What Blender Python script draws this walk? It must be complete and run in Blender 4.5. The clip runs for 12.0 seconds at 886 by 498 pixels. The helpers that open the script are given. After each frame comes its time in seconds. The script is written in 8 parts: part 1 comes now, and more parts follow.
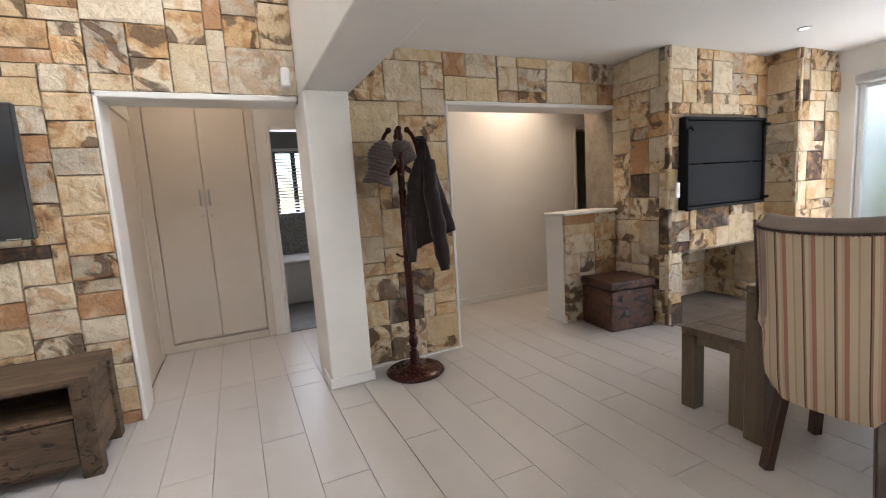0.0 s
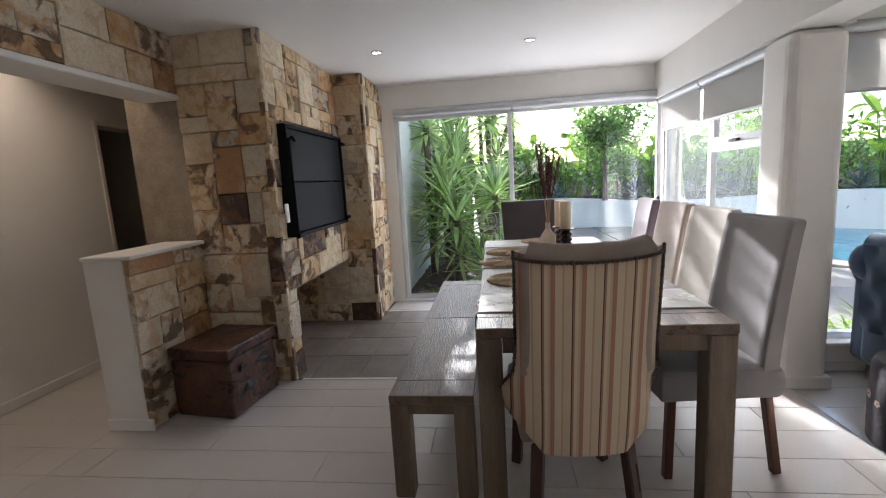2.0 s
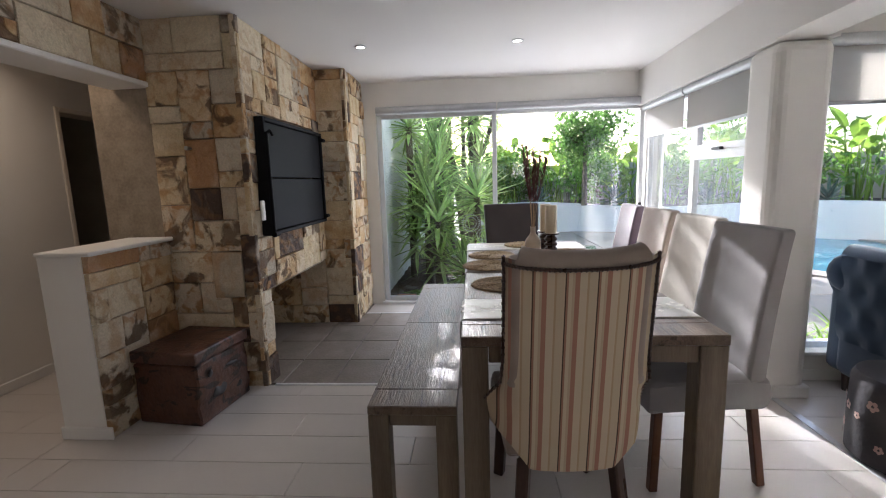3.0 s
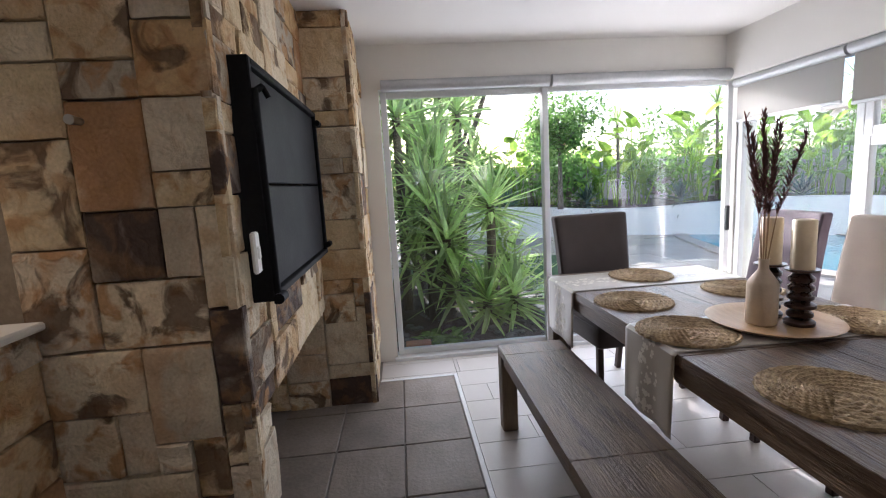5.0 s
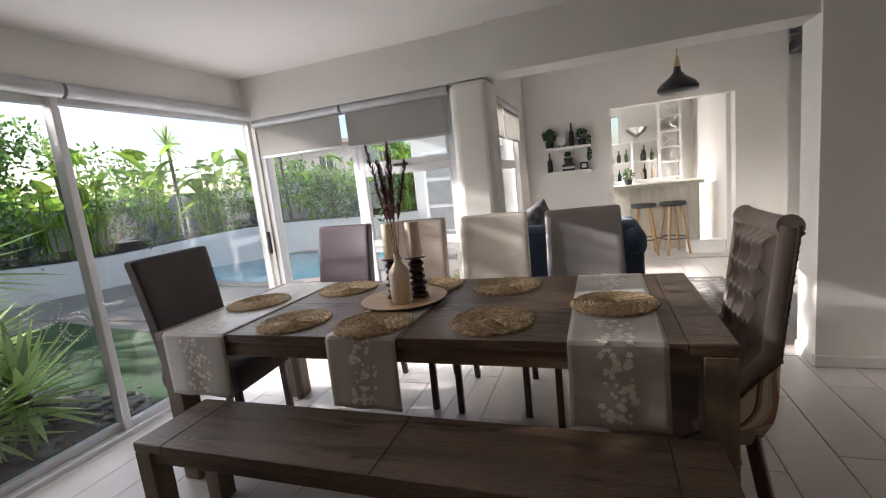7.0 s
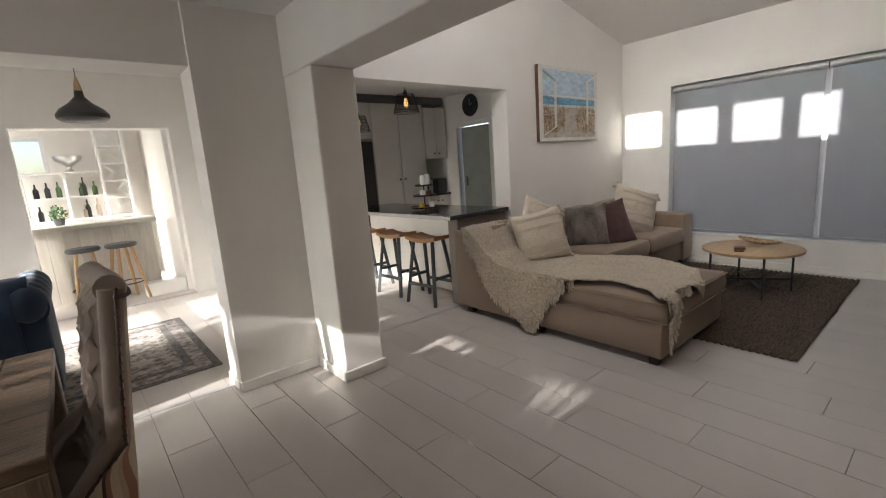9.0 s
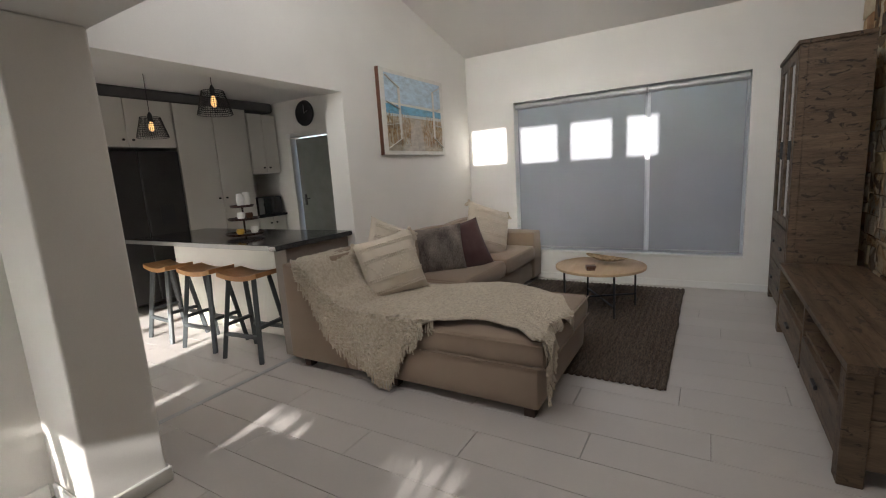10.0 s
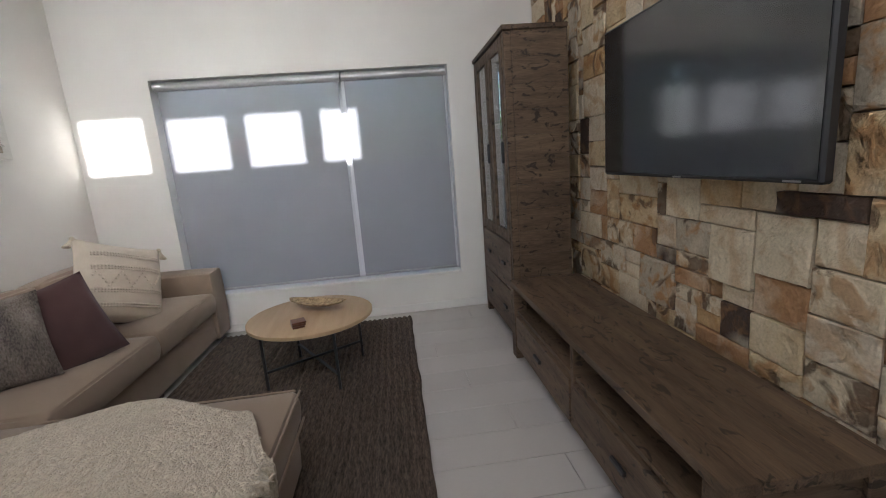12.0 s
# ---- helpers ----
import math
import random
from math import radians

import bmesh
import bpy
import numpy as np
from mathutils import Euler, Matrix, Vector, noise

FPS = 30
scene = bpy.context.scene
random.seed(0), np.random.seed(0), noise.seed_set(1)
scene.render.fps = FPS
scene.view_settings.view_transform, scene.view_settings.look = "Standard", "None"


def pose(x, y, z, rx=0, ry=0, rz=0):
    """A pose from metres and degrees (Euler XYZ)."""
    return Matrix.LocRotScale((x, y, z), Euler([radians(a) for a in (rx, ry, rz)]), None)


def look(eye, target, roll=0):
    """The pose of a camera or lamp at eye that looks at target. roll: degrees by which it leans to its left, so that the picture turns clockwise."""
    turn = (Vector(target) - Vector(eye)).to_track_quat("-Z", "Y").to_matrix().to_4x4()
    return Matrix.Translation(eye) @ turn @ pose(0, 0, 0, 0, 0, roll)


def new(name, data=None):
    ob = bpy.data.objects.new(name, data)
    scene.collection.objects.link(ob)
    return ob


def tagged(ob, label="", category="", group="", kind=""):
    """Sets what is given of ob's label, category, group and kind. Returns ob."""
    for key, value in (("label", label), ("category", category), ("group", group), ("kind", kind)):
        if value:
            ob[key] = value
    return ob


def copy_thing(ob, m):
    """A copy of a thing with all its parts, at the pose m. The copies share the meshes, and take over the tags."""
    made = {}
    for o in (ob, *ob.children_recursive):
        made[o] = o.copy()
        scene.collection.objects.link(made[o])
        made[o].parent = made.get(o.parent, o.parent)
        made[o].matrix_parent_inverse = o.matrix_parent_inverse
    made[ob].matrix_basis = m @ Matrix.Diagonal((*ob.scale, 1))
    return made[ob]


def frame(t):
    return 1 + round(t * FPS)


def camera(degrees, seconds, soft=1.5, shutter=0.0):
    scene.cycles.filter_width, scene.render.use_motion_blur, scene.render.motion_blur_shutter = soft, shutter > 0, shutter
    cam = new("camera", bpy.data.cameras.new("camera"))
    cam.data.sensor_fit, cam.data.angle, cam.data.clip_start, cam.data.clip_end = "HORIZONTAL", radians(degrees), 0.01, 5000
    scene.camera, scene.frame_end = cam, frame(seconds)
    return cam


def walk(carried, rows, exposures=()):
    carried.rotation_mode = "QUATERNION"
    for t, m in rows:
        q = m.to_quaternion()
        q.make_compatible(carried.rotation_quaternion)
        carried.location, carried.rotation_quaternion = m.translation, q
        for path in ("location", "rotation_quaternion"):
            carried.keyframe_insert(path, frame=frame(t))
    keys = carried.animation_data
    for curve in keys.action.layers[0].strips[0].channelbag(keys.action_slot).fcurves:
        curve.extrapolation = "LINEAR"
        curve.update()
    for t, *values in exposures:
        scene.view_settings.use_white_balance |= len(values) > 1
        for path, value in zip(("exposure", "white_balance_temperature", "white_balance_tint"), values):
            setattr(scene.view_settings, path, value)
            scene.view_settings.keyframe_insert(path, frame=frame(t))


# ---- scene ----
cam = camera(89.9, 12.0, 1.1)
PATH = [
    (0, (0.356, 0.615, 1.303), (1.185, 2.417, 1.046), -3.7),
    (0.5, (0.483, 1.042, 1.312), (1.757, 2.557, 1.028), -3.7),
    (1, (0.689, 1.372, 1.353), (2.369, 2.412, 1.048), -3.7),
    (1.3, (0.773, 1.544, 1.338), (2.619, 2.254, 1.045), -4.1),
    (1.5, (0.827, 1.644, 1.321), (2.741, 2.145, 1.034), -4.1),
    (2, (0.867, 1.788, 1.338), (2.83, 2.027, 1.037), -3.4),
    (2.5, (0.88, 1.8, 1.336), (2.852, 1.951, 1.036), -2.3),
    (3, (0.948, 1.823, 1.336), (2.92, 1.966, 1.035), -1.8),
    (3.2, (1.019, 1.87, 1.325), (2.989, 2.026, 1.022), -1.8),
    (4.8, (2.19, 2.636, 1.353), (4.167, 2.658, 1.051), -3.3),
    (5, (2.344, 2.738, 1.363), (4.315, 2.56, 1.073), -3.3),
    (5.5, (2.707, 2.909, 1.369), (4.535, 2.144, 1.096), -4.5),
    (6, (2.894, 3.04, 1.344), (4.37, 1.714, 1.093), -6.2),
    (6.5, (2.896, 3.203, 1.364), (3.931, 1.514, 1.09), -6.9),
    (6.7, (2.89, 3.283, 1.362), (3.78, 1.515, 1.076), -6.6),
    (8.3, (2.651, 3.425, 1.348), (2.107, 1.537, 0.973), -4.7),
    (8.5, (2.58, 3.361, 1.349), (1.81, 1.554, 0.976), -4.5),
    (9, (2.365, 3.193, 1.363), (1.108, 1.682, 0.996), -4.1),
    (9.5, (2.084, 2.969, 1.354), (0.575, 1.704, 1.006), -3.8),
    (10, (1.775, 2.767, 1.342), (0.085, 1.751, 1.006), -3.6),
    (10.5, (1.41, 2.614, 1.357), (-0.419, 1.872, 1.032), -3.5),
    (11, (1.008, 2.579, 1.348), (-0.905, 2.094, 1.026), -3.2),
    (11.5, (0.681, 2.542, 1.335), (-1.278, 2.346, 0.983), -3.8),
    (12, (0.455, 2.539, 1.336), (-1.495, 2.742, 0.942), -4.5),
]
EXPOSURES = [(0, 2.68, 5850, 14), (0.7, 2.5, 5850, 13), (1.0, 2.3, 5850, 13), (1.5, 1.83, 5700, 14), (2.5, 1.78, 5680, 15), (5.0, 1.80, 5680, 17), (5.5, 1.72, 5620, 15), (6.0, 1.22, 5750, 15), (6.5, 1.02, 5900, 17), (8.5, 1.52, 6250, 15), (9.0, 1.38, 6150, 14), (9.5, 1.34, 6050, 12), (10.5, 1.40, 6100, 13), (11.0, 1.44, 6080, 12), (11.5, 1.64, 6000, 12), (12, 1.62, 5780, 13)]
walk(cam, [(t, look(eye, target, roll)) for t, eye, target, roll in PATH], EXPOSURES)

# ---- world, sun, exposure ----
SUN_DIR = Vector((1.0, 0.14, 0.36)).normalized()          # towards the sun
world = bpy.data.worlds.new("sky")
scene.world = world
world.use_nodes = True
wn, wl = world.node_tree.nodes, world.node_tree.links
sky = wn.new("ShaderNodeTexSky")
sky.sky_type, sky.sun_disc = "NISHITA", False
sky.sun_elevation = math.asin(SUN_DIR.z)
sky.sun_rotation = math.atan2(SUN_DIR.x, SUN_DIR.y)
sky.air_density, sky.dust_density, sky.ozone_density = 1.0, 1.5, 1.0
wl.new(sky.outputs[0], wn["Background"].inputs[0])
wn["Background"].inputs[1].default_value = 0.12
sun = new("sun", bpy.data.lights.new("sun", "SUN"))
sun.data.energy, sun.data.angle, sun.data.color = 5.0, radians(0.6), (1.0, 0.93, 0.82)
sun.matrix_world = look(SUN_DIR * 30, (0, 0, 0))

def window_light(name, place, aim, w, h, watts, colour=(1.0, 0.975, 0.94)):
    """Sky light entering by an opening of the house."""
    lamp = new(name, bpy.data.lights.new(name, "AREA"))
    lamp.data.shape, lamp.data.size, lamp.data.size_y, lamp.data.energy, lamp.data.color = "RECTANGLE", w, h, watts, colour
    lamp.matrix_world = look(place, aim)
    return lamp
window_light("sky_light_glass_front", (5.70, 1.45, 1.05), (0.0, 1.45, 0.9), 2.6, 1.9, 8.4)
window_light("sky_light_dining_window", (4.8, 0.16, 1.0), (4.8, 3.0, 0.9), 1.7, 1.7, 2.4)
window_light("sky_light_clerestory", (0.80, 1.95, 3.19), (-2.6, 2.0, 2.0), 2.3, 0.46, 11.0)
window_light("sky_light_lounge", (3.72, -1.25, 1.0), (0.5, -1.4, 0.8), 2.1, 1.7, 1.6)
# Fill for the bar, set in its unseen, added east window.
window_light("bar_fill_light", (3.75, -4.2, 1.2), (1.5, -4.0, 0.8), 1.4, 1.8, 3.5)
window_light("sky_light_bathroom", (1.18, 7.15, 1.55), (1.1, 5.0, 1.0), 0.5, 0.8, 1.2)
# Hall lamp is unseen, added to brighten cupboards whose warm glow suggests one.
for name, place, size, watts in (("passage_lamp_light", (3.3, 4.58, 2.55), 0.5, 2.3), ("assumed_hall_lamp_light", (0.15, 4.62, 2.55), 0.4, 0.8)):
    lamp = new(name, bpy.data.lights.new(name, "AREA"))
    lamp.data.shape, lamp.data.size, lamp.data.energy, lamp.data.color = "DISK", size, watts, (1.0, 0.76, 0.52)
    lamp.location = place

# ---- materials ----
def mat(name, a, b=None, rough=0.5, metal=0.0, scale=6.0, fine=60.0, bump=0.1, dist=0.01, stretch=(1, 1, 1), spec=0.5, vary=0.0, sheen=0.0, rvar=0.1):
    """Two colours mixed by a coarse and a fine noise in world metres, with a fine relief."""
    m = bpy.data.materials.new(name)
    m.use_nodes = True
    n, l = m.node_tree.nodes, m.node_tree.links
    p = n["Principled BSDF"]
    b = b or tuple(c * 0.82 for c in a)
    geo, mp = n.new("ShaderNodeNewGeometry"), n.new("ShaderNodeMapping")
    mp.inputs["Scale"].default_value = stretch
    l.new(geo.outputs["Position"], mp.inputs[0])
    t1, t2 = n.new("ShaderNodeTexNoise"), n.new("ShaderNodeTexNoise")
    for t, s, d in ((t1, scale, 4), (t2, fine, 3)):
        t.inputs["Scale"].default_value, t.inputs["Detail"].default_value = s, d
        l.new(mp.outputs[0], t.inputs["Vector"])
    add = n.new("ShaderNodeMath"); add.operation = "MULTIPLY_ADD"
    l.new(t2.outputs["Fac"], add.inputs[0]); add.inputs[1].default_value = 0.6
    l.new(t1.outputs["Fac"], add.inputs[2])
    rng = n.new("ShaderNodeMapRange")
    rng.inputs[1].default_value, rng.inputs[2].default_value = 0.55, 1.05
    l.new(add.outputs[0], rng.inputs[0])
    mix = n.new("ShaderNodeMix"); mix.data_type = "RGBA"
    mix.inputs[6].default_value, mix.inputs[7].default_value = (*a, 1), (*b, 1)
    l.new(rng.outputs[0], mix.inputs[0])
    out = mix.outputs[2]
    if vary:
        info, hsv = n.new("ShaderNodeObjectInfo"), n.new("ShaderNodeHueSaturation")
        mr = n.new("ShaderNodeMapRange")
        mr.inputs[3].default_value, mr.inputs[4].default_value = 1 - vary, 1 + vary
        l.new(info.outputs["Random"], mr.inputs[0]); l.new(mr.outputs[0], hsv.inputs["Value"]); l.new(out, hsv.inputs["Color"])
        out = hsv.outputs[0]
    l.new(out, p.inputs["Base Color"])
    rr = n.new("ShaderNodeMapRange")
    rr.inputs[3].default_value, rr.inputs[4].default_value = max(0.02, rough - rvar), min(1, rough + rvar)
    l.new(t1.outputs["Fac"], rr.inputs[0]); l.new(rr.outputs[0], p.inputs["Roughness"])
    p.inputs["Metallic"].default_value = metal
    p.inputs["Specular IOR Level"].default_value = spec
    if sheen:
        p.inputs["Sheen Weight"].default_value = sheen
    if bump:
        bp = n.new("ShaderNodeBump")
        bp.inputs["Strength"].default_value, bp.inputs["Distance"].default_value = bump, dist
        l.new(t2.outputs["Fac"], bp.inputs["Height"]); l.new(bp.outputs[0], p.inputs["Normal"])
    return m


def stone_material(name, stops, rough=0.8):
    """Quarried sandstone cladding: a colour for each piece, iron bands, rust blooms and dark crust on some."""
    m = bpy.data.materials.new(name)
    m.use_nodes = True
    n, l = m.node_tree.nodes, m.node_tree.links
    p = n["Principled BSDF"]
    geo, info = n.new("ShaderNodeNewGeometry"), n.new("ShaderNodeObjectInfo")
    white = n.new("ShaderNodeTexWhiteNoise"); white.noise_dimensions = "1D"
    l.new(info.outputs["Random"], white.inputs["W"])
    sep = n.new("ShaderNodeSeparateColor")
    l.new(white.outputs["Color"], sep.inputs[0])
    off = n.new("ShaderNodeVectorMath"); off.operation = "MULTIPLY_ADD"
    l.new(white.outputs["Color"], off.inputs[0]); off.inputs[1].default_value = (37, 91, 53)
    l.new(geo.outputs["Position"], off.inputs[2])
    turn = n.new("ShaderNodeVectorRotate"); turn.rotation_type = "AXIS_ANGLE"; turn.inputs["Axis"].default_value = (0.5, 0.5, 0.2)
    ang = n.new("ShaderNodeMath"); ang.operation = "MULTIPLY"; ang.inputs[1].default_value = 3.1
    l.new(sep.outputs[2], ang.inputs[0]); l.new(ang.outputs[0], turn.inputs["Angle"]); l.new(off.outputs[0], turn.inputs["Vector"])

    def tex(scale, detail, distortion, vector):
        t = n.new("ShaderNodeTexNoise")
        t.inputs["Scale"].default_value, t.inputs["Detail"].default_value, t.inputs["Distortion"].default_value = scale, detail, distortion
        l.new(vector, t.inputs["Vector"])
        return t.outputs["Fac"]

    def span(value, a, b, c=0.0, d=1.0):
        r = n.new("ShaderNodeMapRange")
        r.inputs[1].default_value, r.inputs[2].default_value, r.inputs[3].default_value, r.inputs[4].default_value = a, b, c, d
        l.new(value, r.inputs[0])
        return r.outputs[0]

    def times(a, b):
        t = n.new("ShaderNodeMath"); t.operation = "MULTIPLY"
        l.new(a, t.inputs[0]); l.new(b, t.inputs[1])
        return t.outputs[0]

    def over(under, colour, share, blend="MIX"):
        x = n.new("ShaderNodeMix"); x.data_type, x.blend_type = "RGBA", blend
        if isinstance(colour, tuple):
            x.inputs[7].default_value = (*colour, 1)
        else:
            l.new(colour, x.inputs[7])
        if isinstance(share, float):
            x.inputs[0].default_value = share
        else:
            l.new(share, x.inputs[0])
        l.new(under, x.inputs[6])
        return x.outputs[2]

    ramp = n.new("ShaderNodeValToRGB")
    ramp.color_ramp.interpolation = "CONSTANT"
    for i, (at, c) in enumerate(stops):
        e = ramp.color_ramp.elements[i] if i < 2 else ramp.color_ramp.elements.new(at)
        e.position, e.color = at, (*c, 1)
    l.new(sep.outputs[0], ramp.inputs[0])
    soft, mid, fine = tex(4.0, 5, 0.6, off.outputs[0]), tex(13, 7, 0.5, off.outputs[0]), tex(95, 4, 0, off.outputs[0])
    wave = n.new("ShaderNodeTexWave")
    wave.inputs["Scale"].default_value, wave.inputs["Distortion"].default_value, wave.inputs["Detail"].default_value, wave.inputs["Detail Scale"].default_value = 1.9, 11.0, 6.0, 1.3
    l.new(turn.outputs[0], wave.inputs["Vector"])
    col = over(ramp.outputs[0], (0.72, 0.63, 0.48), span(soft, 0.50, 0.66, 0.0, 0.5))
    bands = times(span(wave.outputs["Fac"], 0.55, 0.95), span(sep.outputs[1], 0.45, 0.75, 0.05, 0.42))
    col = over(col, (0.44, 0.235, 0.085), bands)
    bloom = times(span(mid, 0.50, 0.62), span(sep.outputs[2], 0.30, 0.75, 0.20, 0.85))
    col = over(col, (0.40, 0.215, 0.085), bloom)
    crust = times(span(tex(5.0, 9, 1.1, turn.outputs[0]), 0.535, 0.60), span(sep.outputs[2], 0.48, 0.58, 0.0, 0.85))
    col = over(col, (0.125, 0.074, 0.042), crust)
    col = over(col, span(fine, 0.2, 0.8, 0.82, 1.15), 1.0, "MULTIPLY")
    l.new(col, p.inputs["Base Color"])
    p.inputs["Roughness"].default_value = rough
    p.inputs["Specular IOR Level"].default_value = 0.3
    hs = n.new("ShaderNodeMath"); hs.operation = "MULTIPLY_ADD"; hs.inputs[1].default_value = 4.0
    hs2 = n.new("ShaderNodeMath"); hs2.operation = "MULTIPLY_ADD"; hs2.inputs[1].default_value = -1.6
    soften_fine = n.new("ShaderNodeMath"); soften_fine.operation = "MULTIPLY"; soften_fine.inputs[1].default_value = 0.35
    l.new(fine, soften_fine.inputs[0]); l.new(mid, hs.inputs[0]); l.new(soften_fine.outputs[0], hs.inputs[2]); l.new(crust, hs2.inputs[0]); l.new(hs.outputs[0], hs2.inputs[2])
    bp = n.new("ShaderNodeBump"); bp.inputs["Strength"].default_value, bp.inputs["Distance"].default_value = 0.65, 0.012
    l.new(hs2.outputs[0], bp.inputs["Height"]); l.new(bp.outputs[0], p.inputs["Normal"])
    return m


def knotty(m, dark, scale=7.0, lo=0.60, hi=0.70, stretch=(1, 1, 1), share=0.85):
    """Dark knots and whorls of the timber over an existing wood."""
    n, l = m.node_tree.nodes, m.node_tree.links
    p = n["Principled BSDF"]
    src = p.inputs["Base Color"].links[0].from_socket
    geo, mp, t, rng, mix = n.new("ShaderNodeNewGeometry"), n.new("ShaderNodeMapping"), n.new("ShaderNodeTexNoise"), n.new("ShaderNodeMapRange"), n.new("ShaderNodeMix")
    mp.inputs["Scale"].default_value = stretch
    t.inputs["Scale"].default_value, t.inputs["Detail"].default_value, t.inputs["Distortion"].default_value = scale, 5, 1.6
    rng.inputs[1].default_value, rng.inputs[2].default_value, rng.inputs[4].default_value = lo, hi, share
    mix.data_type = "RGBA"; mix.inputs[7].default_value = (*dark, 1)
    l.new(geo.outputs["Position"], mp.inputs[0]); l.new(mp.outputs[0], t.inputs["Vector"]); l.new(t.outputs["Fac"], rng.inputs[0])
    l.new(rng.outputs[0], mix.inputs[0]); l.new(src, mix.inputs[6]); l.new(mix.outputs[2], p.inputs["Base Color"])
    return m


def glass_material(name, tint=(0.96, 0.98, 0.97), rough=0.0):
    m = bpy.data.materials.new(name)
    m.use_nodes = True
    p = m.node_tree.nodes["Principled BSDF"]
    p.inputs["Base Color"].default_value = (*tint, 1)
    p.inputs["Transmission Weight"].default_value, p.inputs["Roughness"].default_value, p.inputs["IOR"].default_value = 1.0, rough, 1.45
    return m


def emitter(name, colour, strength):
    m = bpy.data.materials.new(name)
    m.use_nodes = True
    p = m.node_tree.nodes["Principled BSDF"]
    p.inputs["Base Color"].default_value = (*colour, 1)
    p.inputs["Emission Color"].default_value, p.inputs["Emission Strength"].default_value = (*colour, 1), strength
    return m


def screen_fabric(name, colour, share):
    """A woven screen blind: its threads let a share of the view through."""
    m = bpy.data.materials.new(name)
    m.use_nodes = True
    n, l = m.node_tree.nodes, m.node_tree.links
    p, out = n["Principled BSDF"], n["Material Output"]
    p.inputs["Base Color"].default_value, p.inputs["Roughness"].default_value = (*colour, 1), 0.8
    tr, tl, mx, mx2 = n.new("ShaderNodeBsdfTransparent"), n.new("ShaderNodeBsdfTranslucent"), n.new("ShaderNodeMixShader"), n.new("ShaderNodeMixShader")
    tl.inputs[0].default_value = (*colour, 1)
    mx.inputs[0].default_value, mx2.inputs[0].default_value = share, 0.35
    l.new(p.outputs[0], mx2.inputs[1]); l.new(tl.outputs[0], mx2.inputs[2])
    l.new(mx2.outputs[0], mx.inputs[1]); l.new(tr.outputs[0], mx.inputs[2])
    l.new(mx.outputs[0], out.inputs[0])
    return m


M_WALL = mat("painted_plaster", (0.80, 0.78, 0.74), (0.74, 0.72, 0.68), 0.75, scale=1.5, fine=220, bump=0.06, dist=0.004)
M_CEIL = mat("ceiling_paint", (0.79, 0.77, 0.74), (0.76, 0.74, 0.71), 0.85, scale=1.2, fine=180, bump=0.04, dist=0.004)
M_TRIM = mat("gloss_white_trim", (0.80, 0.79, 0.76), (0.75, 0.73, 0.70), 0.35, scale=3, fine=90, bump=0.03)
M_TILE = mat("plank_floor_tile", (0.565, 0.53, 0.50), (0.535, 0.50, 0.47), 0.34, scale=2.2, fine=60, bump=0.03, dist=0.002, stretch=(1.5, 0.7, 1), vary=0.025, rvar=0.03)
M_GROUT = mat("grey_grout", (0.30, 0.27, 0.24), rough=0.9)
M_SLATE = mat("slate_tile", (0.27, 0.225, 0.19), (0.18, 0.15, 0.125), 0.55, scale=5, fine=50, bump=0.25, vary=0.18)
M_STONE = stone_material("stone_cladding", [(0.0, (0.62, 0.50, 0.31)), (0.14, (0.59, 0.51, 0.385)), (0.27, (0.55, 0.37, 0.185)), (0.37, (0.66, 0.57, 0.41)), (0.52, (0.44, 0.375, 0.28)), (0.59, (0.58, 0.44, 0.255)), (0.71, (0.40, 0.225, 0.11)), (0.77, (0.64, 0.54, 0.38)), (0.87, (0.075, 0.050, 0.038)), (0.935, (0.60, 0.46, 0.28))])
M_MORTAR = mat("stone_backing", (0.34, 0.28, 0.21), (0.22, 0.18, 0.13), 0.95, scale=12, bump=0.4)
M_ALU = mat("white_aluminium", (0.78, 0.79, 0.80), (0.72, 0.73, 0.74), 0.35, scale=4, bump=0.02)
M_ALUG = mat("grey_aluminium", (0.52, 0.53, 0.54), rough=0.35, metal=0.4, bump=0.02)
M_GLASS = glass_material("window_glass")
M_BLACK = mat("black_plastic", (0.02, 0.02, 0.022), (0.03, 0.03, 0.032), 0.4, bump=0.03)

# ---- building blocks ----
def box(bm, x0, x1, y0, y1, z0, z1, bevel=0.0, seg=1):
    """Adds a box between two corners, its edges rounded by bevel."""
    r = bmesh.ops.create_cube(bm, size=1.0)
    vs = r["verts"]
    sx, sy, sz = x1 - x0, y1 - y0, z1 - z0
    for v in vs:
        v.co = Vector(((v.co.x + 0.5) * sx + x0, (v.co.y + 0.5) * sy + y0, (v.co.z + 0.5) * sz + z0))
    if bevel:
        es = list({e for v in vs for e in v.link_edges})
        bmesh.ops.bevel(bm, geom=es, offset=min(bevel, 0.45 * min(abs(sx), abs(sy), abs(sz))), segments=seg, affect="EDGES", profile=0.5)
    return bm


def boxed(*a, bevel=0.0, seg=1):
    return box(bmesh.new(), *a, bevel=bevel, seg=seg)


def tube(bm, p, q, r0, r1=None, n=12, caps=True):
    """Adds a round bar from p to q."""
    p, q = Vector(p), Vector(q)
    d = q - p
    m = Matrix.Translation((p + q) / 2) @ d.to_track_quat("Z", "Y").to_matrix().to_4x4()
    bmesh.ops.create_cone(bm, cap_ends=caps, segments=n, radius1=r0, radius2=r0 if r1 is None else r1, depth=d.length, matrix=m)
    return bm


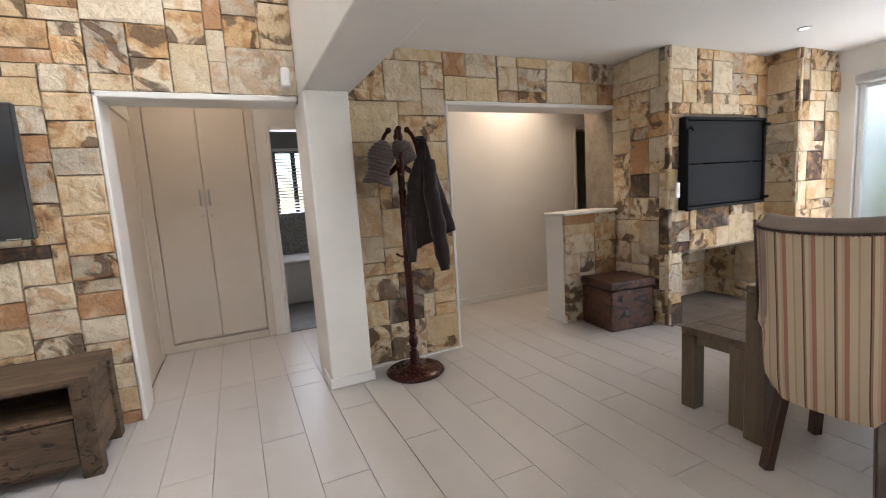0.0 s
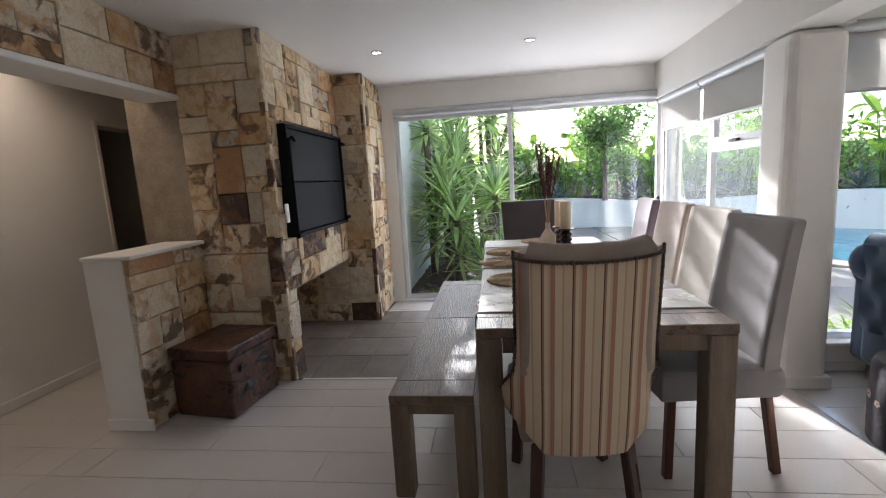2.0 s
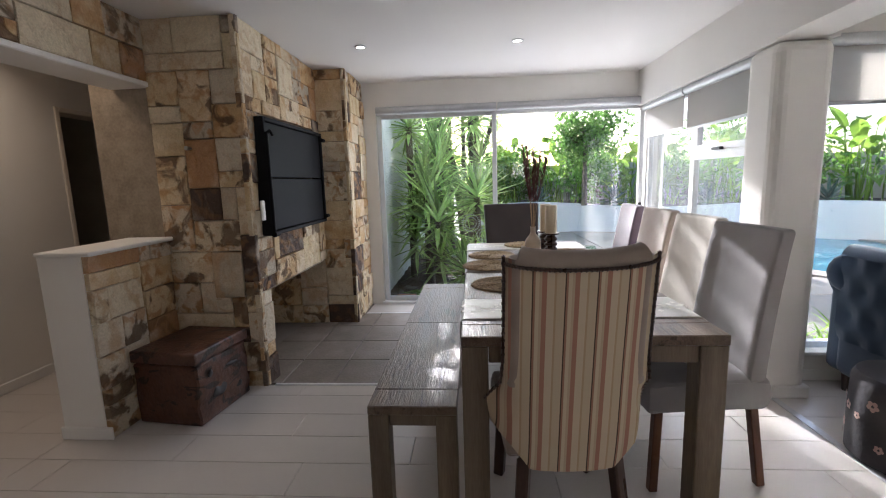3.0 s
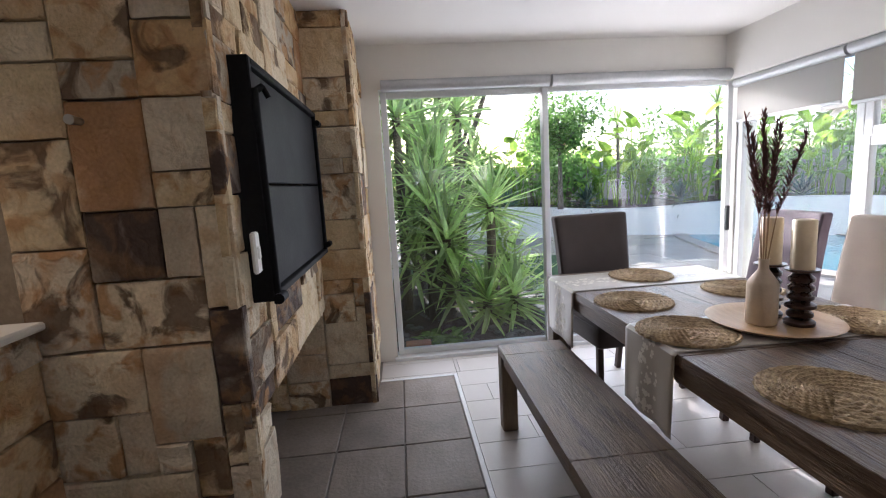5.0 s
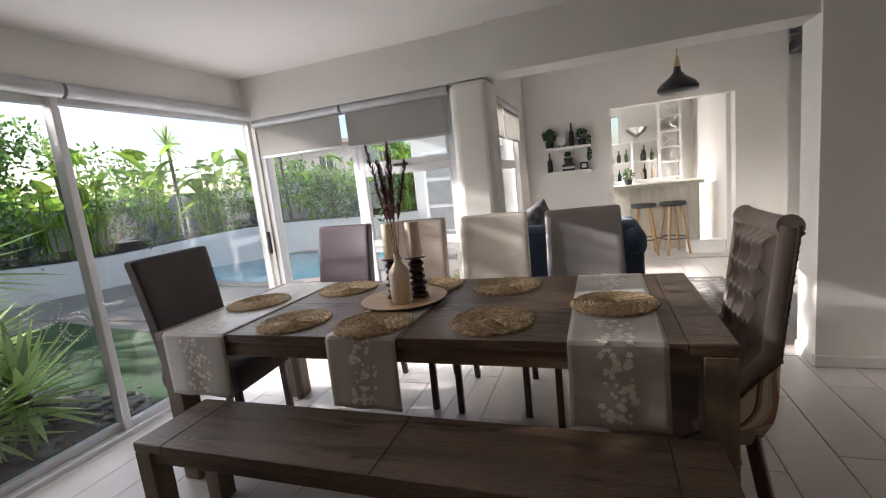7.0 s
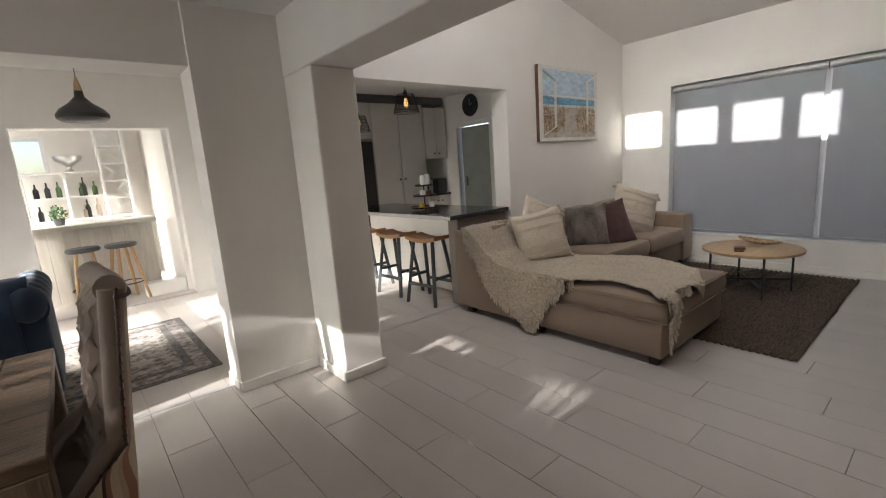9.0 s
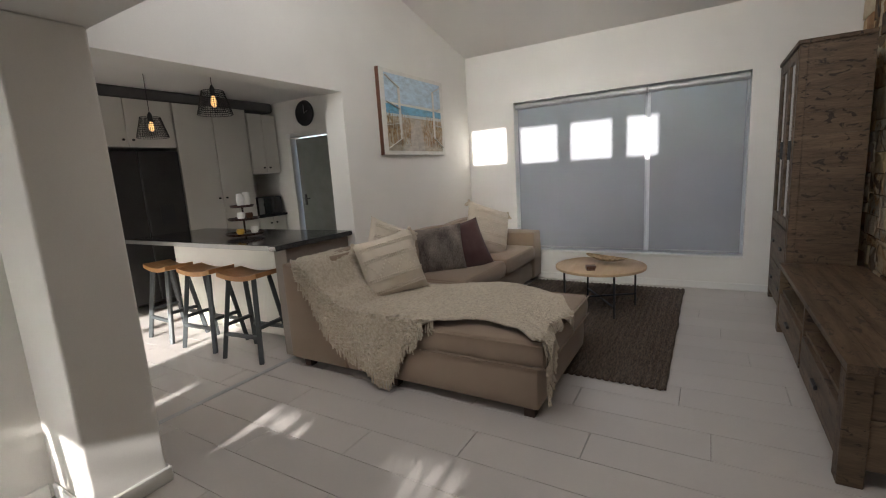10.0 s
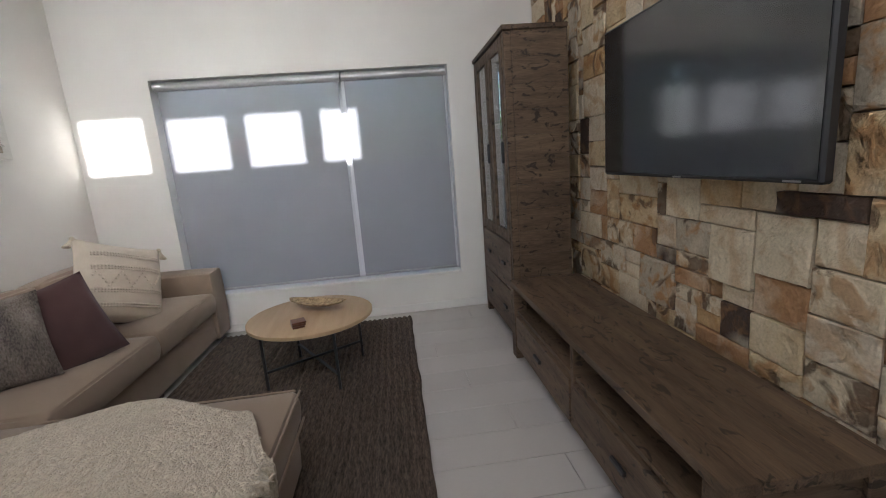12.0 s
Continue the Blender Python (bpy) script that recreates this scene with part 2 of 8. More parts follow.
def bar(bm, p, q, w, d=None, bevel=0.0):
    """Adds a square bar from p to q."""
    p, q = Vector(p), Vector(q)
    d = w if d is None else d
    ax = q - p
    m = Matrix.Translation((p + q) / 2) @ ax.to_track_quat("Z", "Y").to_matrix().to_4x4()
    r = bmesh.ops.create_cube(bm, size=1.0, matrix=m @ Matrix.Diagonal((w, d, ax.length, 1)))
    if bevel:
        es = list({e for v in r["verts"] for e in v.link_edges})
        bmesh.ops.bevel(bm, geom=es, offset=bevel, segments=1, affect="EDGES", profile=0.5)
    return bm


def lathe(bm, profile, n=24, at=(0, 0, 0)):
    """Adds a turned body from (radius, height) pairs."""
    rings = []
    for r, z in profile:
        rings.append([bm.verts.new((at[0] + r * math.cos(2 * math.pi * i / n), at[1] + r * math.sin(2 * math.pi * i / n), at[2] + z)) for i in range(n)])
    for a, b in zip(rings, rings[1:]):
        for i in range(n):
            bm.faces.new((a[i], a[(i + 1) % n], b[(i + 1) % n], b[i]))
    if profile[0][0] > 1e-4:
        bm.faces.new(rings[0][::-1])
    if profile[-1][0] > 1e-4:
        bm.faces.new(rings[-1])
    return bm


def sweep(bm, pts, radius, n=10):
    """Adds one continuous round roll along a line of points; radius may be a function of 0 to 1."""
    rings = []
    for i, p in enumerate(pts):
        d = (pts[min(i + 1, len(pts) - 1)] - pts[max(i - 1, 0)]).normalized()
        a = d.cross(Vector((0.13, 0.21, 0.97))).normalized()
        b = d.cross(a)
        r = radius(i / (len(pts) - 1)) if callable(radius) else radius
        rings.append([bm.verts.new(p + (a * math.cos(2 * math.pi * k / n) + b * math.sin(2 * math.pi * k / n)) * r) for k in range(n)])
    for c, d in zip(rings, rings[1:]):
        for k in range(n):
            bm.faces.new((c[k], c[(k + 1) % n], d[(k + 1) % n], d[k]))
    bm.faces.new(rings[0][::-1]); bm.faces.new(rings[-1])
    return bm


def pebbled(name, spots, material, parent, label=""):
    """Joins many small knots, each a matrix, into one part."""
    t = bmesh.new()
    bmesh.ops.create_icosphere(t, subdivisions=1, radius=1.0)
    base, faces = [v.co.copy() for v in t.verts], [[v.index for v in f.verts] for f in t.faces]
    t.free()
    vs, fs = [], []
    for m in spots:
        k = len(vs)
        vs += [m @ v for v in base]
        fs += [[i + k for i in f] for f in faces]
    me = bpy.data.meshes.new(name)
    me.from_pydata(vs, [], fs)
    me.shade_smooth()
    me.materials.append(material)
    ob = new(name, me)
    ob.parent = parent
    return tagged(ob, label=label, kind="stuff")


def sheet(bm, f, nu, nv):
    """Adds a grid of faces through f(u, v) for u and v from 0 to 1."""
    g = [[bm.verts.new(f(i / nu, j / nv)) for j in range(nv + 1)] for i in range(nu + 1)]
    for i in range(nu):
        for j in range(nv):
            bm.faces.new((g[i][j], g[i + 1][j], g[i + 1][j + 1], g[i][j + 1]))
    return bm


def mesh(name, bm, material, smooth=False):
    bmesh.ops.remove_doubles(bm, verts=bm.verts, dist=1e-5)
    bmesh.ops.recalc_face_normals(bm, faces=bm.faces)
    me = bpy.data.meshes.new(name)
    bm.to_mesh(me)
    bm.free()
    if smooth:
        me.shade_smooth()
        me.set_sharp_from_angle(angle=radians(40))
    me.materials.append(material)
    return me


def part(name, bm, material, parent, label="", smooth=False):
    ob = new(name, mesh(name, bm, material, smooth))
    ob.parent = parent
    if label:
        tagged(ob, label=label)
    return ob


def thing(name, label, category, m=None, group="", kind=""):
    ob = tagged(new(name), label, category, group, kind)
    if m is not None:
        ob.matrix_world = m
    return ob


def solid(name, bm, material, label, category, group="", kind="", smooth=False):
    """A thing of one mesh."""
    return tagged(new(name, mesh(name, bm, material, smooth)), label, category, group, kind)


def setting(name, bm, material, label, category):
    return solid(name, bm, material, label, category, kind="structure")


def soften(ob, width, seg=3):
    mod = ob.modifiers.new("bevel", "BEVEL")
    mod.width, mod.segments, mod.limit_method = width, seg, "ANGLE"
    return ob


# ---- the large structure ----
WEST, NORTH, EAST, SOUTH = -3.42, 3.83, 5.72, 0.15      # inner faces
LIV_C, DIN_C, CLER = 2.66, 2.37, 3.75

f = bmesh.new()
box(f, -3.7, 5.9, -6.3, 8.0, -0.25, -0.012)
floor = setting("floor", f, M_GROUT, "pale plank tile floor with thin grey grout joints", "floor")

# north wall: television part, lintel over the hall, pier, lintel over the passage
wall_tv = setting("wall_north", boxed(WEST - 0.25, -0.29, NORTH + 0.03, NORTH + 0.23, 0, CLER), M_MORTAR, "stone clad television wall in ochre, cream and dark brown pieces", "wall")
w = bmesh.new()
box(w, -0.29, 0.86, NORTH + 0.03, NORTH + 0.23, 2.0, CLER)
box(w, 0.86, 1.95, NORTH + 0.03, NORTH + 0.23, 0, CLER)
box(w, 1.95, 3.72, NORTH + 0.03, NORTH + 0.23, 2.0, CLER)
wall_north = setting("wall_north_pier", w, M_MORTAR, "stone clad wall in ochre, cream, grey and dark brown pieces", "wall")
# white plastered soffits and reveals of the openings
w = bmesh.new()
box(w, -0.31, -0.285, NORTH - 0.005, NORTH + 0.27, 0, 2.0, 0.006)
box(w, -0.31, 0.82, NORTH - 0.005, NORTH + 0.27, 1.965, 2.003, 0.006)
box(w, 0.832, 0.858, NORTH + 0.032, NORTH + 0.27, 0, 1.964, 0.004)
box(w, 1.93, 1.955, NORTH + 0.0, NORTH + 0.27, 0, 2.0, 0.006)
box(w, 1.93, 3.72, NORTH - 0.005, NORTH + 0.27, 1.97, 2.003, 0.006)
box(w, 1.14, 1.96, NORTH - 0.012, NORTH + 0.03, 0, 0.012)
setting("trim_openings", w, M_WALL, "white plastered reveals of the stone wall openings", "trim")

# hall and passage behind the stone wall
w = bmesh.new()
box(w, -0.60, -0.36, NORTH + 0.23, 5.4, 0, 2.6)
box(w, -0.36, 0.66, 5.45, 5.6, 0, 2.6)
box(w, 0.60, 0.70, 5.2, 5.45, 0, 2.6)
box(w, 0.70, 1.32, 5.2, 5.32, 2.02, 2.6)
box(w, 1.32, 1.50, 5.03, 5.32, 0, 2.6)
box(w, 1.50, 4.27, 5.03, 5.2, 0, 2.6)
box(w, 4.27, 5.0, 5.03, 5.2, 2.0, 2.6)
box(w, 5.0, 5.9, 5.03, 5.2, 0, 2.6)
box(w, 3.9, 5.2, 6.3, 6.4, 0, 2.6)
setting("wall_hall", w, M_WALL, "cream painted hall wall behind the stone openings", "wall")
setting("ceiling_hall", boxed(-0.6, 5.9, NORTH + 0.23, 8.0, 2.6, 2.7), M_CEIL, "plain white hall ceiling", "ceiling")

# west wall with the blind window
WY0, WY1, WZ0, WZ1 = 0.745, 3.095, 0.345, 2.11
w = bmesh.new()
box(w, WEST - 0.25, WEST, SOUTH - 0.25, WY0, 0, CLER)
box(w, WEST - 0.25, WEST, WY1, NORTH + 0.25, 0, CLER)
box(w, WEST - 0.25, WEST, WY0, WY1, 0, WZ0)
box(w, WEST - 0.25, WEST, WY0, WY1, WZ1, CLER)
setting("wall_west", w, M_WALL, "white plastered wall around the wide window", "wall")

# south wall: kitchen opening, pillar, lounge opening, column, dining window
w = bmesh.new()
box(w, WEST - 0.25, -1.14, -0.08, SOUTH - 0.02, 0, CLER)
box(w, -1.14, 0.82, -0.08, SOUTH - 0.02, 2.06, CLER)
box(w, 0.82, 1.69, -0.02, SOUTH + 0.09, 0, CLER)
box(w, 1.69, 3.56, -0.05, SOUTH + 0.06, 2.03, CLER)
box(w, 3.86, EAST + 0.12, -0.10, SOUTH, 2.03, 2.9)
setting("wall_south", w, M_WALL, "white plastered wall with wide openings to kitchen and lounge", "wall")
w = bmesh.new()
box(w, 3.56, 3.86, -0.12, SOUTH + 0.03, 0, 2.03)
soften(setting("column_lounge", w, M_WALL, "white plastered column with rounded edges beside the window", "column"), 0.06, 4)
w = bmesh.new()
box(w, 0.83, 1.12, NORTH - 0.22, NORTH + 0.03, 0, 2.0)
soften(setting("pillar_north", w, M_WALL, "white plastered pillar against the stone wall", "pillar"), 0.012)
w = bmesh.new()
box(w, 0.85, 1.145, SOUTH - 0.1, 0.635, 0, 2.0)
soften(setting("pillar_south", w, M_WALL, "white plastered pillar between living and dining space", "pillar"), 0.012)

# beam and the clerestory above it
w = bmesh.new()
box(w, 0.83, 1.15, SOUTH - 0.1, NORTH + 0.03, 2.0, 2.9)
panes = [(0.78, 1.29), (1.40, 1.91), (2.01, 2.51), (2.61, 2.97)]
CZ0, CZ1 = 2.95, 3.48
box(w, 0.83, 1.15, SOUTH - 0.1, panes[0][0], 2.9, CLER)
for (a, b), (c, d) in zip(panes, panes[1:]):
    box(w, 0.83, 1.15, b, c, 2.9, CLER)
box(w, 0.83, 1.15, panes[3][1], NORTH + 0.23, 2.9, CLER)
for a, b in panes:
    box(w, 0.83, 1.15, a, b, 2.9, CZ0)
    box(w, 0.83, 1.15, a, b, CZ1, CLER)
soften(setting("beam", w, M_WALL, "white plastered beam between living and dining ceilings", "beam"), 0.012)

# ceilings
c = bmesh.new()
box(c, 1.15, EAST + 0.12, SOUTH, NORTH + 0.03, DIN_C, DIN_C + 0.12)
box(c, 3.6, EAST + 0.12, NORTH, 5.1, DIN_C, DIN_C + 0.12)
ceiling_dining = setting("ceiling_dining", c, M_CEIL, "flat white dining ceiling with small downlights", "ceiling")
c = bmesh.new()
v = [c.verts.new(p) for p in ((WEST - 0.25, SOUTH - 0.3, LIV_C), (0.9, SOUTH - 0.3, CLER), (0.9, NORTH + 0.25, CLER), (WEST - 0.25, NORTH + 0.25, LIV_C))]
fc = c.faces.new(v)
r = bmesh.ops.extrude_face_region(c, geom=[fc])
for e in r["geom"]:
    if isinstance(e, bmesh.types.BMVert):
        e.co.z += 0.15
setting("ceiling_living", c, M_CEIL, "white living room ceiling sloping up to the clerestory", "ceiling")

# east glass front: lintel and corner posts
w = bmesh.new()
box(w, EAST, EAST + 0.2, -0.1, NORTH + 1.3, 2.06, DIN_C + 0.3)
box(w, EAST, EAST + 0.2, 2.84, NORTH + 1.3, 0, 2.06)
box(w, EAST - 0.02, EAST + 0.12, -0.12, 0.06, 0, 2.06)
setting("wall_east", w, M_WALL, "white plastered lintel and jamb of the glass front", "wall")

# lounge
LX, LS = 3.8, -3.05
w = bmesh.new()
box(w, LX, LX + 0.2, -0.15, -0.1, 0, 2.7)
box(w, LX, LX + 0.2, -2.38, -0.15, 0, 0.19)
box(w, LX, LX + 0.2, -2.38, -0.15, 2.08, 2.7)
box(w, LX, LX + 0.2, LS - 0.2, -2.38, 0, 2.7)
box(w, 2.68, LX, LS - 0.2, LS, 0, 2.7)
box(w, 1.28, 2.68, LS - 0.2, LS, 2.03, 2.7)
box(w, 0.75, 1.28, LS - 0.2, LS, 0, 2.7)
setting("wall_lounge", w, M_WALL, "white plastered lounge wall with a low window and a bar opening", "wall")
setting("ceiling_lounge", boxed(0.3, LX + 0.2, LS - 3.0, -0.02, 2.62, 2.75), M_CEIL, "flat white lounge ceiling", "ceiling")

# kitchen
KS = -2.75
w = bmesh.new()
box(w, -3.0, 0.75, KS - 0.75, KS - 0.62, 0, 2.6)
setting("wall_kitchen", w, M_WALL, "white painted kitchen wall", "wall")
setting("ceiling_kitchen", boxed(-3.0, 0.3, KS - 0.75, -0.02, 2.5, 2.62), M_CEIL, "plain white kitchen ceiling", "ceiling")

# ---- windows, doors and linings ----
def framed_pane(win, axis, at, a0, a1, z0, z1, w=0.05, d=0.05, name="window_frame", material=None, glass=True):
    """A frame of four rails round a pane; axis: the direction that it faces."""
    material = material or M_ALU
    bm = bmesh.new()
    def put(p0, p1, q0, q1, b):
        if axis == "x":
            box(b, at - d / 2, at + d / 2, p0, p1, q0, q1, 0.004)
        else:
            box(b, p0, p1, at - d / 2, at + d / 2, q0, q1, 0.004)
    put(a0, a0 + w, z0, z1, bm); put(a1 - w, a1, z0, z1, bm)
    put(a0 + w, a1 - w, z0, z0 + w, bm); put(a0 + w, a1 - w, z1 - w, z1, bm)
    fr = part(name, bm, material, win)
    if glass:
        g = bmesh.new()
        if axis == "x":
            box(g, at - 0.003, at + 0.003, a0 + w - 0.005, a1 - w + 0.005, z0 + w - 0.005, z1 - w + 0.005)
        else:
            box(g, a0 + w - 0.005, a1 - w + 0.005, at - 0.003, at + 0.003, z0 + w - 0.005, z1 - w + 0.005)
        pane = part("pane", g, M_GLASS, win)
        pane.visible_shadow = False
    return fr


def roller_blind(name, axis, at, a0, a1, top, bottom, fabric, label, tube_r=0.035):
    b = thing(name, label, "blind")
    bm = bmesh.new()
    if axis == "x":
        tube(bm, (at, a0, top), (at, a1, top), tube_r, n=16)
    else:
        tube(bm, (a0, at, top), (a1, at, top), tube_r, n=16)
    part("roller", bm, M_ALUG, b, smooth=True)
    if bottom < top - 0.05:
        bm = bmesh.new()
        if axis == "x":
            box(bm, at - 0.0015, at + 0.0015, a0 + 0.02, a1 - 0.02, bottom, top)
        else:
            box(bm, a0 + 0.02, a1 - 0.02, at - 0.0015, at + 0.0015, bottom, top)
        part("fabric", bm, fabric, b)
        bm = bmesh.new()
        if axis == "x":
            box(bm, at - 0.008, at + 0.008, a0 + 0.02, a1 - 0.02, bottom - 0.02, bottom, 0.003)
        else:
            box(bm, a0 + 0.02, a1 - 0.02, at - 0.008, at + 0.008, bottom - 0.02, bottom, 0.003)
        part("bottom_rail", bm, M_ALUG, b)
    return b


F_GREY = screen_fabric("grey_screen_weave", (0.45, 0.46, 0.49), 0.20)
F_CREAM = screen_fabric("cream_screen_weave", (0.42, 0.40, 0.37), 0.14)

# west window
win = thing("window_west", "wide white window behind grey screen blinds", "window", kind="structure")
framed_pane(win, "x", WEST - 0.17, WY0, 2.20, WZ0, WZ1)
framed_pane(win, "x", WEST - 0.17, 2.20, WY1, WZ0, WZ1)
roller_blind("roller_blind", "x", WEST - 0.05, WY0 + 0.012, 2.205, WZ1 - 0.045, WZ0 + 0.045, F_GREY, "lowered grey screen roller blind in the window recess")
roller_blind("roller_blind", "x", WEST - 0.05, 2.215, WY1 - 0.012, WZ1 - 0.045, WZ0 + 0.045, F_GREY, "lowered grey screen roller blind in the window recess")
setting("window_sill_west", boxed(WEST - 0.12, WEST + 0.012, WY0 - 0.01, WY1 + 0.01, WZ0 - 0.02, WZ0 + 0.004, bevel=0.004), M_TRIM, "white plastered sill of the wide window", "sill")

# east sliding glass front
slide = thing("sliding_door", "white aluminium sliding glass doors to the garden", "glass door", kind="structure")
framed_pane(slide, "x", EAST + 0.06, 1.57, 2.83, 0.03, 2.05, 0.045)
framed_pane(slide, "x", EAST + 0.02, 0.08, 1.62, 0.03, 2.05, 0.045)
part("track", boxed(EAST - 0.03, EAST + 0.12, 0.06, 2.86, -0.01, 0.03, bevel=0.004), M_ALU, slide)
M_FROST = mat("frosted_film", (0.62, 0.66, 0.66), (0.56, 0.60, 0.60), 0.6, bump=0.0)
for y, z, r in ((1.72, 0.74, 0.085), (1.86, 0.88, 0.10), (1.74, 0.52, 0.07)):
    bm = bmesh.new()
    for k in range(28):
        a, b = 2 * math.pi * k / 28, 2 * math.pi * (k + 0.55) / 28
        for r0, r1 in ((0.55 * r, 0.66 * r), (0.84 * r, r)):
            bm.faces.new([bm.verts.new((EAST + 0.055, y + rad * math.cos(g), z + rad * math.sin(g))) for rad, g in ((r0, a), (r1, a), (r1, b), (r0, b))])
    tagged(part("frosted_ring", bm, M_FROST, slide, "frosted ring of dashes on the glass"), kind="stuff")
bm = boxed(EAST - 0.035, EAST - 0.005, 0.095, 0.125, 0.86, 1.06, bevel=0.008)
part("handle", bm, M_BLACK, slide, "black door handle")
roller_blind("roller_blind", "x", EAST - 0.04, 1.58, 2.82, 2.075, 2.07, F_CREAM, "rolled up cream roller blind above the glass door", 0.045)
roller_blind("roller_blind", "x", EAST - 0.04, 0.10, 1.56, 2.075, 2.07, F_CREAM, "rolled up cream roller blind above the glass door", 0.045)

# dining side window: fixed light, then an opening top light and panes
side = thing("window_dining", "tall white aluminium window beside the dining table", "window", kind="structure")
framed_pane(side, "y", 0.03, 4.72, EAST - 0.03, 0.06, 2.02)
framed_pane(side, "y", 0.03, 3.87, 4.72, 1.50, 2.02)
framed_pane(side, "y", 0.05, 3.87, 4.72, 0.86, 1.50, 0.06)
framed_pane(side, "y", 0.03, 3.87, 4.72, 0.06, 0.86)
part("stay_handle", boxed(4.28, 4.40, 0.055, 0.085, 1.50, 1.52, bevel=0.004), M_BLACK, side, "black window stay")
roller_blind("roller_blind", "y", 0.10, 3.88, 4.78, 2.0, 1.70, F_CREAM, "half lowered cream roller blind over the dining window")
roller_blind("roller_blind", "y", 0.10, 4.80, EAST - 0.05, 2.0, 1.72, F_CREAM, "half lowered cream roller blind over the dining window")

# lounge window
lw = thing("window_lounge", "low white window of the lounge towards the pool", "window", kind="structure")
framed_pane(lw, "x", LX + 0.08, -1.35, -0.15, 0.19, 2.08)
framed_pane(lw, "x", LX + 0.08, -2.38, -1.35, 1.45, 2.08)
framed_pane(lw, "x", LX + 0.08, -2.38, -1.35, 0.80, 1.45)
framed_pane(lw, "x", LX + 0.08, -2.38, -1.35, 0.19, 0.80)
roller_blind("roller_blind", "x", LX - 0.04, -1.33, -0.16, 2.06, 1.72, F_CREAM, "half lowered cream roller blind of the lounge")
roller_blind("roller_blind", "x", LX - 0.04, -2.37, -1.36, 2.06, 1.72, F_CREAM, "half lowered cream roller blind of the lounge")
setting("window_sill_lounge", boxed(LX - 0.03, LX + 0.12, -2.40, -0.13, 0.17, 0.196, bevel=0.006), M_TRIM, "white sill of the lounge window", "sill")

# clerestory panes
cl = thing("window_clerestory", "row of four small high windows above the beam", "window", kind="structure")
for a, b in panes:
    framed_pane(cl, "x", 1.10, a, b, CZ0, CZ1, 0.02, 0.03)

# skirtings
def skirting(x0, x1, y0, y1):
    setting("baseboard", boxed(x0, x1, y0, y1, 0, 0.075, bevel=0.006), M_TRIM, "low white painted skirting board", "baseboard")
skirting(WEST, WEST + 0.014, SOUTH, 3.7)
skirting(WEST + 0.014, -1.14, SOUTH - 0.02, SOUTH - 0.006)
skirting(0.835, 1.16, 0.635, 0.65)
skirting(1.145, 1.16, 0.26, 0.635)
skirting(0.835, 0.85, 0.13, 0.635)
skirting(1.165, 1.70, SOUTH + 0.09, SOUTH + 0.104)
skirting(1.69, 1.704, -0.02, SOUTH + 0.09)
skirting(0.815, 1.135, NORTH - 0.235, NORTH - 0.22)
skirting(0.815, 0.83, NORTH - 0.22, NORTH + 0.02)
skirting(1.50, 4.27, 5.016, 5.03)
skirting(3.046, 3.06, 3.80, 4.10)
skirting(3.0, LX - 0.02, LS, LS + 0.014)
skirting(LX - 0.014, LX, -2.4, -0.15)
skirting(3.545, 3.60, -0.13, SOUTH + 0.045)

# hall cupboard, hall door and bathroom
M_CUP = mat("cream_cupboard_paint", (0.66, 0.60, 0.52), (0.62, 0.56, 0.48), 0.45, scale=2, fine=40, bump=0.02)
M_STEEL = mat("brushed_steel", (0.55, 0.55, 0.54), rough=0.3, metal=1.0, bump=0.02)
M_TERRA = mat("bathroom_tile", (0.30, 0.29, 0.28), (0.22, 0.21, 0.20), 0.4, scale=4)
cup = thing("hall_cupboard", "cream built-in hall cupboard with two tall doors", "cupboard")
part("plinth", boxed(-0.36, 0.60, 5.20, 5.45, 0, 0.07, bevel=0.003), M_CUP, cup)
part("carcass", boxed(-0.36, 0.60, 5.23, 5.45, 0.07, 2.6), M_CUP, cup)
for x0, x1, hx in ((-0.27, 0.125, 0.09), (0.13, 0.525, 0.165)):
    dr = part("door", boxed(x0, x1, 5.20, 5.228, 0.09, 2.55, bevel=0.004), M_CUP, cup)
    part("handle", boxed(hx - 0.008, hx + 0.008, 5.165, 5.185, 1.31, 1.46, bevel=0.005), M_STEEL, dr, "slim steel bar handle")
    part("lock", tube(bmesh.new(), (hx, 5.19, 1.22), (hx, 5.202, 1.22), 0.013), M_STEEL, dr, smooth=True)
for x0, x1 in ((-0.36, -0.275), (0.53, 0.60)):
    part("jamb", boxed(x0, x1, 5.19, 5.229, 0, 2.55, bevel=0.004), M_CUP, cup)
fr = thing("door_frame", "cream door frame of the hall side room", "door frame", kind="structure")
for y0, y1 in ((4.22, 4.28), (5.02, 5.08)):
    part("jamb", boxed(-0.37, -0.335, y0, y1, 0, 2.02, bevel=0.006), M_CUP, fr)
part("head", boxed(-0.37, -0.335, 4.22, 5.08, 2.02, 2.08, bevel=0.006), M_CUP, fr)
part("leaf", boxed(-0.362, -0.350, 4.28, 5.02, 0, 2.02), M_CUP, fr, "closed cream door")
fr = thing("door_frame", "white frame of the open bathroom doorway", "door frame", kind="structure")
for x0, x1 in ((0.70, 0.735), (1.285, 1.32)):
    part("jamb", boxed(x0, x1, 5.19, 5.33, 0, 2.02, bevel=0.006), M_TRIM, fr)
part("head", boxed(0.735, 1.285, 5.19, 5.33, 1.985, 2.02, bevel=0.006), M_TRIM, fr)
w = bmesh.new()
box(w, 0.4, 0.92, 7.2, 7.35, 0, 2.6); box(w, 1.45, 2.4, 7.2, 7.35, 0, 2.6)
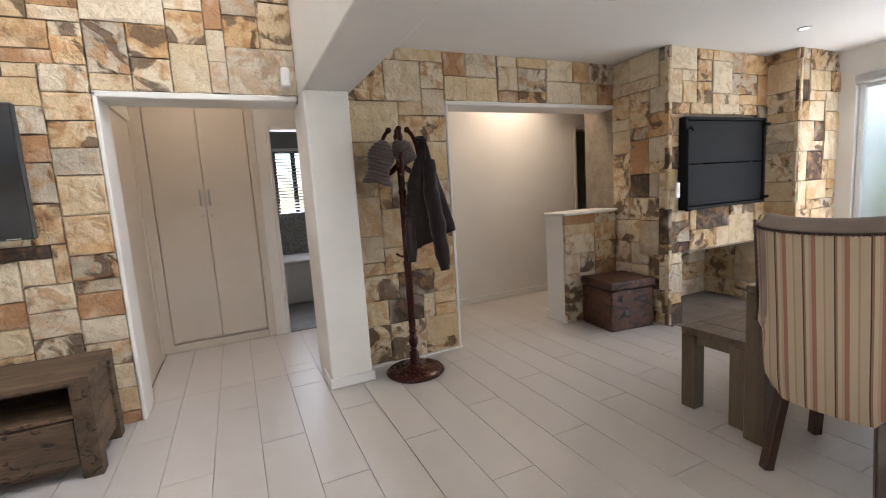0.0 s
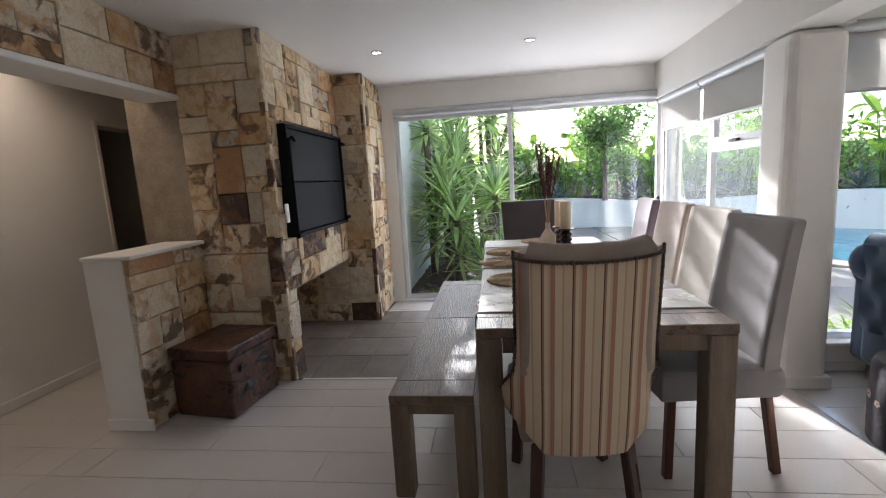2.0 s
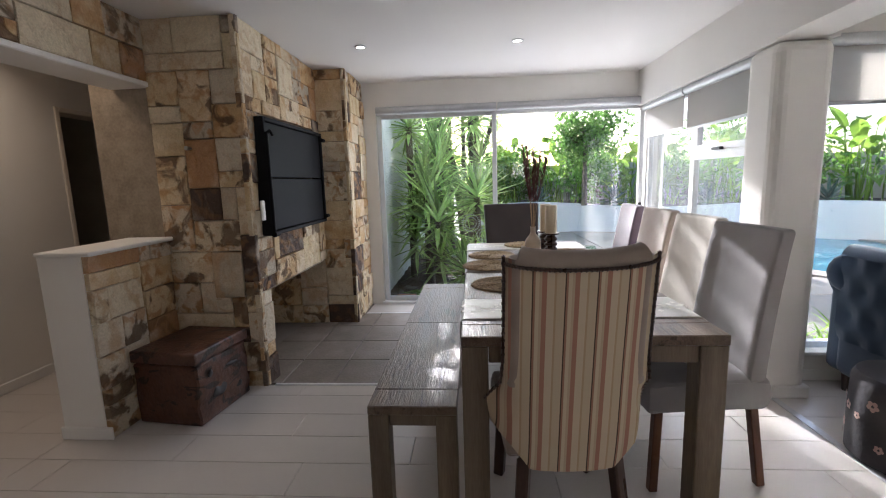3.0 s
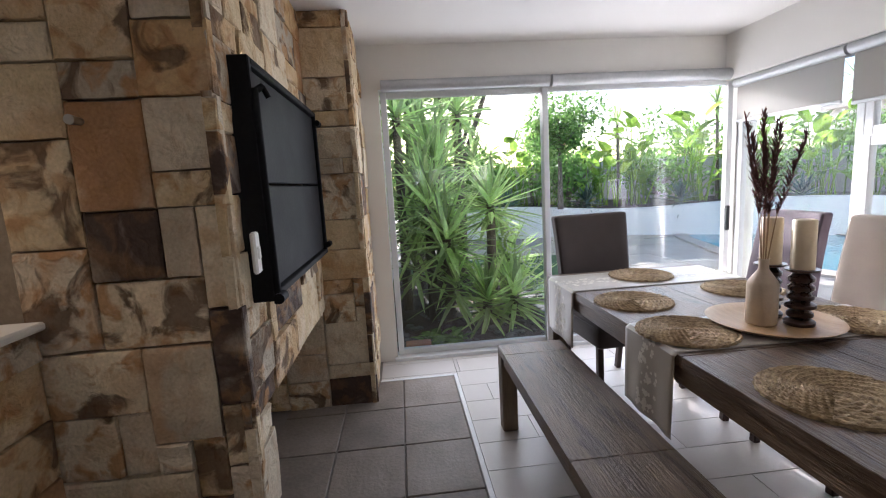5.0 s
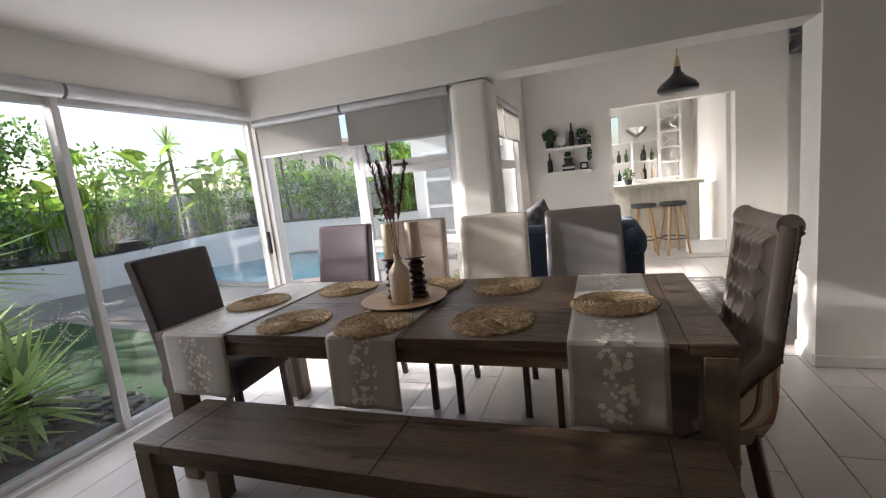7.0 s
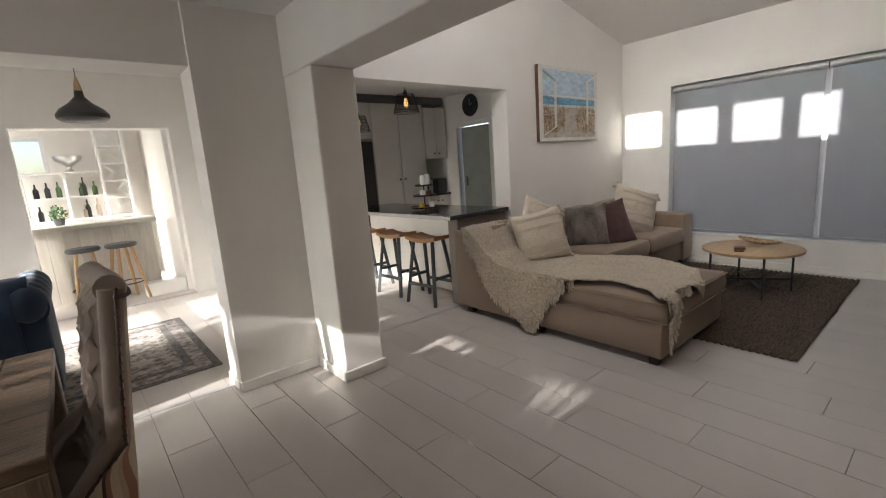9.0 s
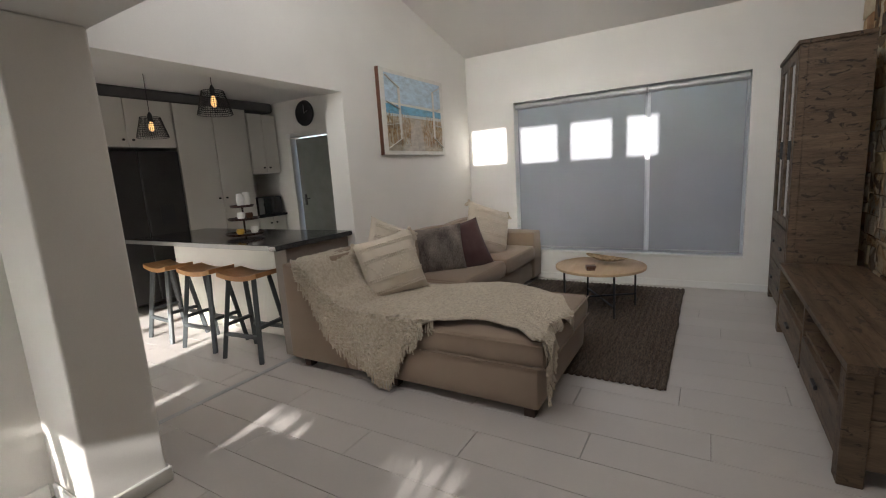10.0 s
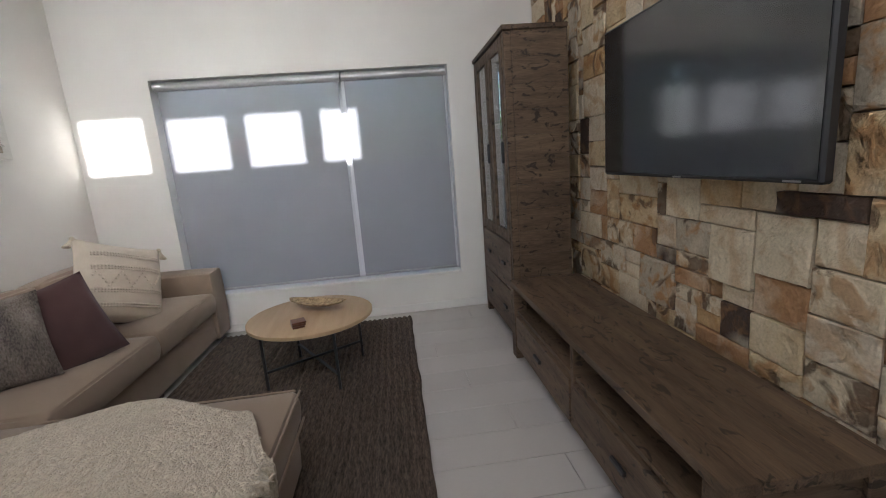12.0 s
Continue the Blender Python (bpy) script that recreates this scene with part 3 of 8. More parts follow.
box(w, 0.92, 1.45, 7.2, 7.35, 0, 1.12); box(w, 0.92, 1.45, 7.2, 7.35, 2.0, 2.6)
box(w, 0.3, 0.45, 5.3, 7.35, 0, 2.6); box(w, 2.3, 2.45, 5.3, 7.35, 0, 2.6)
setting("wall_bathroom", w, M_TERRA, "dark grey tiled bathroom wall", "wall")
bw = thing("window_bathroom", "small bathroom window with dark frame", "window", kind="structure")
framed_pane(bw, "y", 7.3, 0.92, 1.18, 1.12, 2.0, 0.03, material=M_BLACK)
framed_pane(bw, "y", 7.3, 1.18, 1.45, 1.12, 2.0, 0.03, material=M_BLACK)
vb = thing("venetian_blind", "white slatted venetian blind in the bathroom window", "blind")
for i in range(20):
    s = part("slat", boxed(-0.26, 0.26, -0.014, 0.014, -0.001, 0.001), M_TRIM, vb)
    s.location, s.rotation_euler = (1.18, 7.22, 1.14 + 0.044 * i), (0.5, 0, 0)
part("head_rail", boxed(0.91, 1.46, 7.19, 7.23, 1.99, 2.03), M_TRIM, vb)
tub = solid("bathtub", box(boxed(0.46, 2.25, 6.4, 7.18, 0, 0.55, bevel=0.05, seg=3), 0.46, 2.25, 6.38, 7.19, 0.52, 0.56, 0.015), M_TRIM, "white built-in bathtub below the bathroom window", "bathtub", smooth=True)
M_MOSAIC = mat("mosaic_tile", (0.34, 0.32, 0.28), (0.08, 0.08, 0.08), 0.3, scale=38, fine=80, bump=0.1)
solid("mosaic_panel", boxed(0.86, 1.5, 7.19, 7.203, 0.57, 1.08), M_MOSAIC, "grey and black mosaic tile panel behind the bath", "tile panel")
setting("threshold_bathroom", boxed(0.72, 1.30, 5.22, 7.2, -0.012, 0.004), M_TERRA, "dark grey bathroom floor tiles", "floor")

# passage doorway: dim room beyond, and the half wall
# Olive grey, darkened to carry the dimness of the room.
M_DIM = mat("dim_olive_wall", (0.42, 0.41, 0.35), rough=0.8)
setting("wall_passage_end", boxed(4.1, 5.2, 5.95, 6.05, 0, 2.6), M_DIM, "olive grey wall of the side room, dimness in its colour", "wall")
# Unseen side walls, added to keep stray daylight out of the doorway.
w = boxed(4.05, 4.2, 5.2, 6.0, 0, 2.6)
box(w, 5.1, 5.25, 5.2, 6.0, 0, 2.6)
setting("wall_side_room_blocker", w, M_DIM, "unseen side walls added against stray light, dim olive grey", "wall")
fr = thing("door_frame", "cream frame of the passage side room doorway", "door frame", kind="structure")
for x0, x1 in ((4.27, 4.31), (4.96, 5.0)):
    part("jamb", boxed(x0, x1, 5.02, 5.21, 0, 2.0, bevel=0.006), M_CUP, fr)
part("head", boxed(4.31, 4.96, 5.02, 5.21, 1.96, 2.0, bevel=0.006), M_CUP, fr)
setting("wall_passage_east", boxed(5.55, 5.75, 4.2, 5.05, 0, 2.6), M_WALL, "cream end wall of the passage", "wall")

half = setting("half_wall", boxed(3.06, 3.70, 3.845, 4.085, 0, 1.01), M_WALL, "low white half wall with stone cladding on its face", "half wall")
setting("half_wall_cap", boxed(3.05, 3.70, 3.785, 4.095, 1.01, 1.035, bevel=0.006), M_WALL, "white plastered top of the half wall", "trim")

# built-in barbecue block
FY = 3.23
w = bmesh.new()
box(w, 3.73, 3.90, FY + 0.04, 4.25, 0, 0.62)
box(w, 3.73, 5.45, 3.86, 4.25, 0, 0.62)
box(w, 5.09, EAST, 3.0, 4.25, 0, DIN_C)
box(w, 3.73, 5.09, FY + 0.04, 4.25, 0.62, 1.03)
box(w, 3.73, 3.86, FY + 0.04, 4.25, 1.03, 1.78)
box(w, 4.89, 5.09, FY + 0.04, 4.25, 1.03, 1.78)
box(w, 3.86, 4.89, 3.75, 4.25, 1.03, 1.78)
box(w, 3.73, 5.09, FY + 0.04, 4.25, 1.78, DIN_C)
braai_block = setting("barbecue_block", w, M_MORTAR, "built-in stone clad barbecue chimney with an open wood store below", "fireplace")
M_BRSTEEL = mat("black_steel", (0.010, 0.010, 0.011), (0.016, 0.016, 0.017), 0.55, scale=5, bump=0.05, spec=0.06)
bq = thing("barbecue", "black steel built-in barbecue with a folding door", "barbecue")
bm = bmesh.new()
for a in ((3.82, 3.85, 1.01, 1.79), (4.905, 4.935, 1.01, 1.79), (3.85, 4.905, 1.01, 1.035), (3.85, 4.905, 1.765, 1.79)):
    box(bm, a[0], a[1], 3.17, FY + 0.05, a[2], a[3], 0.004)
part("frame", bm, M_BRSTEEL, bq)
part("upper_panel", boxed(3.855, 4.90, 3.185, 3.205, 1.40, 1.76, bevel=0.004), M_BRSTEEL, bq)
part("lower_panel", boxed(3.855, 4.90, 3.185, 3.205, 1.04, 1.392, bevel=0.004), M_BRSTEEL, bq)
bm = bmesh.new()
tube(bm, (3.835, 3.165, 1.0), (3.835, 3.165, 1.69), 0.013)
tube(bm, (3.835, 3.165, 1.68), (3.855, 3.145, 1.70), 0.011); tube(bm, (3.855, 3.145, 1.70), (3.86, 3.13, 1.665), 0.009)
part("hinge_rod", bm, M_BRSTEEL, bq, smooth=True)
for p0, p1, r in (((3.81, 3.155, 1.02), (3.87, 3.155, 1.02), 0.018), ((4.895, 3.16, 1.06), (4.955, 3.16, 1.06), 0.016), ((4.895, 3.16, 1.73), (4.955, 3.16, 1.73), 0.016)):
    part("hinge_pin", tube(bmesh.new(), p0, p1, r), M_BRSTEEL, bq, smooth=True)
sw = thing("light_switch", "white plastic light switch on the stone column", "switch")
part("plate", boxed(3.73, 3.775, 3.183, 3.20, 1.12, 1.25, bevel=0.006), M_TRIM, sw)
part("rocker", boxed(3.743, 3.762, 3.178, 3.186, 1.165, 1.205, bevel=0.003), M_TRIM, sw)
solid("wall_peg", tube(bmesh.new(), (3.655, 3.6, 1.59), (3.70, 3.6, 1.59), 0.014, 0.010), M_STEEL, "small metal peg on the stone chimney side", "peg", smooth=True)

# motion sensor box on the stone wall beside the pillar
solid("alarm_sensor", boxed(0.72, 0.78, 3.72, 3.80, 2.04, 2.16, bevel=0.015, seg=3), M_TRIM, "small white alarm sensor high on the stone wall", "sensor")

# ceiling lamps of the passage and, unseen but assumed, of the hall
for x, y, label in ((3.3, 4.58, "round white ceiling lamp of the passage"), (0.15, 4.62, "assumed round white ceiling lamp of the hall, out of view")):
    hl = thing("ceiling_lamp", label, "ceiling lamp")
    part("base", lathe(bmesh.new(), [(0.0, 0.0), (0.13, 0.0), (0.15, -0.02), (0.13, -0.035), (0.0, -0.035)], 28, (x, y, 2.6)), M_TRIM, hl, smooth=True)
# downlights
M_LAMP = emitter("downlight_lens", (1.0, 0.93, 0.80), 5.5)
for x, y in ((4.47, 2.66), (4.52, 1.47), (2.5, 2.66), (2.5, 1.47)):
    dl = thing("downlight", "small round chrome downlight in the dining ceiling", "downlight", group="dining downlights")
    part("ring", lathe(bmesh.new(), [(0.045, -0.001), (0.045, -0.008), (0.034, -0.010), (0.030, 0.004)], 20, (x, y, DIN_C)), M_STEEL, dl, smooth=True)
    part("lens", lathe(bmesh.new(), [(0.0, -0.005), (0.030, -0.005), (0.030, 0.0)], 20, (x, y, DIN_C)), M_LAMP, dl)
# close the slot above the column
setting("column_head", boxed(3.56, 3.86, -0.12, SOUTH + 0.02, 2.03, 2.9), M_WALL, "white plastered wall above the column", "wall")

# ---- materials of the furniture ----
M_TABLE = knotty(mat("weathered_dark_wood", (0.082, 0.052, 0.033), (0.185, 0.128, 0.084), 0.38, scale=3, fine=30, bump=0.55, dist=0.008, stretch=(0.5, 6, 6), spec=0.4, vary=0.08), (0.034, 0.021, 0.013), 3.0, 0.57, 0.66, (0.7, 5.0, 5.0), 0.75)
M_TABLEL = mat("weathered_leg_wood", (0.095, 0.066, 0.040), (0.185, 0.135, 0.085), 0.5, scale=3, fine=34, bump=0.25, dist=0.006, stretch=(6, 6, 0.5), vary=0.12)
M_CONS = knotty(mat("brown_acacia_wood", (0.165, 0.110, 0.066), (0.062, 0.040, 0.025), 0.5, scale=4, fine=30, bump=0.2, dist=0.005, stretch=(0.6, 5, 5), spec=0.35, vary=0.15), (0.018, 0.011, 0.008), 17, 0.585, 0.65, (0.6, 1.2, 1.2))
M_CONSV = knotty(mat("brown_acacia_wood_upright", (0.165, 0.112, 0.068), (0.066, 0.043, 0.027), 0.55, scale=4, fine=30, bump=0.2, dist=0.005, stretch=(5, 0.6, 5), spec=0.35, vary=0.15), (0.018, 0.011, 0.008), 17, 0.585, 0.65, (1.2, 0.6, 1.2))
M_DARKLEG = mat("dark_stained_leg", (0.035, 0.016, 0.011), (0.06, 0.028, 0.018), 0.3, scale=8, stretch=(4, 4, 0.6), bump=0.05)
M_REDLEG = mat("reddish_wood_leg", (0.14, 0.055, 0.025), (0.09, 0.035, 0.018), 0.35, scale=8, stretch=(4, 4, 0.6), bump=0.05)
def cloth(name, c, k=0.85, scale=7):
    return mat(name, c, tuple(x * k for x in c), 0.9, scale=scale, fine=420, bump=0.35, dist=0.002, spec=0.15, sheen=0.25)
M_MAUVE, M_BEIGE = cloth("mauve_cloth", (0.125, 0.095, 0.115)), cloth("beige_cloth", (0.46, 0.39, 0.34))
M_CREAM, M_GREYC = cloth("cream_cloth", (0.58, 0.53, 0.46)), cloth("grey_cloth", (0.33, 0.31, 0.31))
M_CHAR, M_TAUPE = cloth("charcoal_cloth", (0.075, 0.062, 0.058)), cloth("taupe_velvet", (0.33, 0.27, 0.23), 0.75)
M_SOFA, M_BROWN = cloth("sofa_taupe_cloth", (0.30, 0.225, 0.165), 0.92), cloth("brown_leather_cloth", (0.085, 0.045, 0.042))
M_WOOL, M_FUR = mat("cream_wool", (0.62, 0.545, 0.43), (0.43, 0.365, 0.28), 0.95, scale=45, fine=130, bump=0.8, dist=0.012, spec=0.1, sheen=0.2), mat("grey_brown_fur", (0.055, 0.042, 0.036), (0.34, 0.29, 0.25), 1.0, scale=9, fine=160, bump=1.0, dist=0.02, stretch=(1, 1, 0.4))
M_NAVY = cloth("navy_velvet", (0.030, 0.050, 0.085), 0.7)
M_RUNNER = mat("satin_runner", (0.43, 0.395, 0.34), (0.36, 0.33, 0.285), 0.35, scale=5, fine=200, bump=0.15, dist=0.003, sheen=0.3)
M_LACE = mat("white_lace", (0.80, 0.78, 0.72), (0.72, 0.69, 0.62), 0.7, scale=40, fine=140, bump=0.1, dist=0.002)
M_SEAGRASS = mat("woven_seagrass", (0.52, 0.385, 0.215), (0.16, 0.105, 0.055), 0.8, scale=48, fine=130, bump=0.6, dist=0.006)
M_CANDLE = mat("cream_candle_wax", (0.72, 0.62, 0.45), (0.68, 0.57, 0.40), 0.5, scale=3)
M_CERAMIC = mat("cream_ceramic", (0.62, 0.52, 0.40), (0.57, 0.47, 0.36), 0.55, scale=6)
M_TRAYW = mat("pale_wood_tray", (0.50, 0.32, 0.15), (0.40, 0.25, 0.12), 0.45, scale=5, fine=40, stretch=(0.6, 6, 6))
M_PAMPAS = mat("dark_red_pampas", (0.13, 0.05, 0.045), (0.20, 0.09, 0.075), 0.95, scale=60, fine=200, bump=0.8)
M_STRAW = mat("dry_stem", (0.36, 0.25, 0.14), rough=0.8)
M_KIST = knotty(mat("carved_teak", (0.12, 0.050, 0.027), (0.055, 0.022, 0.014), 0.42, scale=9, fine=50, bump=0.35, dist=0.012), (0.010, 0.006, 0.005), 5.5, 0.56, 0.60, (1, 1, 2))
M_MAHOG = mat("polished_mahogany", (0.034, 0.008, 0.007), (0.055, 0.013, 0.010), 0.26, scale=8, stretch=(4, 4, 0.6), bump=0.03, spec=0.3)
M_JACKET, M_HAT = cloth("dark_jacket_cloth", (0.030, 0.022, 0.021), 0.8, 20), cloth("taupe_hat_wool", (0.105, 0.078, 0.070), 0.7, 30)
M_RUGD = mat("brown_jute_rug", (0.024, 0.016, 0.012), (0.19, 0.14, 0.10), 0.95, scale=22, fine=80, bump=0.9, dist=0.012, stretch=(1, 5, 1))
M_GRANITE = mat("black_granite", (0.022, 0.022, 0.024), (0.06, 0.06, 0.062), 0.12, scale=60, fine=300, bump=0.0, rvar=0.03)
M_GREYP = mat("taupe_panel", (0.30, 0.26, 0.22), (0.26, 0.22, 0.19), 0.5, scale=3)
M_OAK = mat("pale_oak", (0.48, 0.34, 0.20), (0.40, 0.28, 0.16), 0.45, scale=4, fine=40, stretch=(0.6, 6, 1), bump=0.06)
M_SEATW = mat("honey_wood_seat", (0.40, 0.20, 0.075), (0.30, 0.14, 0.05), 0.4, scale=5, fine=40, stretch=(5, 0.6, 1), bump=0.06)
M_DGREY = mat("dark_grey_paint", (0.045, 0.052, 0.055), (0.06, 0.068, 0.07), 0.45, bump=0.05)
M_SCREEN = mat("television_glass", (0.014, 0.014, 0.015), (0.014, 0.014, 0.015), 0.12, bump=0.0, rvar=0.02, spec=0.9)
M_GREEN = mat("house_plant_leaf", (0.035, 0.085, 0.025), (0.06, 0.13, 0.035), 0.5, scale=20)


def striped_cloth():
    m = mat("striped_cloth", (0.50, 0.40, 0.28), (0.44, 0.35, 0.24), 0.85, scale=9, fine=300, bump=0.25, dist=0.002, spec=0.2)
    n, l = m.node_tree.nodes, m.node_tree.links
    tc, sep, ramp = n.new("ShaderNodeTexCoord"), n.new("ShaderNodeSeparateXYZ"), n.new("ShaderNodeValToRGB")
    mul, fr = n.new("ShaderNodeMath"), n.new("ShaderNodeMath")
    mul.operation, fr.operation = "MULTIPLY_ADD", "FRACT"
    mul.inputs[1].default_value, mul.inputs[2].default_value = 10.2, 20.3
    l.new(tc.outputs["Object"], sep.inputs[0]); l.new(sep.outputs[1], mul.inputs[0]); l.new(mul.outputs[0], fr.inputs[0]); l.new(fr.outputs[0], ramp.inputs[0])
    ramp.color_ramp.interpolation = "CONSTANT"
    for i, (at, c) in enumerate([(0.0, (0.50, 0.41, 0.29)), (0.16, (0.42, 0.31, 0.20)), (0.22, (0.54, 0.45, 0.33)), (0.45, (0.36, 0.19, 0.14)), (0.60, (0.47, 0.37, 0.26)), (0.68, (0.55, 0.46, 0.33)), (0.80, (0.30, 0.17, 0.12)), (0.86, (0.07, 0.045, 0.035)), (0.90, (0.50, 0.41, 0.29))]):
        e = ramp.color_ramp.elements[i] if i < 2 else ramp.color_ramp.elements.new(at)
        e.position, e.color = at, (*c, 1)
    l.new(ramp.outputs[0], n["Principled BSDF"].inputs["Base Color"])
    return m
M_STRIPE = striped_cloth()


def cushion_bm(w, d, h, n=10, puff=1.0, wob=0.0):
    """A padded block, fuller in the middle, standing on z = 0."""
    bm = bmesh.new()
    box(bm, -w / 2, w / 2, -d / 2, d / 2, 0, h)
    bmesh.ops.subdivide_edges(bm, edges=bm.edges, cuts=n, use_grid_fill=True)
    for v in bm.verts:
        x, y, z = 2 * v.co.x / w, 2 * v.co.y / d, 2 * v.co.z / h - 1
        r = 0.06
        v.co.x *= 1 - r * (z * z) * 0.5 * (abs(x) > 0.99)
        v.co.z += puff * 0.035 * z * max(0, (1 - x * x)) ** 0.6 * max(0, (1 - y * y)) ** 0.6
        v.co.y += puff * 0.015 * y * (1 - z * z) * (abs(y) > 0.99)
        v.co.x += puff * 0.015 * x * (1 - z * z) * (abs(x) > 0.99)
        if wob:
            v.co += wob * noise.noise_vector(v.co * 5)
    es = [e for e in bm.edges if e.calc_face_angle(0) > 1.2]
    bmesh.ops.bevel(bm, geom=es, offset=0.018, segments=2, affect="EDGES", profile=0.5)
    return bm


def pillow_bm(w, h, t, n=22):
    """A stuffed cushion: seam outline pinched between the corners, creased face."""
    bm = bmesh.new()
    for side in (1, -1):
        def face(u, v, side=side):
            a, b = 2 * u - 1, 2 * v - 1
            x = a * w / 2 * (1 - 0.055 * (1 - b * b) * abs(a) ** 3)
            z = b * h / 2 * (1 - 0.055 * (1 - a * a) * abs(b) ** 3)
            f = (max(0, 1 - a * a) * max(0, 1 - b * b)) ** 0.5
            crease = 0.016 * noise.noise(Vector((x * 7 + w * 40, z * 7, side * 3))) + 0.006 * noise.noise(Vector((x * 19, z * 19, w * 70)))
            return Vector((x, side * f * (t / 2 + crease), z))
        sheet(bm, face, n, n)
    bmesh.ops.remove_doubles(bm, verts=bm.verts, dist=1e-5)
    bmesh.ops.recalc_face_normals(bm, faces=bm.faces)
    return bm


# ---- dining table, bench ----
def plank_table(name, label, cat, x0, x1, y0, y1, top, thick, leg, apron, splits, endw):
    t = thing(name, label, cat)
    part("end_board", boxed(x0, x0 + endw, y0, y1, top - thick, top, bevel=0.004), M_TABLE, t)
    part("end_board", boxed(x1 - endw, x1, y0, y1, top - thick, top, bevel=0.004), M_TABLE, t)
    xs = [x0 + endw] + splits + [x1 - endw]
    for a, b in zip(xs, xs[1:]):
        n = 2 if y1 - y0 > 0.6 else 1
        for i in range(n):
            ya, yb = y0 + (y1 - y0) * i / n, y0 + (y1 - y0) * (i + 1) / n
            part("plank", boxed(a + 0.0015, b - 0.0015, ya + 0.0004, yb - 0.0004, top - thick, top, bevel=0.0015), M_TABLE, t)
    for xa in (x0, x1 - leg):
        for ya in (y0, y1 - leg):
            part("leg", boxed(xa + 0.002, xa + leg, ya + 0.002, ya + leg, 0, top - thick, bevel=0.005), M_TABLEL, t)
    z1, z0 = top - thick, top - thick - apron
    part("apron", boxed(x0 + leg, x1 - leg, y0 + 0.012, y0 + 0.035, z0, z1, bevel=0.003), M_TABLE, t)
    part("apron", boxed(x0 + leg, x1 - leg, y1 - 0.035, y1 - 0.012, z0, z1, bevel=0.003), M_TABLE, t)
    part("apron", boxed(x0 + 0.012, x0 + 0.035, y0 + leg, y1 - leg, z0, z1, bevel=0.003), M_TABLEL, t)
    part("apron", boxed(x1 - 0.035, x1 - 0.012, y0 + leg, y1 - leg, z0, z1, bevel=0.003), M_TABLEL, t)
    return t
plank_table("dining_table", "long dark weathered wood dining table with thick square legs", "dining table", 2.495, 4.93, 0.935, 1.88, 0.775, 0.04, 0.10, 0.065, [3.62], 0.14)
plank_table("dining_bench", "low dark weathered wood bench beside the dining table", "bench", 2.555, 4.65, 1.905, 2.26, 0.47, 0.038, 0.085, 0.05, [3.60], 0.15)

# table runners
for i, (xa, xb) in enumerate(((4.49, 4.87), (3.64, 3.955), (2.69, 3.0))):
    rn = thing("table_runner", "cream satin runner with lace ends across the table", "table runner", group="table runners")
    y0, y1, z = 0.93, 1.885, 0.7785
    def run(u, v, lift=0.0, xa=xa, xb=xb, i=i):
        drop = 0.302
        s = v * (y1 - y0 + 2 * drop)
        x = xa + (xb - xa) * u
        w = 0.012 * math.sin(9 * u + 3 * i) * math.sin(5 * v + i)
        if s < drop:
            return Vector((x, y0 - lift - 0.010 - 0.010 * abs(math.sin(7 * u + i)) * (1 - s / drop), z - (drop - s)))
        if s > drop + y1 - y0:
            q = s - drop - (y1 - y0)
            return Vector((x + w * q * 2, y1 + lift + 0.004 + 0.005 * q / drop * (1 + math.sin(11 * u + i)), z - q))
        return Vector((x, y0 + s - drop, z + lift + 0.0012 * noise.noise(Vector((x * 9, s * 9, 0)))))
    ob = part("cloth", sheet(bmesh.new(), run, 16, 70), M_RUNNER, rn, smooth=True)
    ob.modifiers.new("thick", "SOLIDIFY").thickness = 0.002
    bm = bmesh.new()
    rr = random.Random(i)
    for k in range(230):
        v = rr.choice((rr.uniform(0.56, 0.985), rr.uniform(0.02, 0.40)))
        u = 0.5 + rr.uniform(-0.17, 0.17) + 0.04 * math.sin(40 * v)
        r, ring = rr.uniform(0.005, 0.013), []
        for q in range(14):
            a = 2 * math.pi * q / 14
            rad = r * (1 + 0.28 * math.sin(5 * a))
            ring.append(bm.verts.new(run(min(0.97, max(0.03, u + rad * math.cos(a) / (xb - xa))), min(0.995, v + rad * math.sin(a) / (y1 - y0 + 0.604)), 0.0008 + 0.00003 * (k % 9))))
        bm.faces.new(ring)
    tagged(part("lace", bm, M_LACE, rn, "white floral lace"), kind="stuff")

# placemats
def placemat_bm(r=0.172):
    """A flat plait coiled into a round mat."""
    def f(u, v):
        a, q = 2 * math.pi * u, 0.03 + 0.97 * v
        coil = q * 10.5 + u
        strand = math.sin(a * r * q / 0.0062 + 2.1 * math.floor(coil))
        z = 0.005 + 0.0058 * abs(math.sin(math.pi * coil)) ** 0.7 * (0.62 + 0.38 * strand)
        rr = r * q + 0.0016 * strand * (v > 0.96)
        return Vector((rr * math.cos(a), rr * math.sin(a), z * (v < 0.995)))
    bm = sheet(bmesh.new(), f, 230, 62)
    lathe(bm, [(0.0, 0.0), (r * 0.99, 0.0)], 60)
    return bm
mats = [(4.715, 1.40), (4.30, 1.12), (4.245, 1.70), (3.81, 1.735), (3.77, 1.105), (3.345, 1.135), (3.305, 1.675), (2.838, 1.472)]
base = solid("placemat", placemat_bm(), M_SEAGRASS, "round woven seagrass placemat on the dining table", "placemat", "placemats on the table", smooth=True)
def over_runner(x):
    return 0.7815 if any(a - 0.15 < x < b + 0.15 for a, b in ((4.49, 4.87), (3.64, 3.955), (2.69, 3.0))) else 0.7755
base.location = (*mats[0], over_runner(mats[0][0]))
for x, y in mats[1:]:
    copy_thing(base, pose(x, y, over_runner(x), 0, 0, 40 * x))

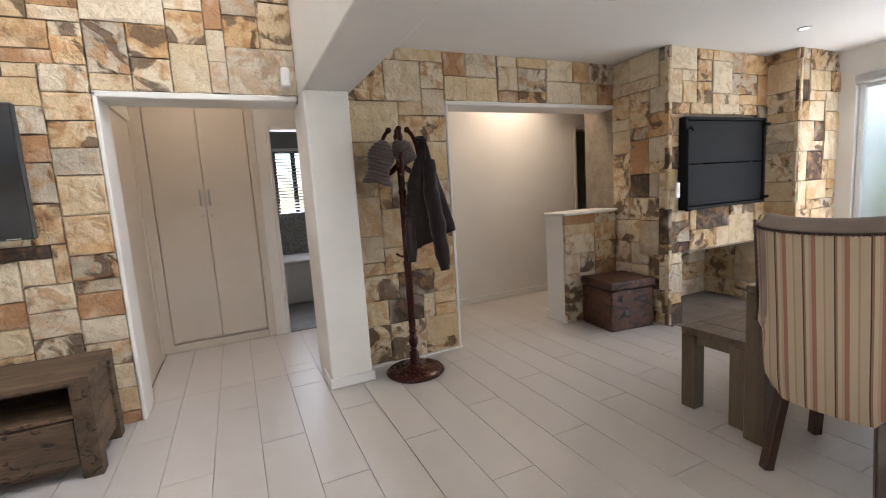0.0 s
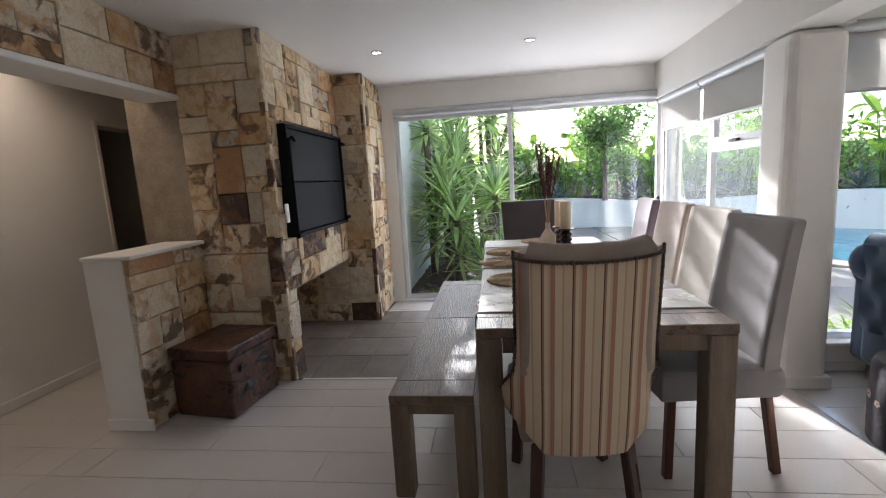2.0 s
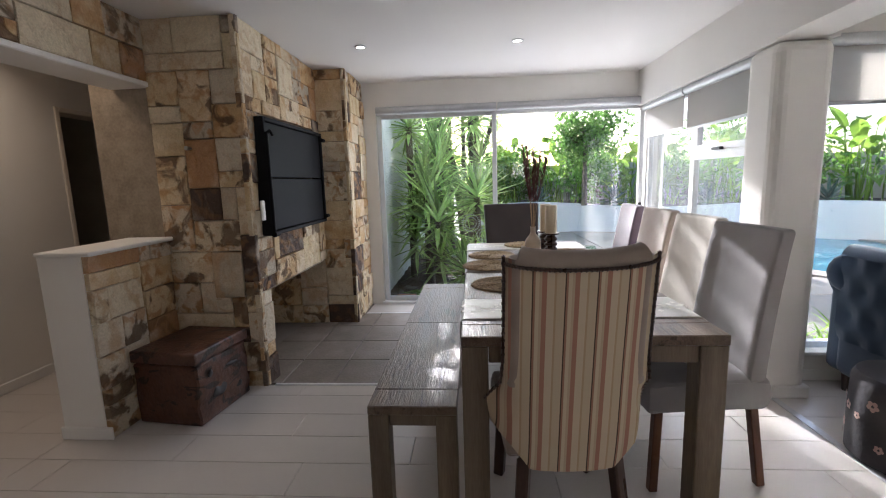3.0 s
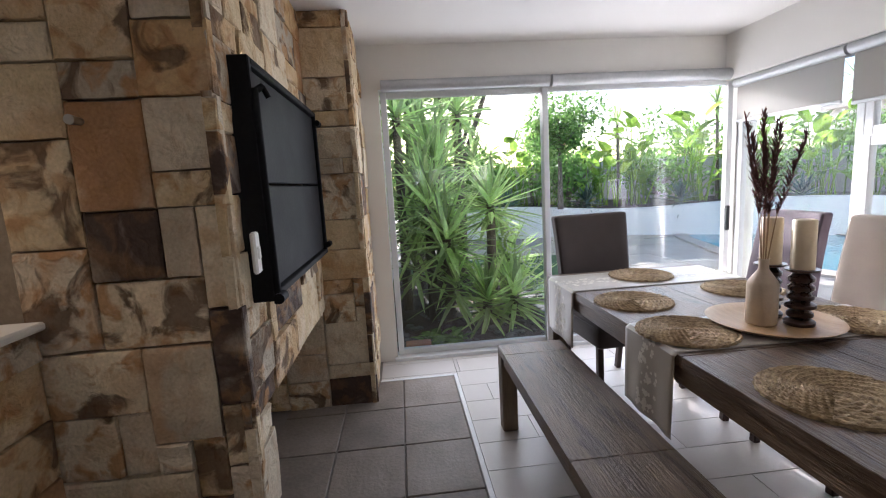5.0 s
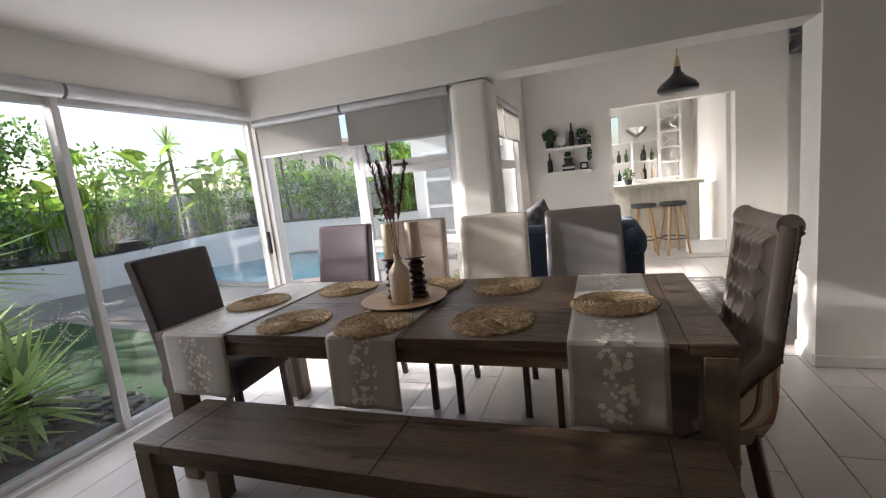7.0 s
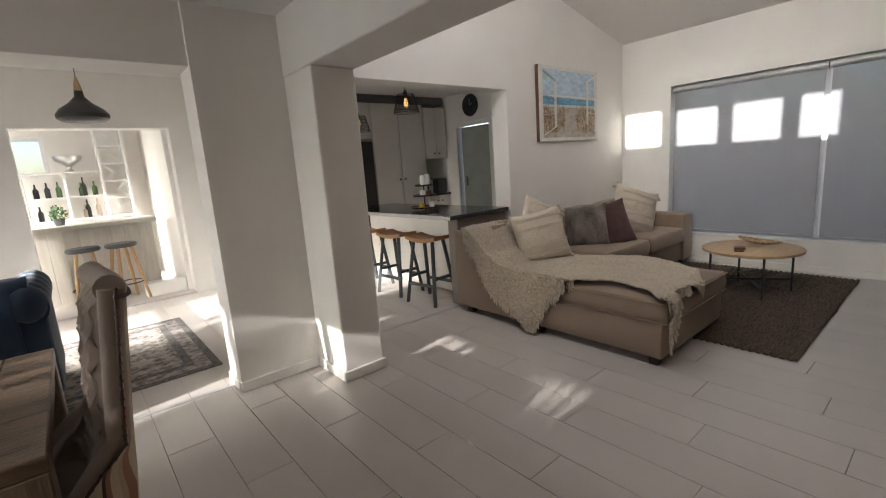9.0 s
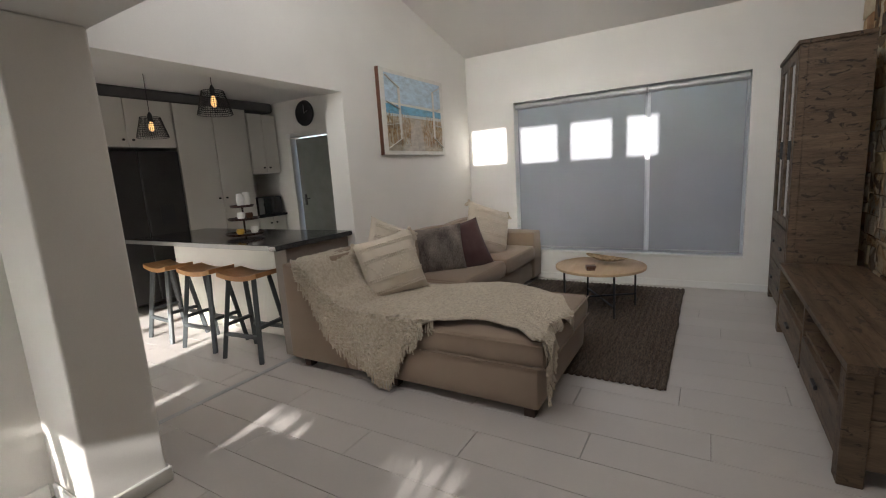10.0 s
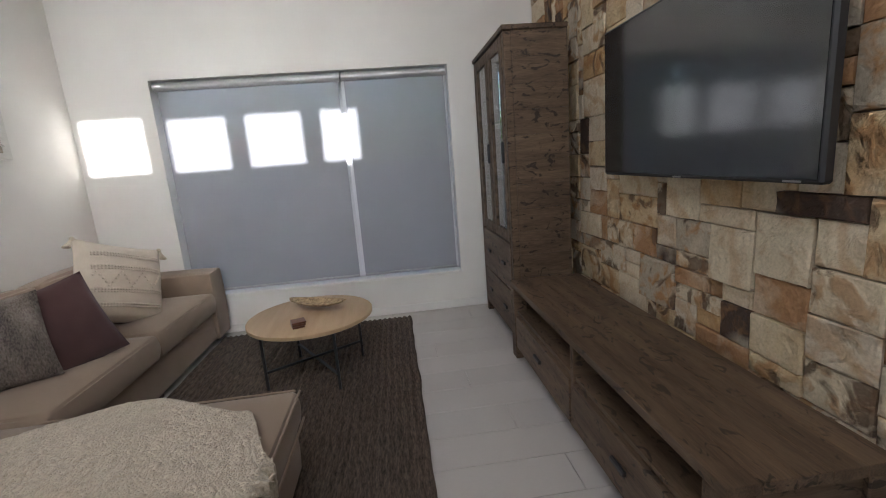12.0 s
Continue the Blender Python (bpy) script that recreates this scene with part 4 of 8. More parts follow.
# tray, candles, vase
tz = 0.783
tray = solid("wooden_tray", lathe(bmesh.new(), [(0.0, 0.0), (0.17, 0.0), (0.205, 0.012), (0.215, 0.020), (0.208, 0.022), (0.165, 0.010), (0.0, 0.009)], 40), M_TRAYW, "round pale wooden tray on the table runner", "tray", smooth=True)
tray.matrix_world = pose(3.81, 1.40, tz)
for cx, cy, hgt in ((3.752, 1.345, 0.20), (3.873, 1.36, 0.20)):
    cs = thing("candle_holder", "turned dark wooden candle holder with a cream pillar candle", "candle holder", pose(cx, cy, tz + 0.010), group="candle holders")
    prof = [(0.0, 0.0), (0.046, 0.0), (0.048, 0.012), (0.040, 0.02)]
    for k in range(5):
        z = 0.024 + k * 0.032
        r = 0.047 if k == 1 else 0.040
        prof += [(0.030, z), (r, z + 0.009), (r, z + 0.020), (0.030, z + 0.029)]
    prof += [(0.024, 0.188), (0.052, 0.196), (0.052, 0.203), (0.0, 0.203)]
    part("stem", lathe(bmesh.new(), prof, 28), M_DARKLEG, cs, smooth=True)
    part("candle", lathe(bmesh.new(), [(0.0, 0.203), (0.036, 0.203), (0.036, 0.372), (0.032, 0.377), (0.0, 0.372)], 24), M_CANDLE, cs, "cream pillar candle", smooth=True)
vase = thing("bottle_vase", "cream ceramic bottle vase with dried dark red pampas", "vase", pose(3.80, 1.45, tz + 0.010))
part("body", lathe(bmesh.new(), [(0.0, 0.0), (0.046, 0.0), (0.050, 0.006), (0.050, 0.145), (0.044, 0.160), (0.020, 0.195), (0.016, 0.205), (0.016, 0.238), (0.019, 0.240), (0.013, 0.238), (0.013, 0.20), (0.0, 0.19)], 28), M_CERAMIC, vase, smooth=True)
rr = random.Random(5)
for k in range(7):
    a, lean = 2 * math.pi * k / 7 + 0.4, rr.uniform(0.02, 0.075)
    tip = Vector((lean * math.cos(a), lean * math.sin(a), 0.56 + rr.uniform(-0.03, 0.04)))
    mid = Vector((0.45 * tip.x, 0.45 * tip.y, 0.40))
    bm = tube(bmesh.new(), (0.006 * math.cos(a), 0.006 * math.sin(a), 0.20), mid, 0.0022, 0.0018, 6)
    st = part("stem", bm, M_STRAW, vase)
    bm = bmesh.new()
    end = tip + (tip - mid) * 0.9
    for q in range(90):
        s = q / 90
        p = mid.lerp(end, s)
        aa = rr.uniform(0, 6.28)
        w = 0.017 * math.sin(math.pi * min(1, 0.12 + s * 0.9)) + 0.003
        o = Vector((math.cos(aa), math.sin(aa), 0.8)).normalized()
        side = o.cross(Vector((0, 0, 1))).normalized() * 0.0035
        e = p + o * (w + 0.012)
        bm.faces.new([bm.verts.new(p - side), bm.verts.new(p + side), bm.verts.new(e + side * 0.4 + Vector((0, 0, 0.014))), bm.verts.new(e - side * 0.4 + Vector((0, 0, 0.014)))])
    part("plume", bm, M_PAMPAS, vase, "dark red pampas plume")

# ---- dining chairs ----
def parsons_chair(m, cloth_m, leg_m, label):
    c = thing("dining_chair", label, "chair", m, "chairs round the table")
    wide = 1.22 if cloth_m is M_CHAR else 1.0
    bm = cushion_bm(0.46, 0.50, 0.14, 8, 0.6)
    bmesh.ops.translate(bm, verts=bm.verts, vec=(0, 0, 0.36))
    part("seat", bm, cloth_m, c, smooth=True)
    def shape(u, v, s):
        x, z = (2 * u - 1), 0.36 + 0.745 * v
        y = -0.20 - 0.11 * max(0, v - 0.15) ** 1.3 - 0.012 * (1 - x * x)
        return Vector((x * (0.225 - 0.012 * v) * (1 + (wide - 1) * v), y + s * (0.042 - 0.012 * v), z))
    bm = bmesh.new()
    box(bm, -1, 1, -1, 1, -1, 1)
    bmesh.ops.subdivide_edges(bm, edges=bm.edges, cuts=8, use_grid_fill=True)
    for v in bm.verts:
        v.co = shape((v.co.x + 1) / 2, (v.co.z + 1) / 2, v.co.y)
    es = [e for e in bm.edges if e.calc_face_angle(0) > 1.0]
    bmesh.ops.bevel(bm, geom=es, offset=0.016, segments=3, affect="EDGES", profile=0.5)
    part("backrest", bm, cloth_m, c, smooth=True)
    for x in (-0.195, 0.195):
        bm = bar(bmesh.new(), (x, 0.21, 0), (x, 0.20, 0.38), 0.036, bevel=0.004)
        part("leg", bm, leg_m, c)
        bm = bar(bmesh.new(), (x, -0.26, 0), (x, -0.20, 0.38), 0.036, bevel=0.004)
        part("leg", bm, leg_m, c)
    return c
parsons_chair(pose(4.64, 0.84, 0, 0, 0, -3), M_MAUVE, M_DARKLEG, "mauve upholstered dining chair with dark wooden legs")
parsons_chair(pose(4.06, 0.84, 0, 0, 0, 2), M_BEIGE, M_DARKLEG, "beige upholstered dining chair with dark wooden legs")
parsons_chair(pose(3.505, 0.85, 0, 0, 0, 3), M_CREAM, M_DARKLEG, "cream upholstered dining chair with dark wooden legs")
parsons_chair(pose(2.945, 0.90, 0, 0, 0, 6), M_GREYC, M_REDLEG, "light grey upholstered dining chair with reddish wooden legs")
parsons_chair(pose(4.96, 1.45, 0, 0, 0, 94), M_CHAR, M_DARKLEG, "charcoal upholstered dining chair at the garden end of the table")

# head chair: striped outside, buttoned taupe inside
hc = thing("wing_chair", "high backed chair, striped cloth outside and buttoned taupe inside", "chair", pose(2.66, 1.52, 0, 0, 0, 4))
def wrap(u, v, off):
    """The curved back shell: u round from side to side, v upwards."""
    a = (u - 0.5) * 2
    z = 0.34 + 0.76 * v
    flare = 0.235 + 0.055 * math.exp(-((v - 0.2) / 0.18) ** 2) - 0.05 * max(0, 1 - v / 0.12)
    side = max(0, abs(a) - 0.62) / 0.38
    x = -0.30 - 0.09 * v + 0.05 * abs(a) ** 2 + side * (0.30 * max(0, 1 - v / 0.42) ** 0.8)
    y = flare * math.sin(a * 1.25) / math.sin(1.25)
    dip = 0.02 * (1 - a * a) * v
    n = Vector((-1 + side * 0.8, a * 1.1, 0)).normalized()
    return Vector((x, y, z - dip + 0.09 * side * (1 - v) * 0)) + n * off
part("back_shell", sheet(bmesh.new(), lambda u, v: wrap(u, v, 0.0), 32, 24), M_STRIPE, hc, "cream, brown and red striped cloth", smooth=True)
def padded(u, v):
    p = wrap(u, v, -0.055)
    uu, vv = (u - 0.5) * 8, v * 8
    d = 9
    for i in range(-4, 5):
        for j in range(2, 9):
            d = min(d, math.hypot(uu - i - 0.5 * (j % 2), vv - j))
    n = (wrap(u, v, 0) - wrap(u, v, 1)).normalized()
    edge = min(1, 12 * min(u, 1 - u), 12 * (1 - v))
    return p + n * (0.060 * min(1, d * 1.5) ** 0.6 * edge)
part("buttoned_back", sheet(bmesh.new(), lambda u, v: padded(0.03 + 0.94 * u, 0.2 + 0.8 * v), 56, 56), M_TAUPE, hc, "deep buttoned taupe velvet", smooth=True)
bm = bmesh.new()
sweep(bm, [wrap(0.02 + 0.96 * i / 40, 1.0, -0.036) for i in range(41)], 0.038, 14)
part("top_roll", bm, M_TAUPE, hc, smooth=True)
for u in (0.035, 0.965):
    part("side_roll", sweep(bmesh.new(), [wrap(u, 0.10 + 0.90 * i / 24, -0.036) for i in range(25)], 0.030, 14), M_TAUPE, hc, smooth=True)
bm = bmesh.new()
pts = [wrap(0.005, v / 30, 0.006) for v in range(31)] + [wrap(u / 40, 0.975, 0.006) for u in range(41)] + [wrap(0.995, 1 - v / 30, 0.006) for v in range(31)]
for p, q in zip(pts, pts[1:]):
    if (q - p).length > 1e-4:
        tube(bm, p, q, 0.005, n=6)
    bmesh.ops.create_icosphere(bm, subdivisions=1, radius=0.0075, matrix=Matrix.Translation(p))
part("nail_trim", bm, M_DARKLEG, hc, "dark braid with brass nail heads", smooth=True)
bm = cushion_bm(0.46, 0.44, 0.14, 8, 0.5)
bmesh.ops.translate(bm, verts=bm.verts, vec=(0.0, 0, 0.345))
part("seat", bm, M_TAUPE, hc, smooth=True)
part("seat_bottom", sheet(bmesh.new(), lambda u, v: Vector((wrap(u, 0, 0).x * (1 - v) + 0.15 * v, wrap(u, 0, 0).y * (1 - 0.1 * v), 0.342)), 24, 2), M_STRIPE, hc)
for x, y, x1, y1 in ((-0.30, 0.19, -0.24, 0.16), (-0.30, -0.19, -0.24, -0.16), (0.18, 0.20, 0.17, 0.18), (0.18, -0.20, 0.17, -0.18)):
    bm = bar(bmesh.new(), (x, y, 0), (x1, y1, 0.36), 0.045, bevel=0.006)
    part("leg", bm, M_DARKLEG, hc)

# ---- carved chest, coat stand ----
kist = thing("wooden_chest", "small carved reddish brown root wood chest beside the half wall", "chest", pose(3.43, 3.56, 0, 0, 0, -7) @ Matrix.Diagonal((1, 1.06, 1.09, 1)) @ pose(-3.445, -3.595, 0))
bm = boxed(3.22, 3.67, 3.40, 3.79, 0.0, 0.33, bevel=0.010)
bmesh.ops.subdivide_edges(bm, edges=bm.edges, cuts=9, use_grid_fill=True)
for v in bm.verts:
    v.co += 0.011 * noise.noise_vector(v.co * 16) * (0 if v.co.z < 0.01 else 1)
part("body", bm, M_KIST, kist, smooth=True)
part("lid", boxed(3.21, 3.68, 3.39, 3.795, 0.335, 0.40, bevel=0.010, seg=2), M_KIST, kist)
# Flattened black blobs put in the shade of natural hollows as colour.
for (x, z, w, h) in ((3.40, 0.14, 0.075, 0.030), (3.56, 0.10, 0.035, 0.018), (3.52, 0.24, 0.055, 0.014), (3.33, 0.25, 0.030, 0.020)):
    bm = bmesh.new()
    bmesh.ops.create_icosphere(bm, subdivisions=3, radius=1.0, matrix=Matrix.Translation((x, 3.400, z)) @ Matrix.Rotation(0.25 * math.sin(40 * x), 4, "Y") @ Matrix.Diagonal((w, 0.008, h, 1)))
    for v in bm.verts:
        v.co += 0.012 * noise.noise_vector(v.co * 20) * Vector((1, 0, 1)).length / 1.4
    part("hollow", bm, M_BLACK, kist, "black patch for the shade of a natural hollow", smooth=True)

rack = thing("coat_stand", "turned dark mahogany coat stand with a round base", "coat stand", pose(1.43, 3.57, 0, 0, 0, 0))
part("base", lathe(bmesh.new(), [(0.0, 0.0), (0.205, 0.0), (0.215, 0.012), (0.20, 0.028), (0.14, 0.036), (0.06, 0.05), (0.035, 0.07), (0.0, 0.07)], 40), M_MAHOG, rack, smooth=True)
prof = [(0.0, 0.06), (0.036, 0.07), (0.036, 0.15), (0.024, 0.165), (0.030, 0.18), (0.024, 0.195), (0.032, 0.21), (0.038, 0.24), (0.028, 0.27), (0.022, 0.29), (0.032, 0.31), (0.022, 0.33), (0.026, 0.36), (0.026, 0.80), (0.032, 0.82), (0.022, 0.84), (0.028, 0.87), (0.024, 0.90), (0.024, 1.30), (0.030, 1.32), (0.020, 1.34), (0.024, 1.37), (0.021, 1.60), (0.016, 1.64), (0.030, 1.67), (0.033, 1.70), (0.020, 1.73), (0.0, 1.735)]
part("pole", lathe(bmesh.new(), prof, 20), M_MAHOG, rack, smooth=True)
for k in range(4):
    a = math.pi / 2 * k - 0.25
    bm = bmesh.new()
    pts = []
    for i in range(17):
        q = i / 16
        r, z = 0.02 + 0.115 * math.sin(q * 2.75), 1.50 + 0.14 * q - 0.10 * math.sin(q * 4.6)
        pts.append(Vector((r * math.cos(a), r * math.sin(a), z)))
    sweep(bm, pts, lambda q: 0.019 - 0.006 * q, 10)
    bmesh.ops.create_uvsphere(bm, u_segments=12, v_segments=8, radius=0.021, matrix=Matrix.Translation(pts[-1]))
    part("hook", bm, M_MAHOG, rack, smooth=True)
for k in range(3):
    a = 2 * math.pi * k / 3 + 0.5
    bm = sweep(bmesh.new(), [Vector(((0.02 + 0.014 * i) * math.cos(a), (0.02 + 0.014 * i) * math.sin(a), 0.86 + 0.0015 * i * i)) for i in range(5)], 0.008, 8)
    part("peg", bm, M_MAHOG, rack, smooth=True)
# jacket hung by its collar, two knitted hats
def jacket(u, v):
    a = 2 * math.pi * u
    left = 1.560 - 0.10 * min(1, max(0, (v - 0.12) / 0.3)) ** 0.8 - 0.01 * v
    right = 1.595 + 0.20 * v ** 0.9
    mid, half = (left + right) / 2, (right - left) / 2
    c = math.cos(a)
    z = 1.69 - (0.77 - 0.10 * (c * 0.5 + 0.5)) * v + 0.012 * math.sin(9 * u) * v
    fold = 0.020 * math.sin(3.2 * c * 2.2 + 5 * v) * v + 0.012 * noise.noise(Vector((c * 4, v * 6, math.sin(a))))
    return Vector((mid + half * c, 3.52 + (0.030 + 0.055 * v ** 0.6) * math.sin(a) + fold, z))
jk = thing("jacket", "dark hooded jacket hanging on the coat stand", "jacket")
ob = part("body", sheet(bmesh.new(), jacket, 56, 40), M_JACKET, jk, smooth=True)
part("collar", sweep(bmesh.new(), [Vector((1.577 + 0.030 * math.cos(0.4 * i), 3.52 + 0.034 * math.sin(0.4 * i), 1.672 + 0.012 * math.sin(0.4 * i))) for i in range(17)], 0.014, 8), M_JACKET, jk, smooth=True)
for pts, r in (((1.60, 3.455, 1.52), (1.585, 3.428, 1.32), (1.615, 3.422, 1.10), (1.64, 3.430, 0.90), (1.665, 3.44, 0.755)), 0.050), (((1.545, 3.53, 1.45), (1.475, 3.52, 1.25), (1.450, 3.50, 1.05), (1.445, 3.50, 0.83)), 0.040):
    bm = bmesh.new()
    P = [Vector(p) for p in pts]
    line = []
    for i in range(25):
        q = i / 24 * (len(P) - 1)
        k = min(int(q), len(P) - 2)
        line.append(P[k].lerp(P[k + 1], q - k) + 0.006 * noise.noise_vector(Vector((q * 3, r * 50, 0))))
    sweep(bm, line, lambda q, r=r: r * (0.75 + 0.35 * math.sin(2.6 * q + 0.2) - (0.18 if q > 0.93 else 0)) * (1 + 0.07 * math.sin(26 * q)), 14)
    part("sleeve", bm, M_JACKET, jk, smooth=True)
def hat(u, v):
    a = 2 * math.pi * u
    r = 0.078 * (v / 0.22) ** 0.5 if v < 0.22 else 0.078 + 0.012 * math.sin((v - 0.22) * 9) + 0.030 * max(0, v - 0.5)
    r += 0.0035 * math.sin(75 * v)
    return Vector((r * math.cos(a), r * math.sin(a) * 0.9, -0.29 * v + 0.008 * math.sin(2 * a) * v))
h = solid("knitted_hat", sheet(bmesh.new(), hat, 32, 60), M_HAT, "taupe knitted hat hung on the coat stand", "hat", smooth=True)
h.matrix_world = pose(1.30, 3.50, 1.665, 6, 12, 0)
h2 = solid("knitted_hat", sheet(bmesh.new(), lambda u, v: hat(u, 0.75 * v) * 0.8, 28, 44), M_HAT, "smaller taupe knitted hat over a coat stand hook", "hat", smooth=True)
h2.matrix_world = pose(1.37, 3.47, 1.66, 10, -38, 0)

# ---- living room ----
cab = thing("display_cabinet", "tall brown acacia cabinet with a glazed door and two drawers", "cabinet")
CX0, CX1, CY0, CY1 = -3.30, -2.355, 3.295, 3.70
for z in range(13):
    z0 = 0.05 + z * 0.1555
    part("side_board", boxed(CX1 - 0.022, CX1, CY0 + 0.05, CY1, z0, z0 + 0.1545, bevel=0.0015), M_CONSV, cab)
part("side_panel", boxed(CX0, CX0 + 0.022, CY0, CY1, 0.05, 2.07), M_CONSV, cab)
part("back_panel", boxed(CX0 + 0.022, CX1 - 0.022, CY1 - 0.02, CY1, 0.05, 2.07), M_CONS, cab)
part("top", boxed(CX0 - 0.005, CX1 + 0.012, CY0 - 0.012, CY1, 2.07, 2.10, bevel=0.004), M_CONS, cab)
part("bottom", boxed(CX0 + 0.022, CX1 - 0.022, CY0 + 0.02, CY1 - 0.02, 0.06, 0.085), M_CONS, cab)
for xa in (CX0 + 0.0, CX1 - 0.05):
    part("post", boxed(xa, xa + 0.05, CY0, CY0 + 0.05, 0.0, 2.07, bevel=0.004), M_CONSV, cab)
    part("foot", boxed(xa, xa + 0.05, CY1 - 0.05, CY1, 0.0, 0.05), M_CONSV, cab)
for z0, z1 in ((0.09, 0.40), (0.41, 0.74)):
    dr = part("drawer", boxed(CX0 + 0.055, CX1 - 0.055, CY0 - 0.002, CY0 + 0.35, z0, z1, bevel=0.004), M_CONS, cab)
    for hx in (-3.06, -2.60):
        part("handle", boxed(hx - 0.04, hx + 0.04, CY0 - 0.016, CY0 - 0.001, (z0 + z1) / 2 - 0.012, (z0 + z1) / 2 + 0.012, bevel=0.004), M_BLACK, dr, "black cup handle")
for xa, xb in ((CX0 + 0.055, -2.83), (-2.825, CX1 - 0.055)):
    bm = bmesh.new()
    box(bm, xa, xa + 0.07, CY0 - 0.002, CY0 + 0.022, 0.755, 2.06, 0.003); box(bm, xb - 0.07, xb, CY0 - 0.002, CY0 + 0.022, 0.755, 2.06, 0.003)
    box(bm, xa + 0.07, xb - 0.07, CY0 - 0.002, CY0 + 0.022, 0.755, 0.83, 0.003); box(bm, xa + 0.07, xb - 0.07, CY0 - 0.002, CY0 + 0.022, 1.985, 2.06, 0.003)
    dr = part("door", bm, M_CONSV, cab)
    pane = part("pane", boxed(xa + 0.065, xb - 0.065, CY0 + 0.008, CY0 + 0.012, 0.825, 1.99), M_GLASS, dr, "glass pane")
    part("handle", boxed(xb - 0.05, xb - 0.035, CY0 - 0.02, CY0 - 0.001, 1.28, 1.42, bevel=0.004), M_BLACK, dr)
for z in (1.15, 1.55):
    part("shelf", boxed(CX0 + 0.022, CX1 - 0.022, CY0 + 0.03, CY1 - 0.02, z, z + 0.02), M_CONS, cab)

con = thing("tv_console", "low brown acacia media console with drawers and open shelves", "tv console")
X0, X1, Y0, Y1, T = -2.32, -0.385, 3.255, 3.73, 0.52
for i in range(5):
    ya, yb = Y0 + (Y1 - Y0) * i / 5, Y0 + (Y1 - Y0) * (i + 1) / 5
    part("top_board", boxed(X0, X1, ya + 0.0006, yb - 0.0006, T - 0.035, T, bevel=0.0015), M_CONS, con)
for xa in (X0, X1 - 0.085):
    for ya in (Y0, Y1 - 0.085):
        part("post", boxed(xa, xa + 0.085, ya, ya + 0.085, 0, T - 0.036, bevel=0.004), M_CONSV, con)
SPL = -1.33
part("divider", boxed(SPL - 0.02, SPL + 0.02, Y0 + 0.01, Y1 - 0.03, 0.07, T - 0.036, bevel=0.003), M_CONSV, con)
part("bottom", boxed(X0 + 0.085, X1 - 0.085, Y0 + 0.02, Y1 - 0.02, 0.06, 0.08), M_CONS, con)
part("shelf", boxed(X0 + 0.085, X1 - 0.085, Y0 + 0.02, Y1 - 0.02, 0.315, 0.335), M_CONS, con)
part("back_panel", boxed(X0 + 0.085, X1 - 0.085, Y1 - 0.03, Y1 - 0.012, 0.08, T - 0.036), M_CONS, con)
for xa in (X0 + 0.015, X1 - 0.037):
    for z0, z1 in ((0.08, 0.295), (0.30, T - 0.04)):
        part("side_board", boxed(xa, xa + 0.022, Y0 + 0.085, Y1 - 0.085, z0, z1, bevel=0.002), M_CONSV, con)
for xa, xb in ((X0 + 0.09, SPL - 0.023), (SPL + 0.023, X1 - 0.09)):
    dr = part("drawer", boxed(xa, xb, Y0 + 0.004, Y1 - 0.05, 0.085, 0.305, bevel=0.003), M_CONS, con)
    part("handle", boxed((xa + xb) / 2 - 0.05, (xa + xb) / 2 + 0.05, Y0 - 0.012, Y0 + 0.005, 0.19, 0.212, bevel=0.004), M_BLACK, dr, "black metal handle")

tv = thing("television", "large black flat television hung on the stone wall", "television")
part("housing", boxed(-1.85, -0.62, 3.685, 3.725, 1.19, 1.90, bevel=0.008), M_BLACK, tv)
part("screen", boxed(-1.838, -0.632, 3.682, 3.686, 1.205, 1.888), M_SCREEN, tv, "glossy dark screen")
part("bracket", boxed(-1.45, -1.02, 3.725, 3.82, 1.35, 1.75), M_BLACK, tv)
part("badge", boxed(-1.26, -1.21, 3.6815, 3.6835, 1.193, 1.199), M_STEEL, tv)
part("badge", boxed(-0.74, -0.68, 3.6815, 3.6835, 1.194, 1.2), M_STEEL, tv)

# sofa with chaise
sofa = thing("corner_sofa", "taupe upholstered corner sofa with a long chaise", "sofa")
def pad(name, x0, x1, y0, y1, z0, z1, n=8, puff=1.0, label=""):
    bm = cushion_bm(x1 - x0, y1 - y0, z1 - z0, n, puff)
    bmesh.ops.translate(bm, verts=bm.verts, vec=((x0 + x1) / 2, (y0 + y1) / 2, z0))
    return part(name, bm, M_SOFA, sofa, label, smooth=True)
pad("chaise_base", -1.36, -0.325, 0.22, 2.03, 0.05, 0.285, 6, 0.2)
pad("chaise_cushion", -1.34, -0.335, 0.50, 2.06, 0.285, 0.435, 8, 0.5)
pad("sofa_base", -3.36, -1.37, 0.22, 1.02, 0.05, 0.29, 6, 0.2)
pad("seat_cushion", -2.24, -1.36, 0.50, 1.06, 0.285, 0.45, 8, 0.8)
pad("seat_cushion", -3.12, -2.26, 0.50, 1.06, 0.285, 0.45, 8, 0.8)
pad("back_frame", -3.36, -0.42, 0.15, 0.34, 0.05, 0.74, 6, 0.2)
for xa, xb in ((-1.37, -0.45), (-2.25, -1.38), (-3.13, -2.26)):
    bm = cushion_bm(xb - xa, 0.20, 0.38, 8, 1.0)
    bmesh.ops.rotate(bm, verts=bm.verts, matrix=Matrix.Rotation(radians(10), 3, "X"))
    bmesh.ops.translate(bm, verts=bm.verts, vec=((xa + xb) / 2, 0.45, 0.42))
    part("back_cushion", bm, M_SOFA, sofa, smooth=True)
pad("armrest", -3.38, -3.13, 0.20, 1.05, 0.05, 0.60, 6, 0.4)
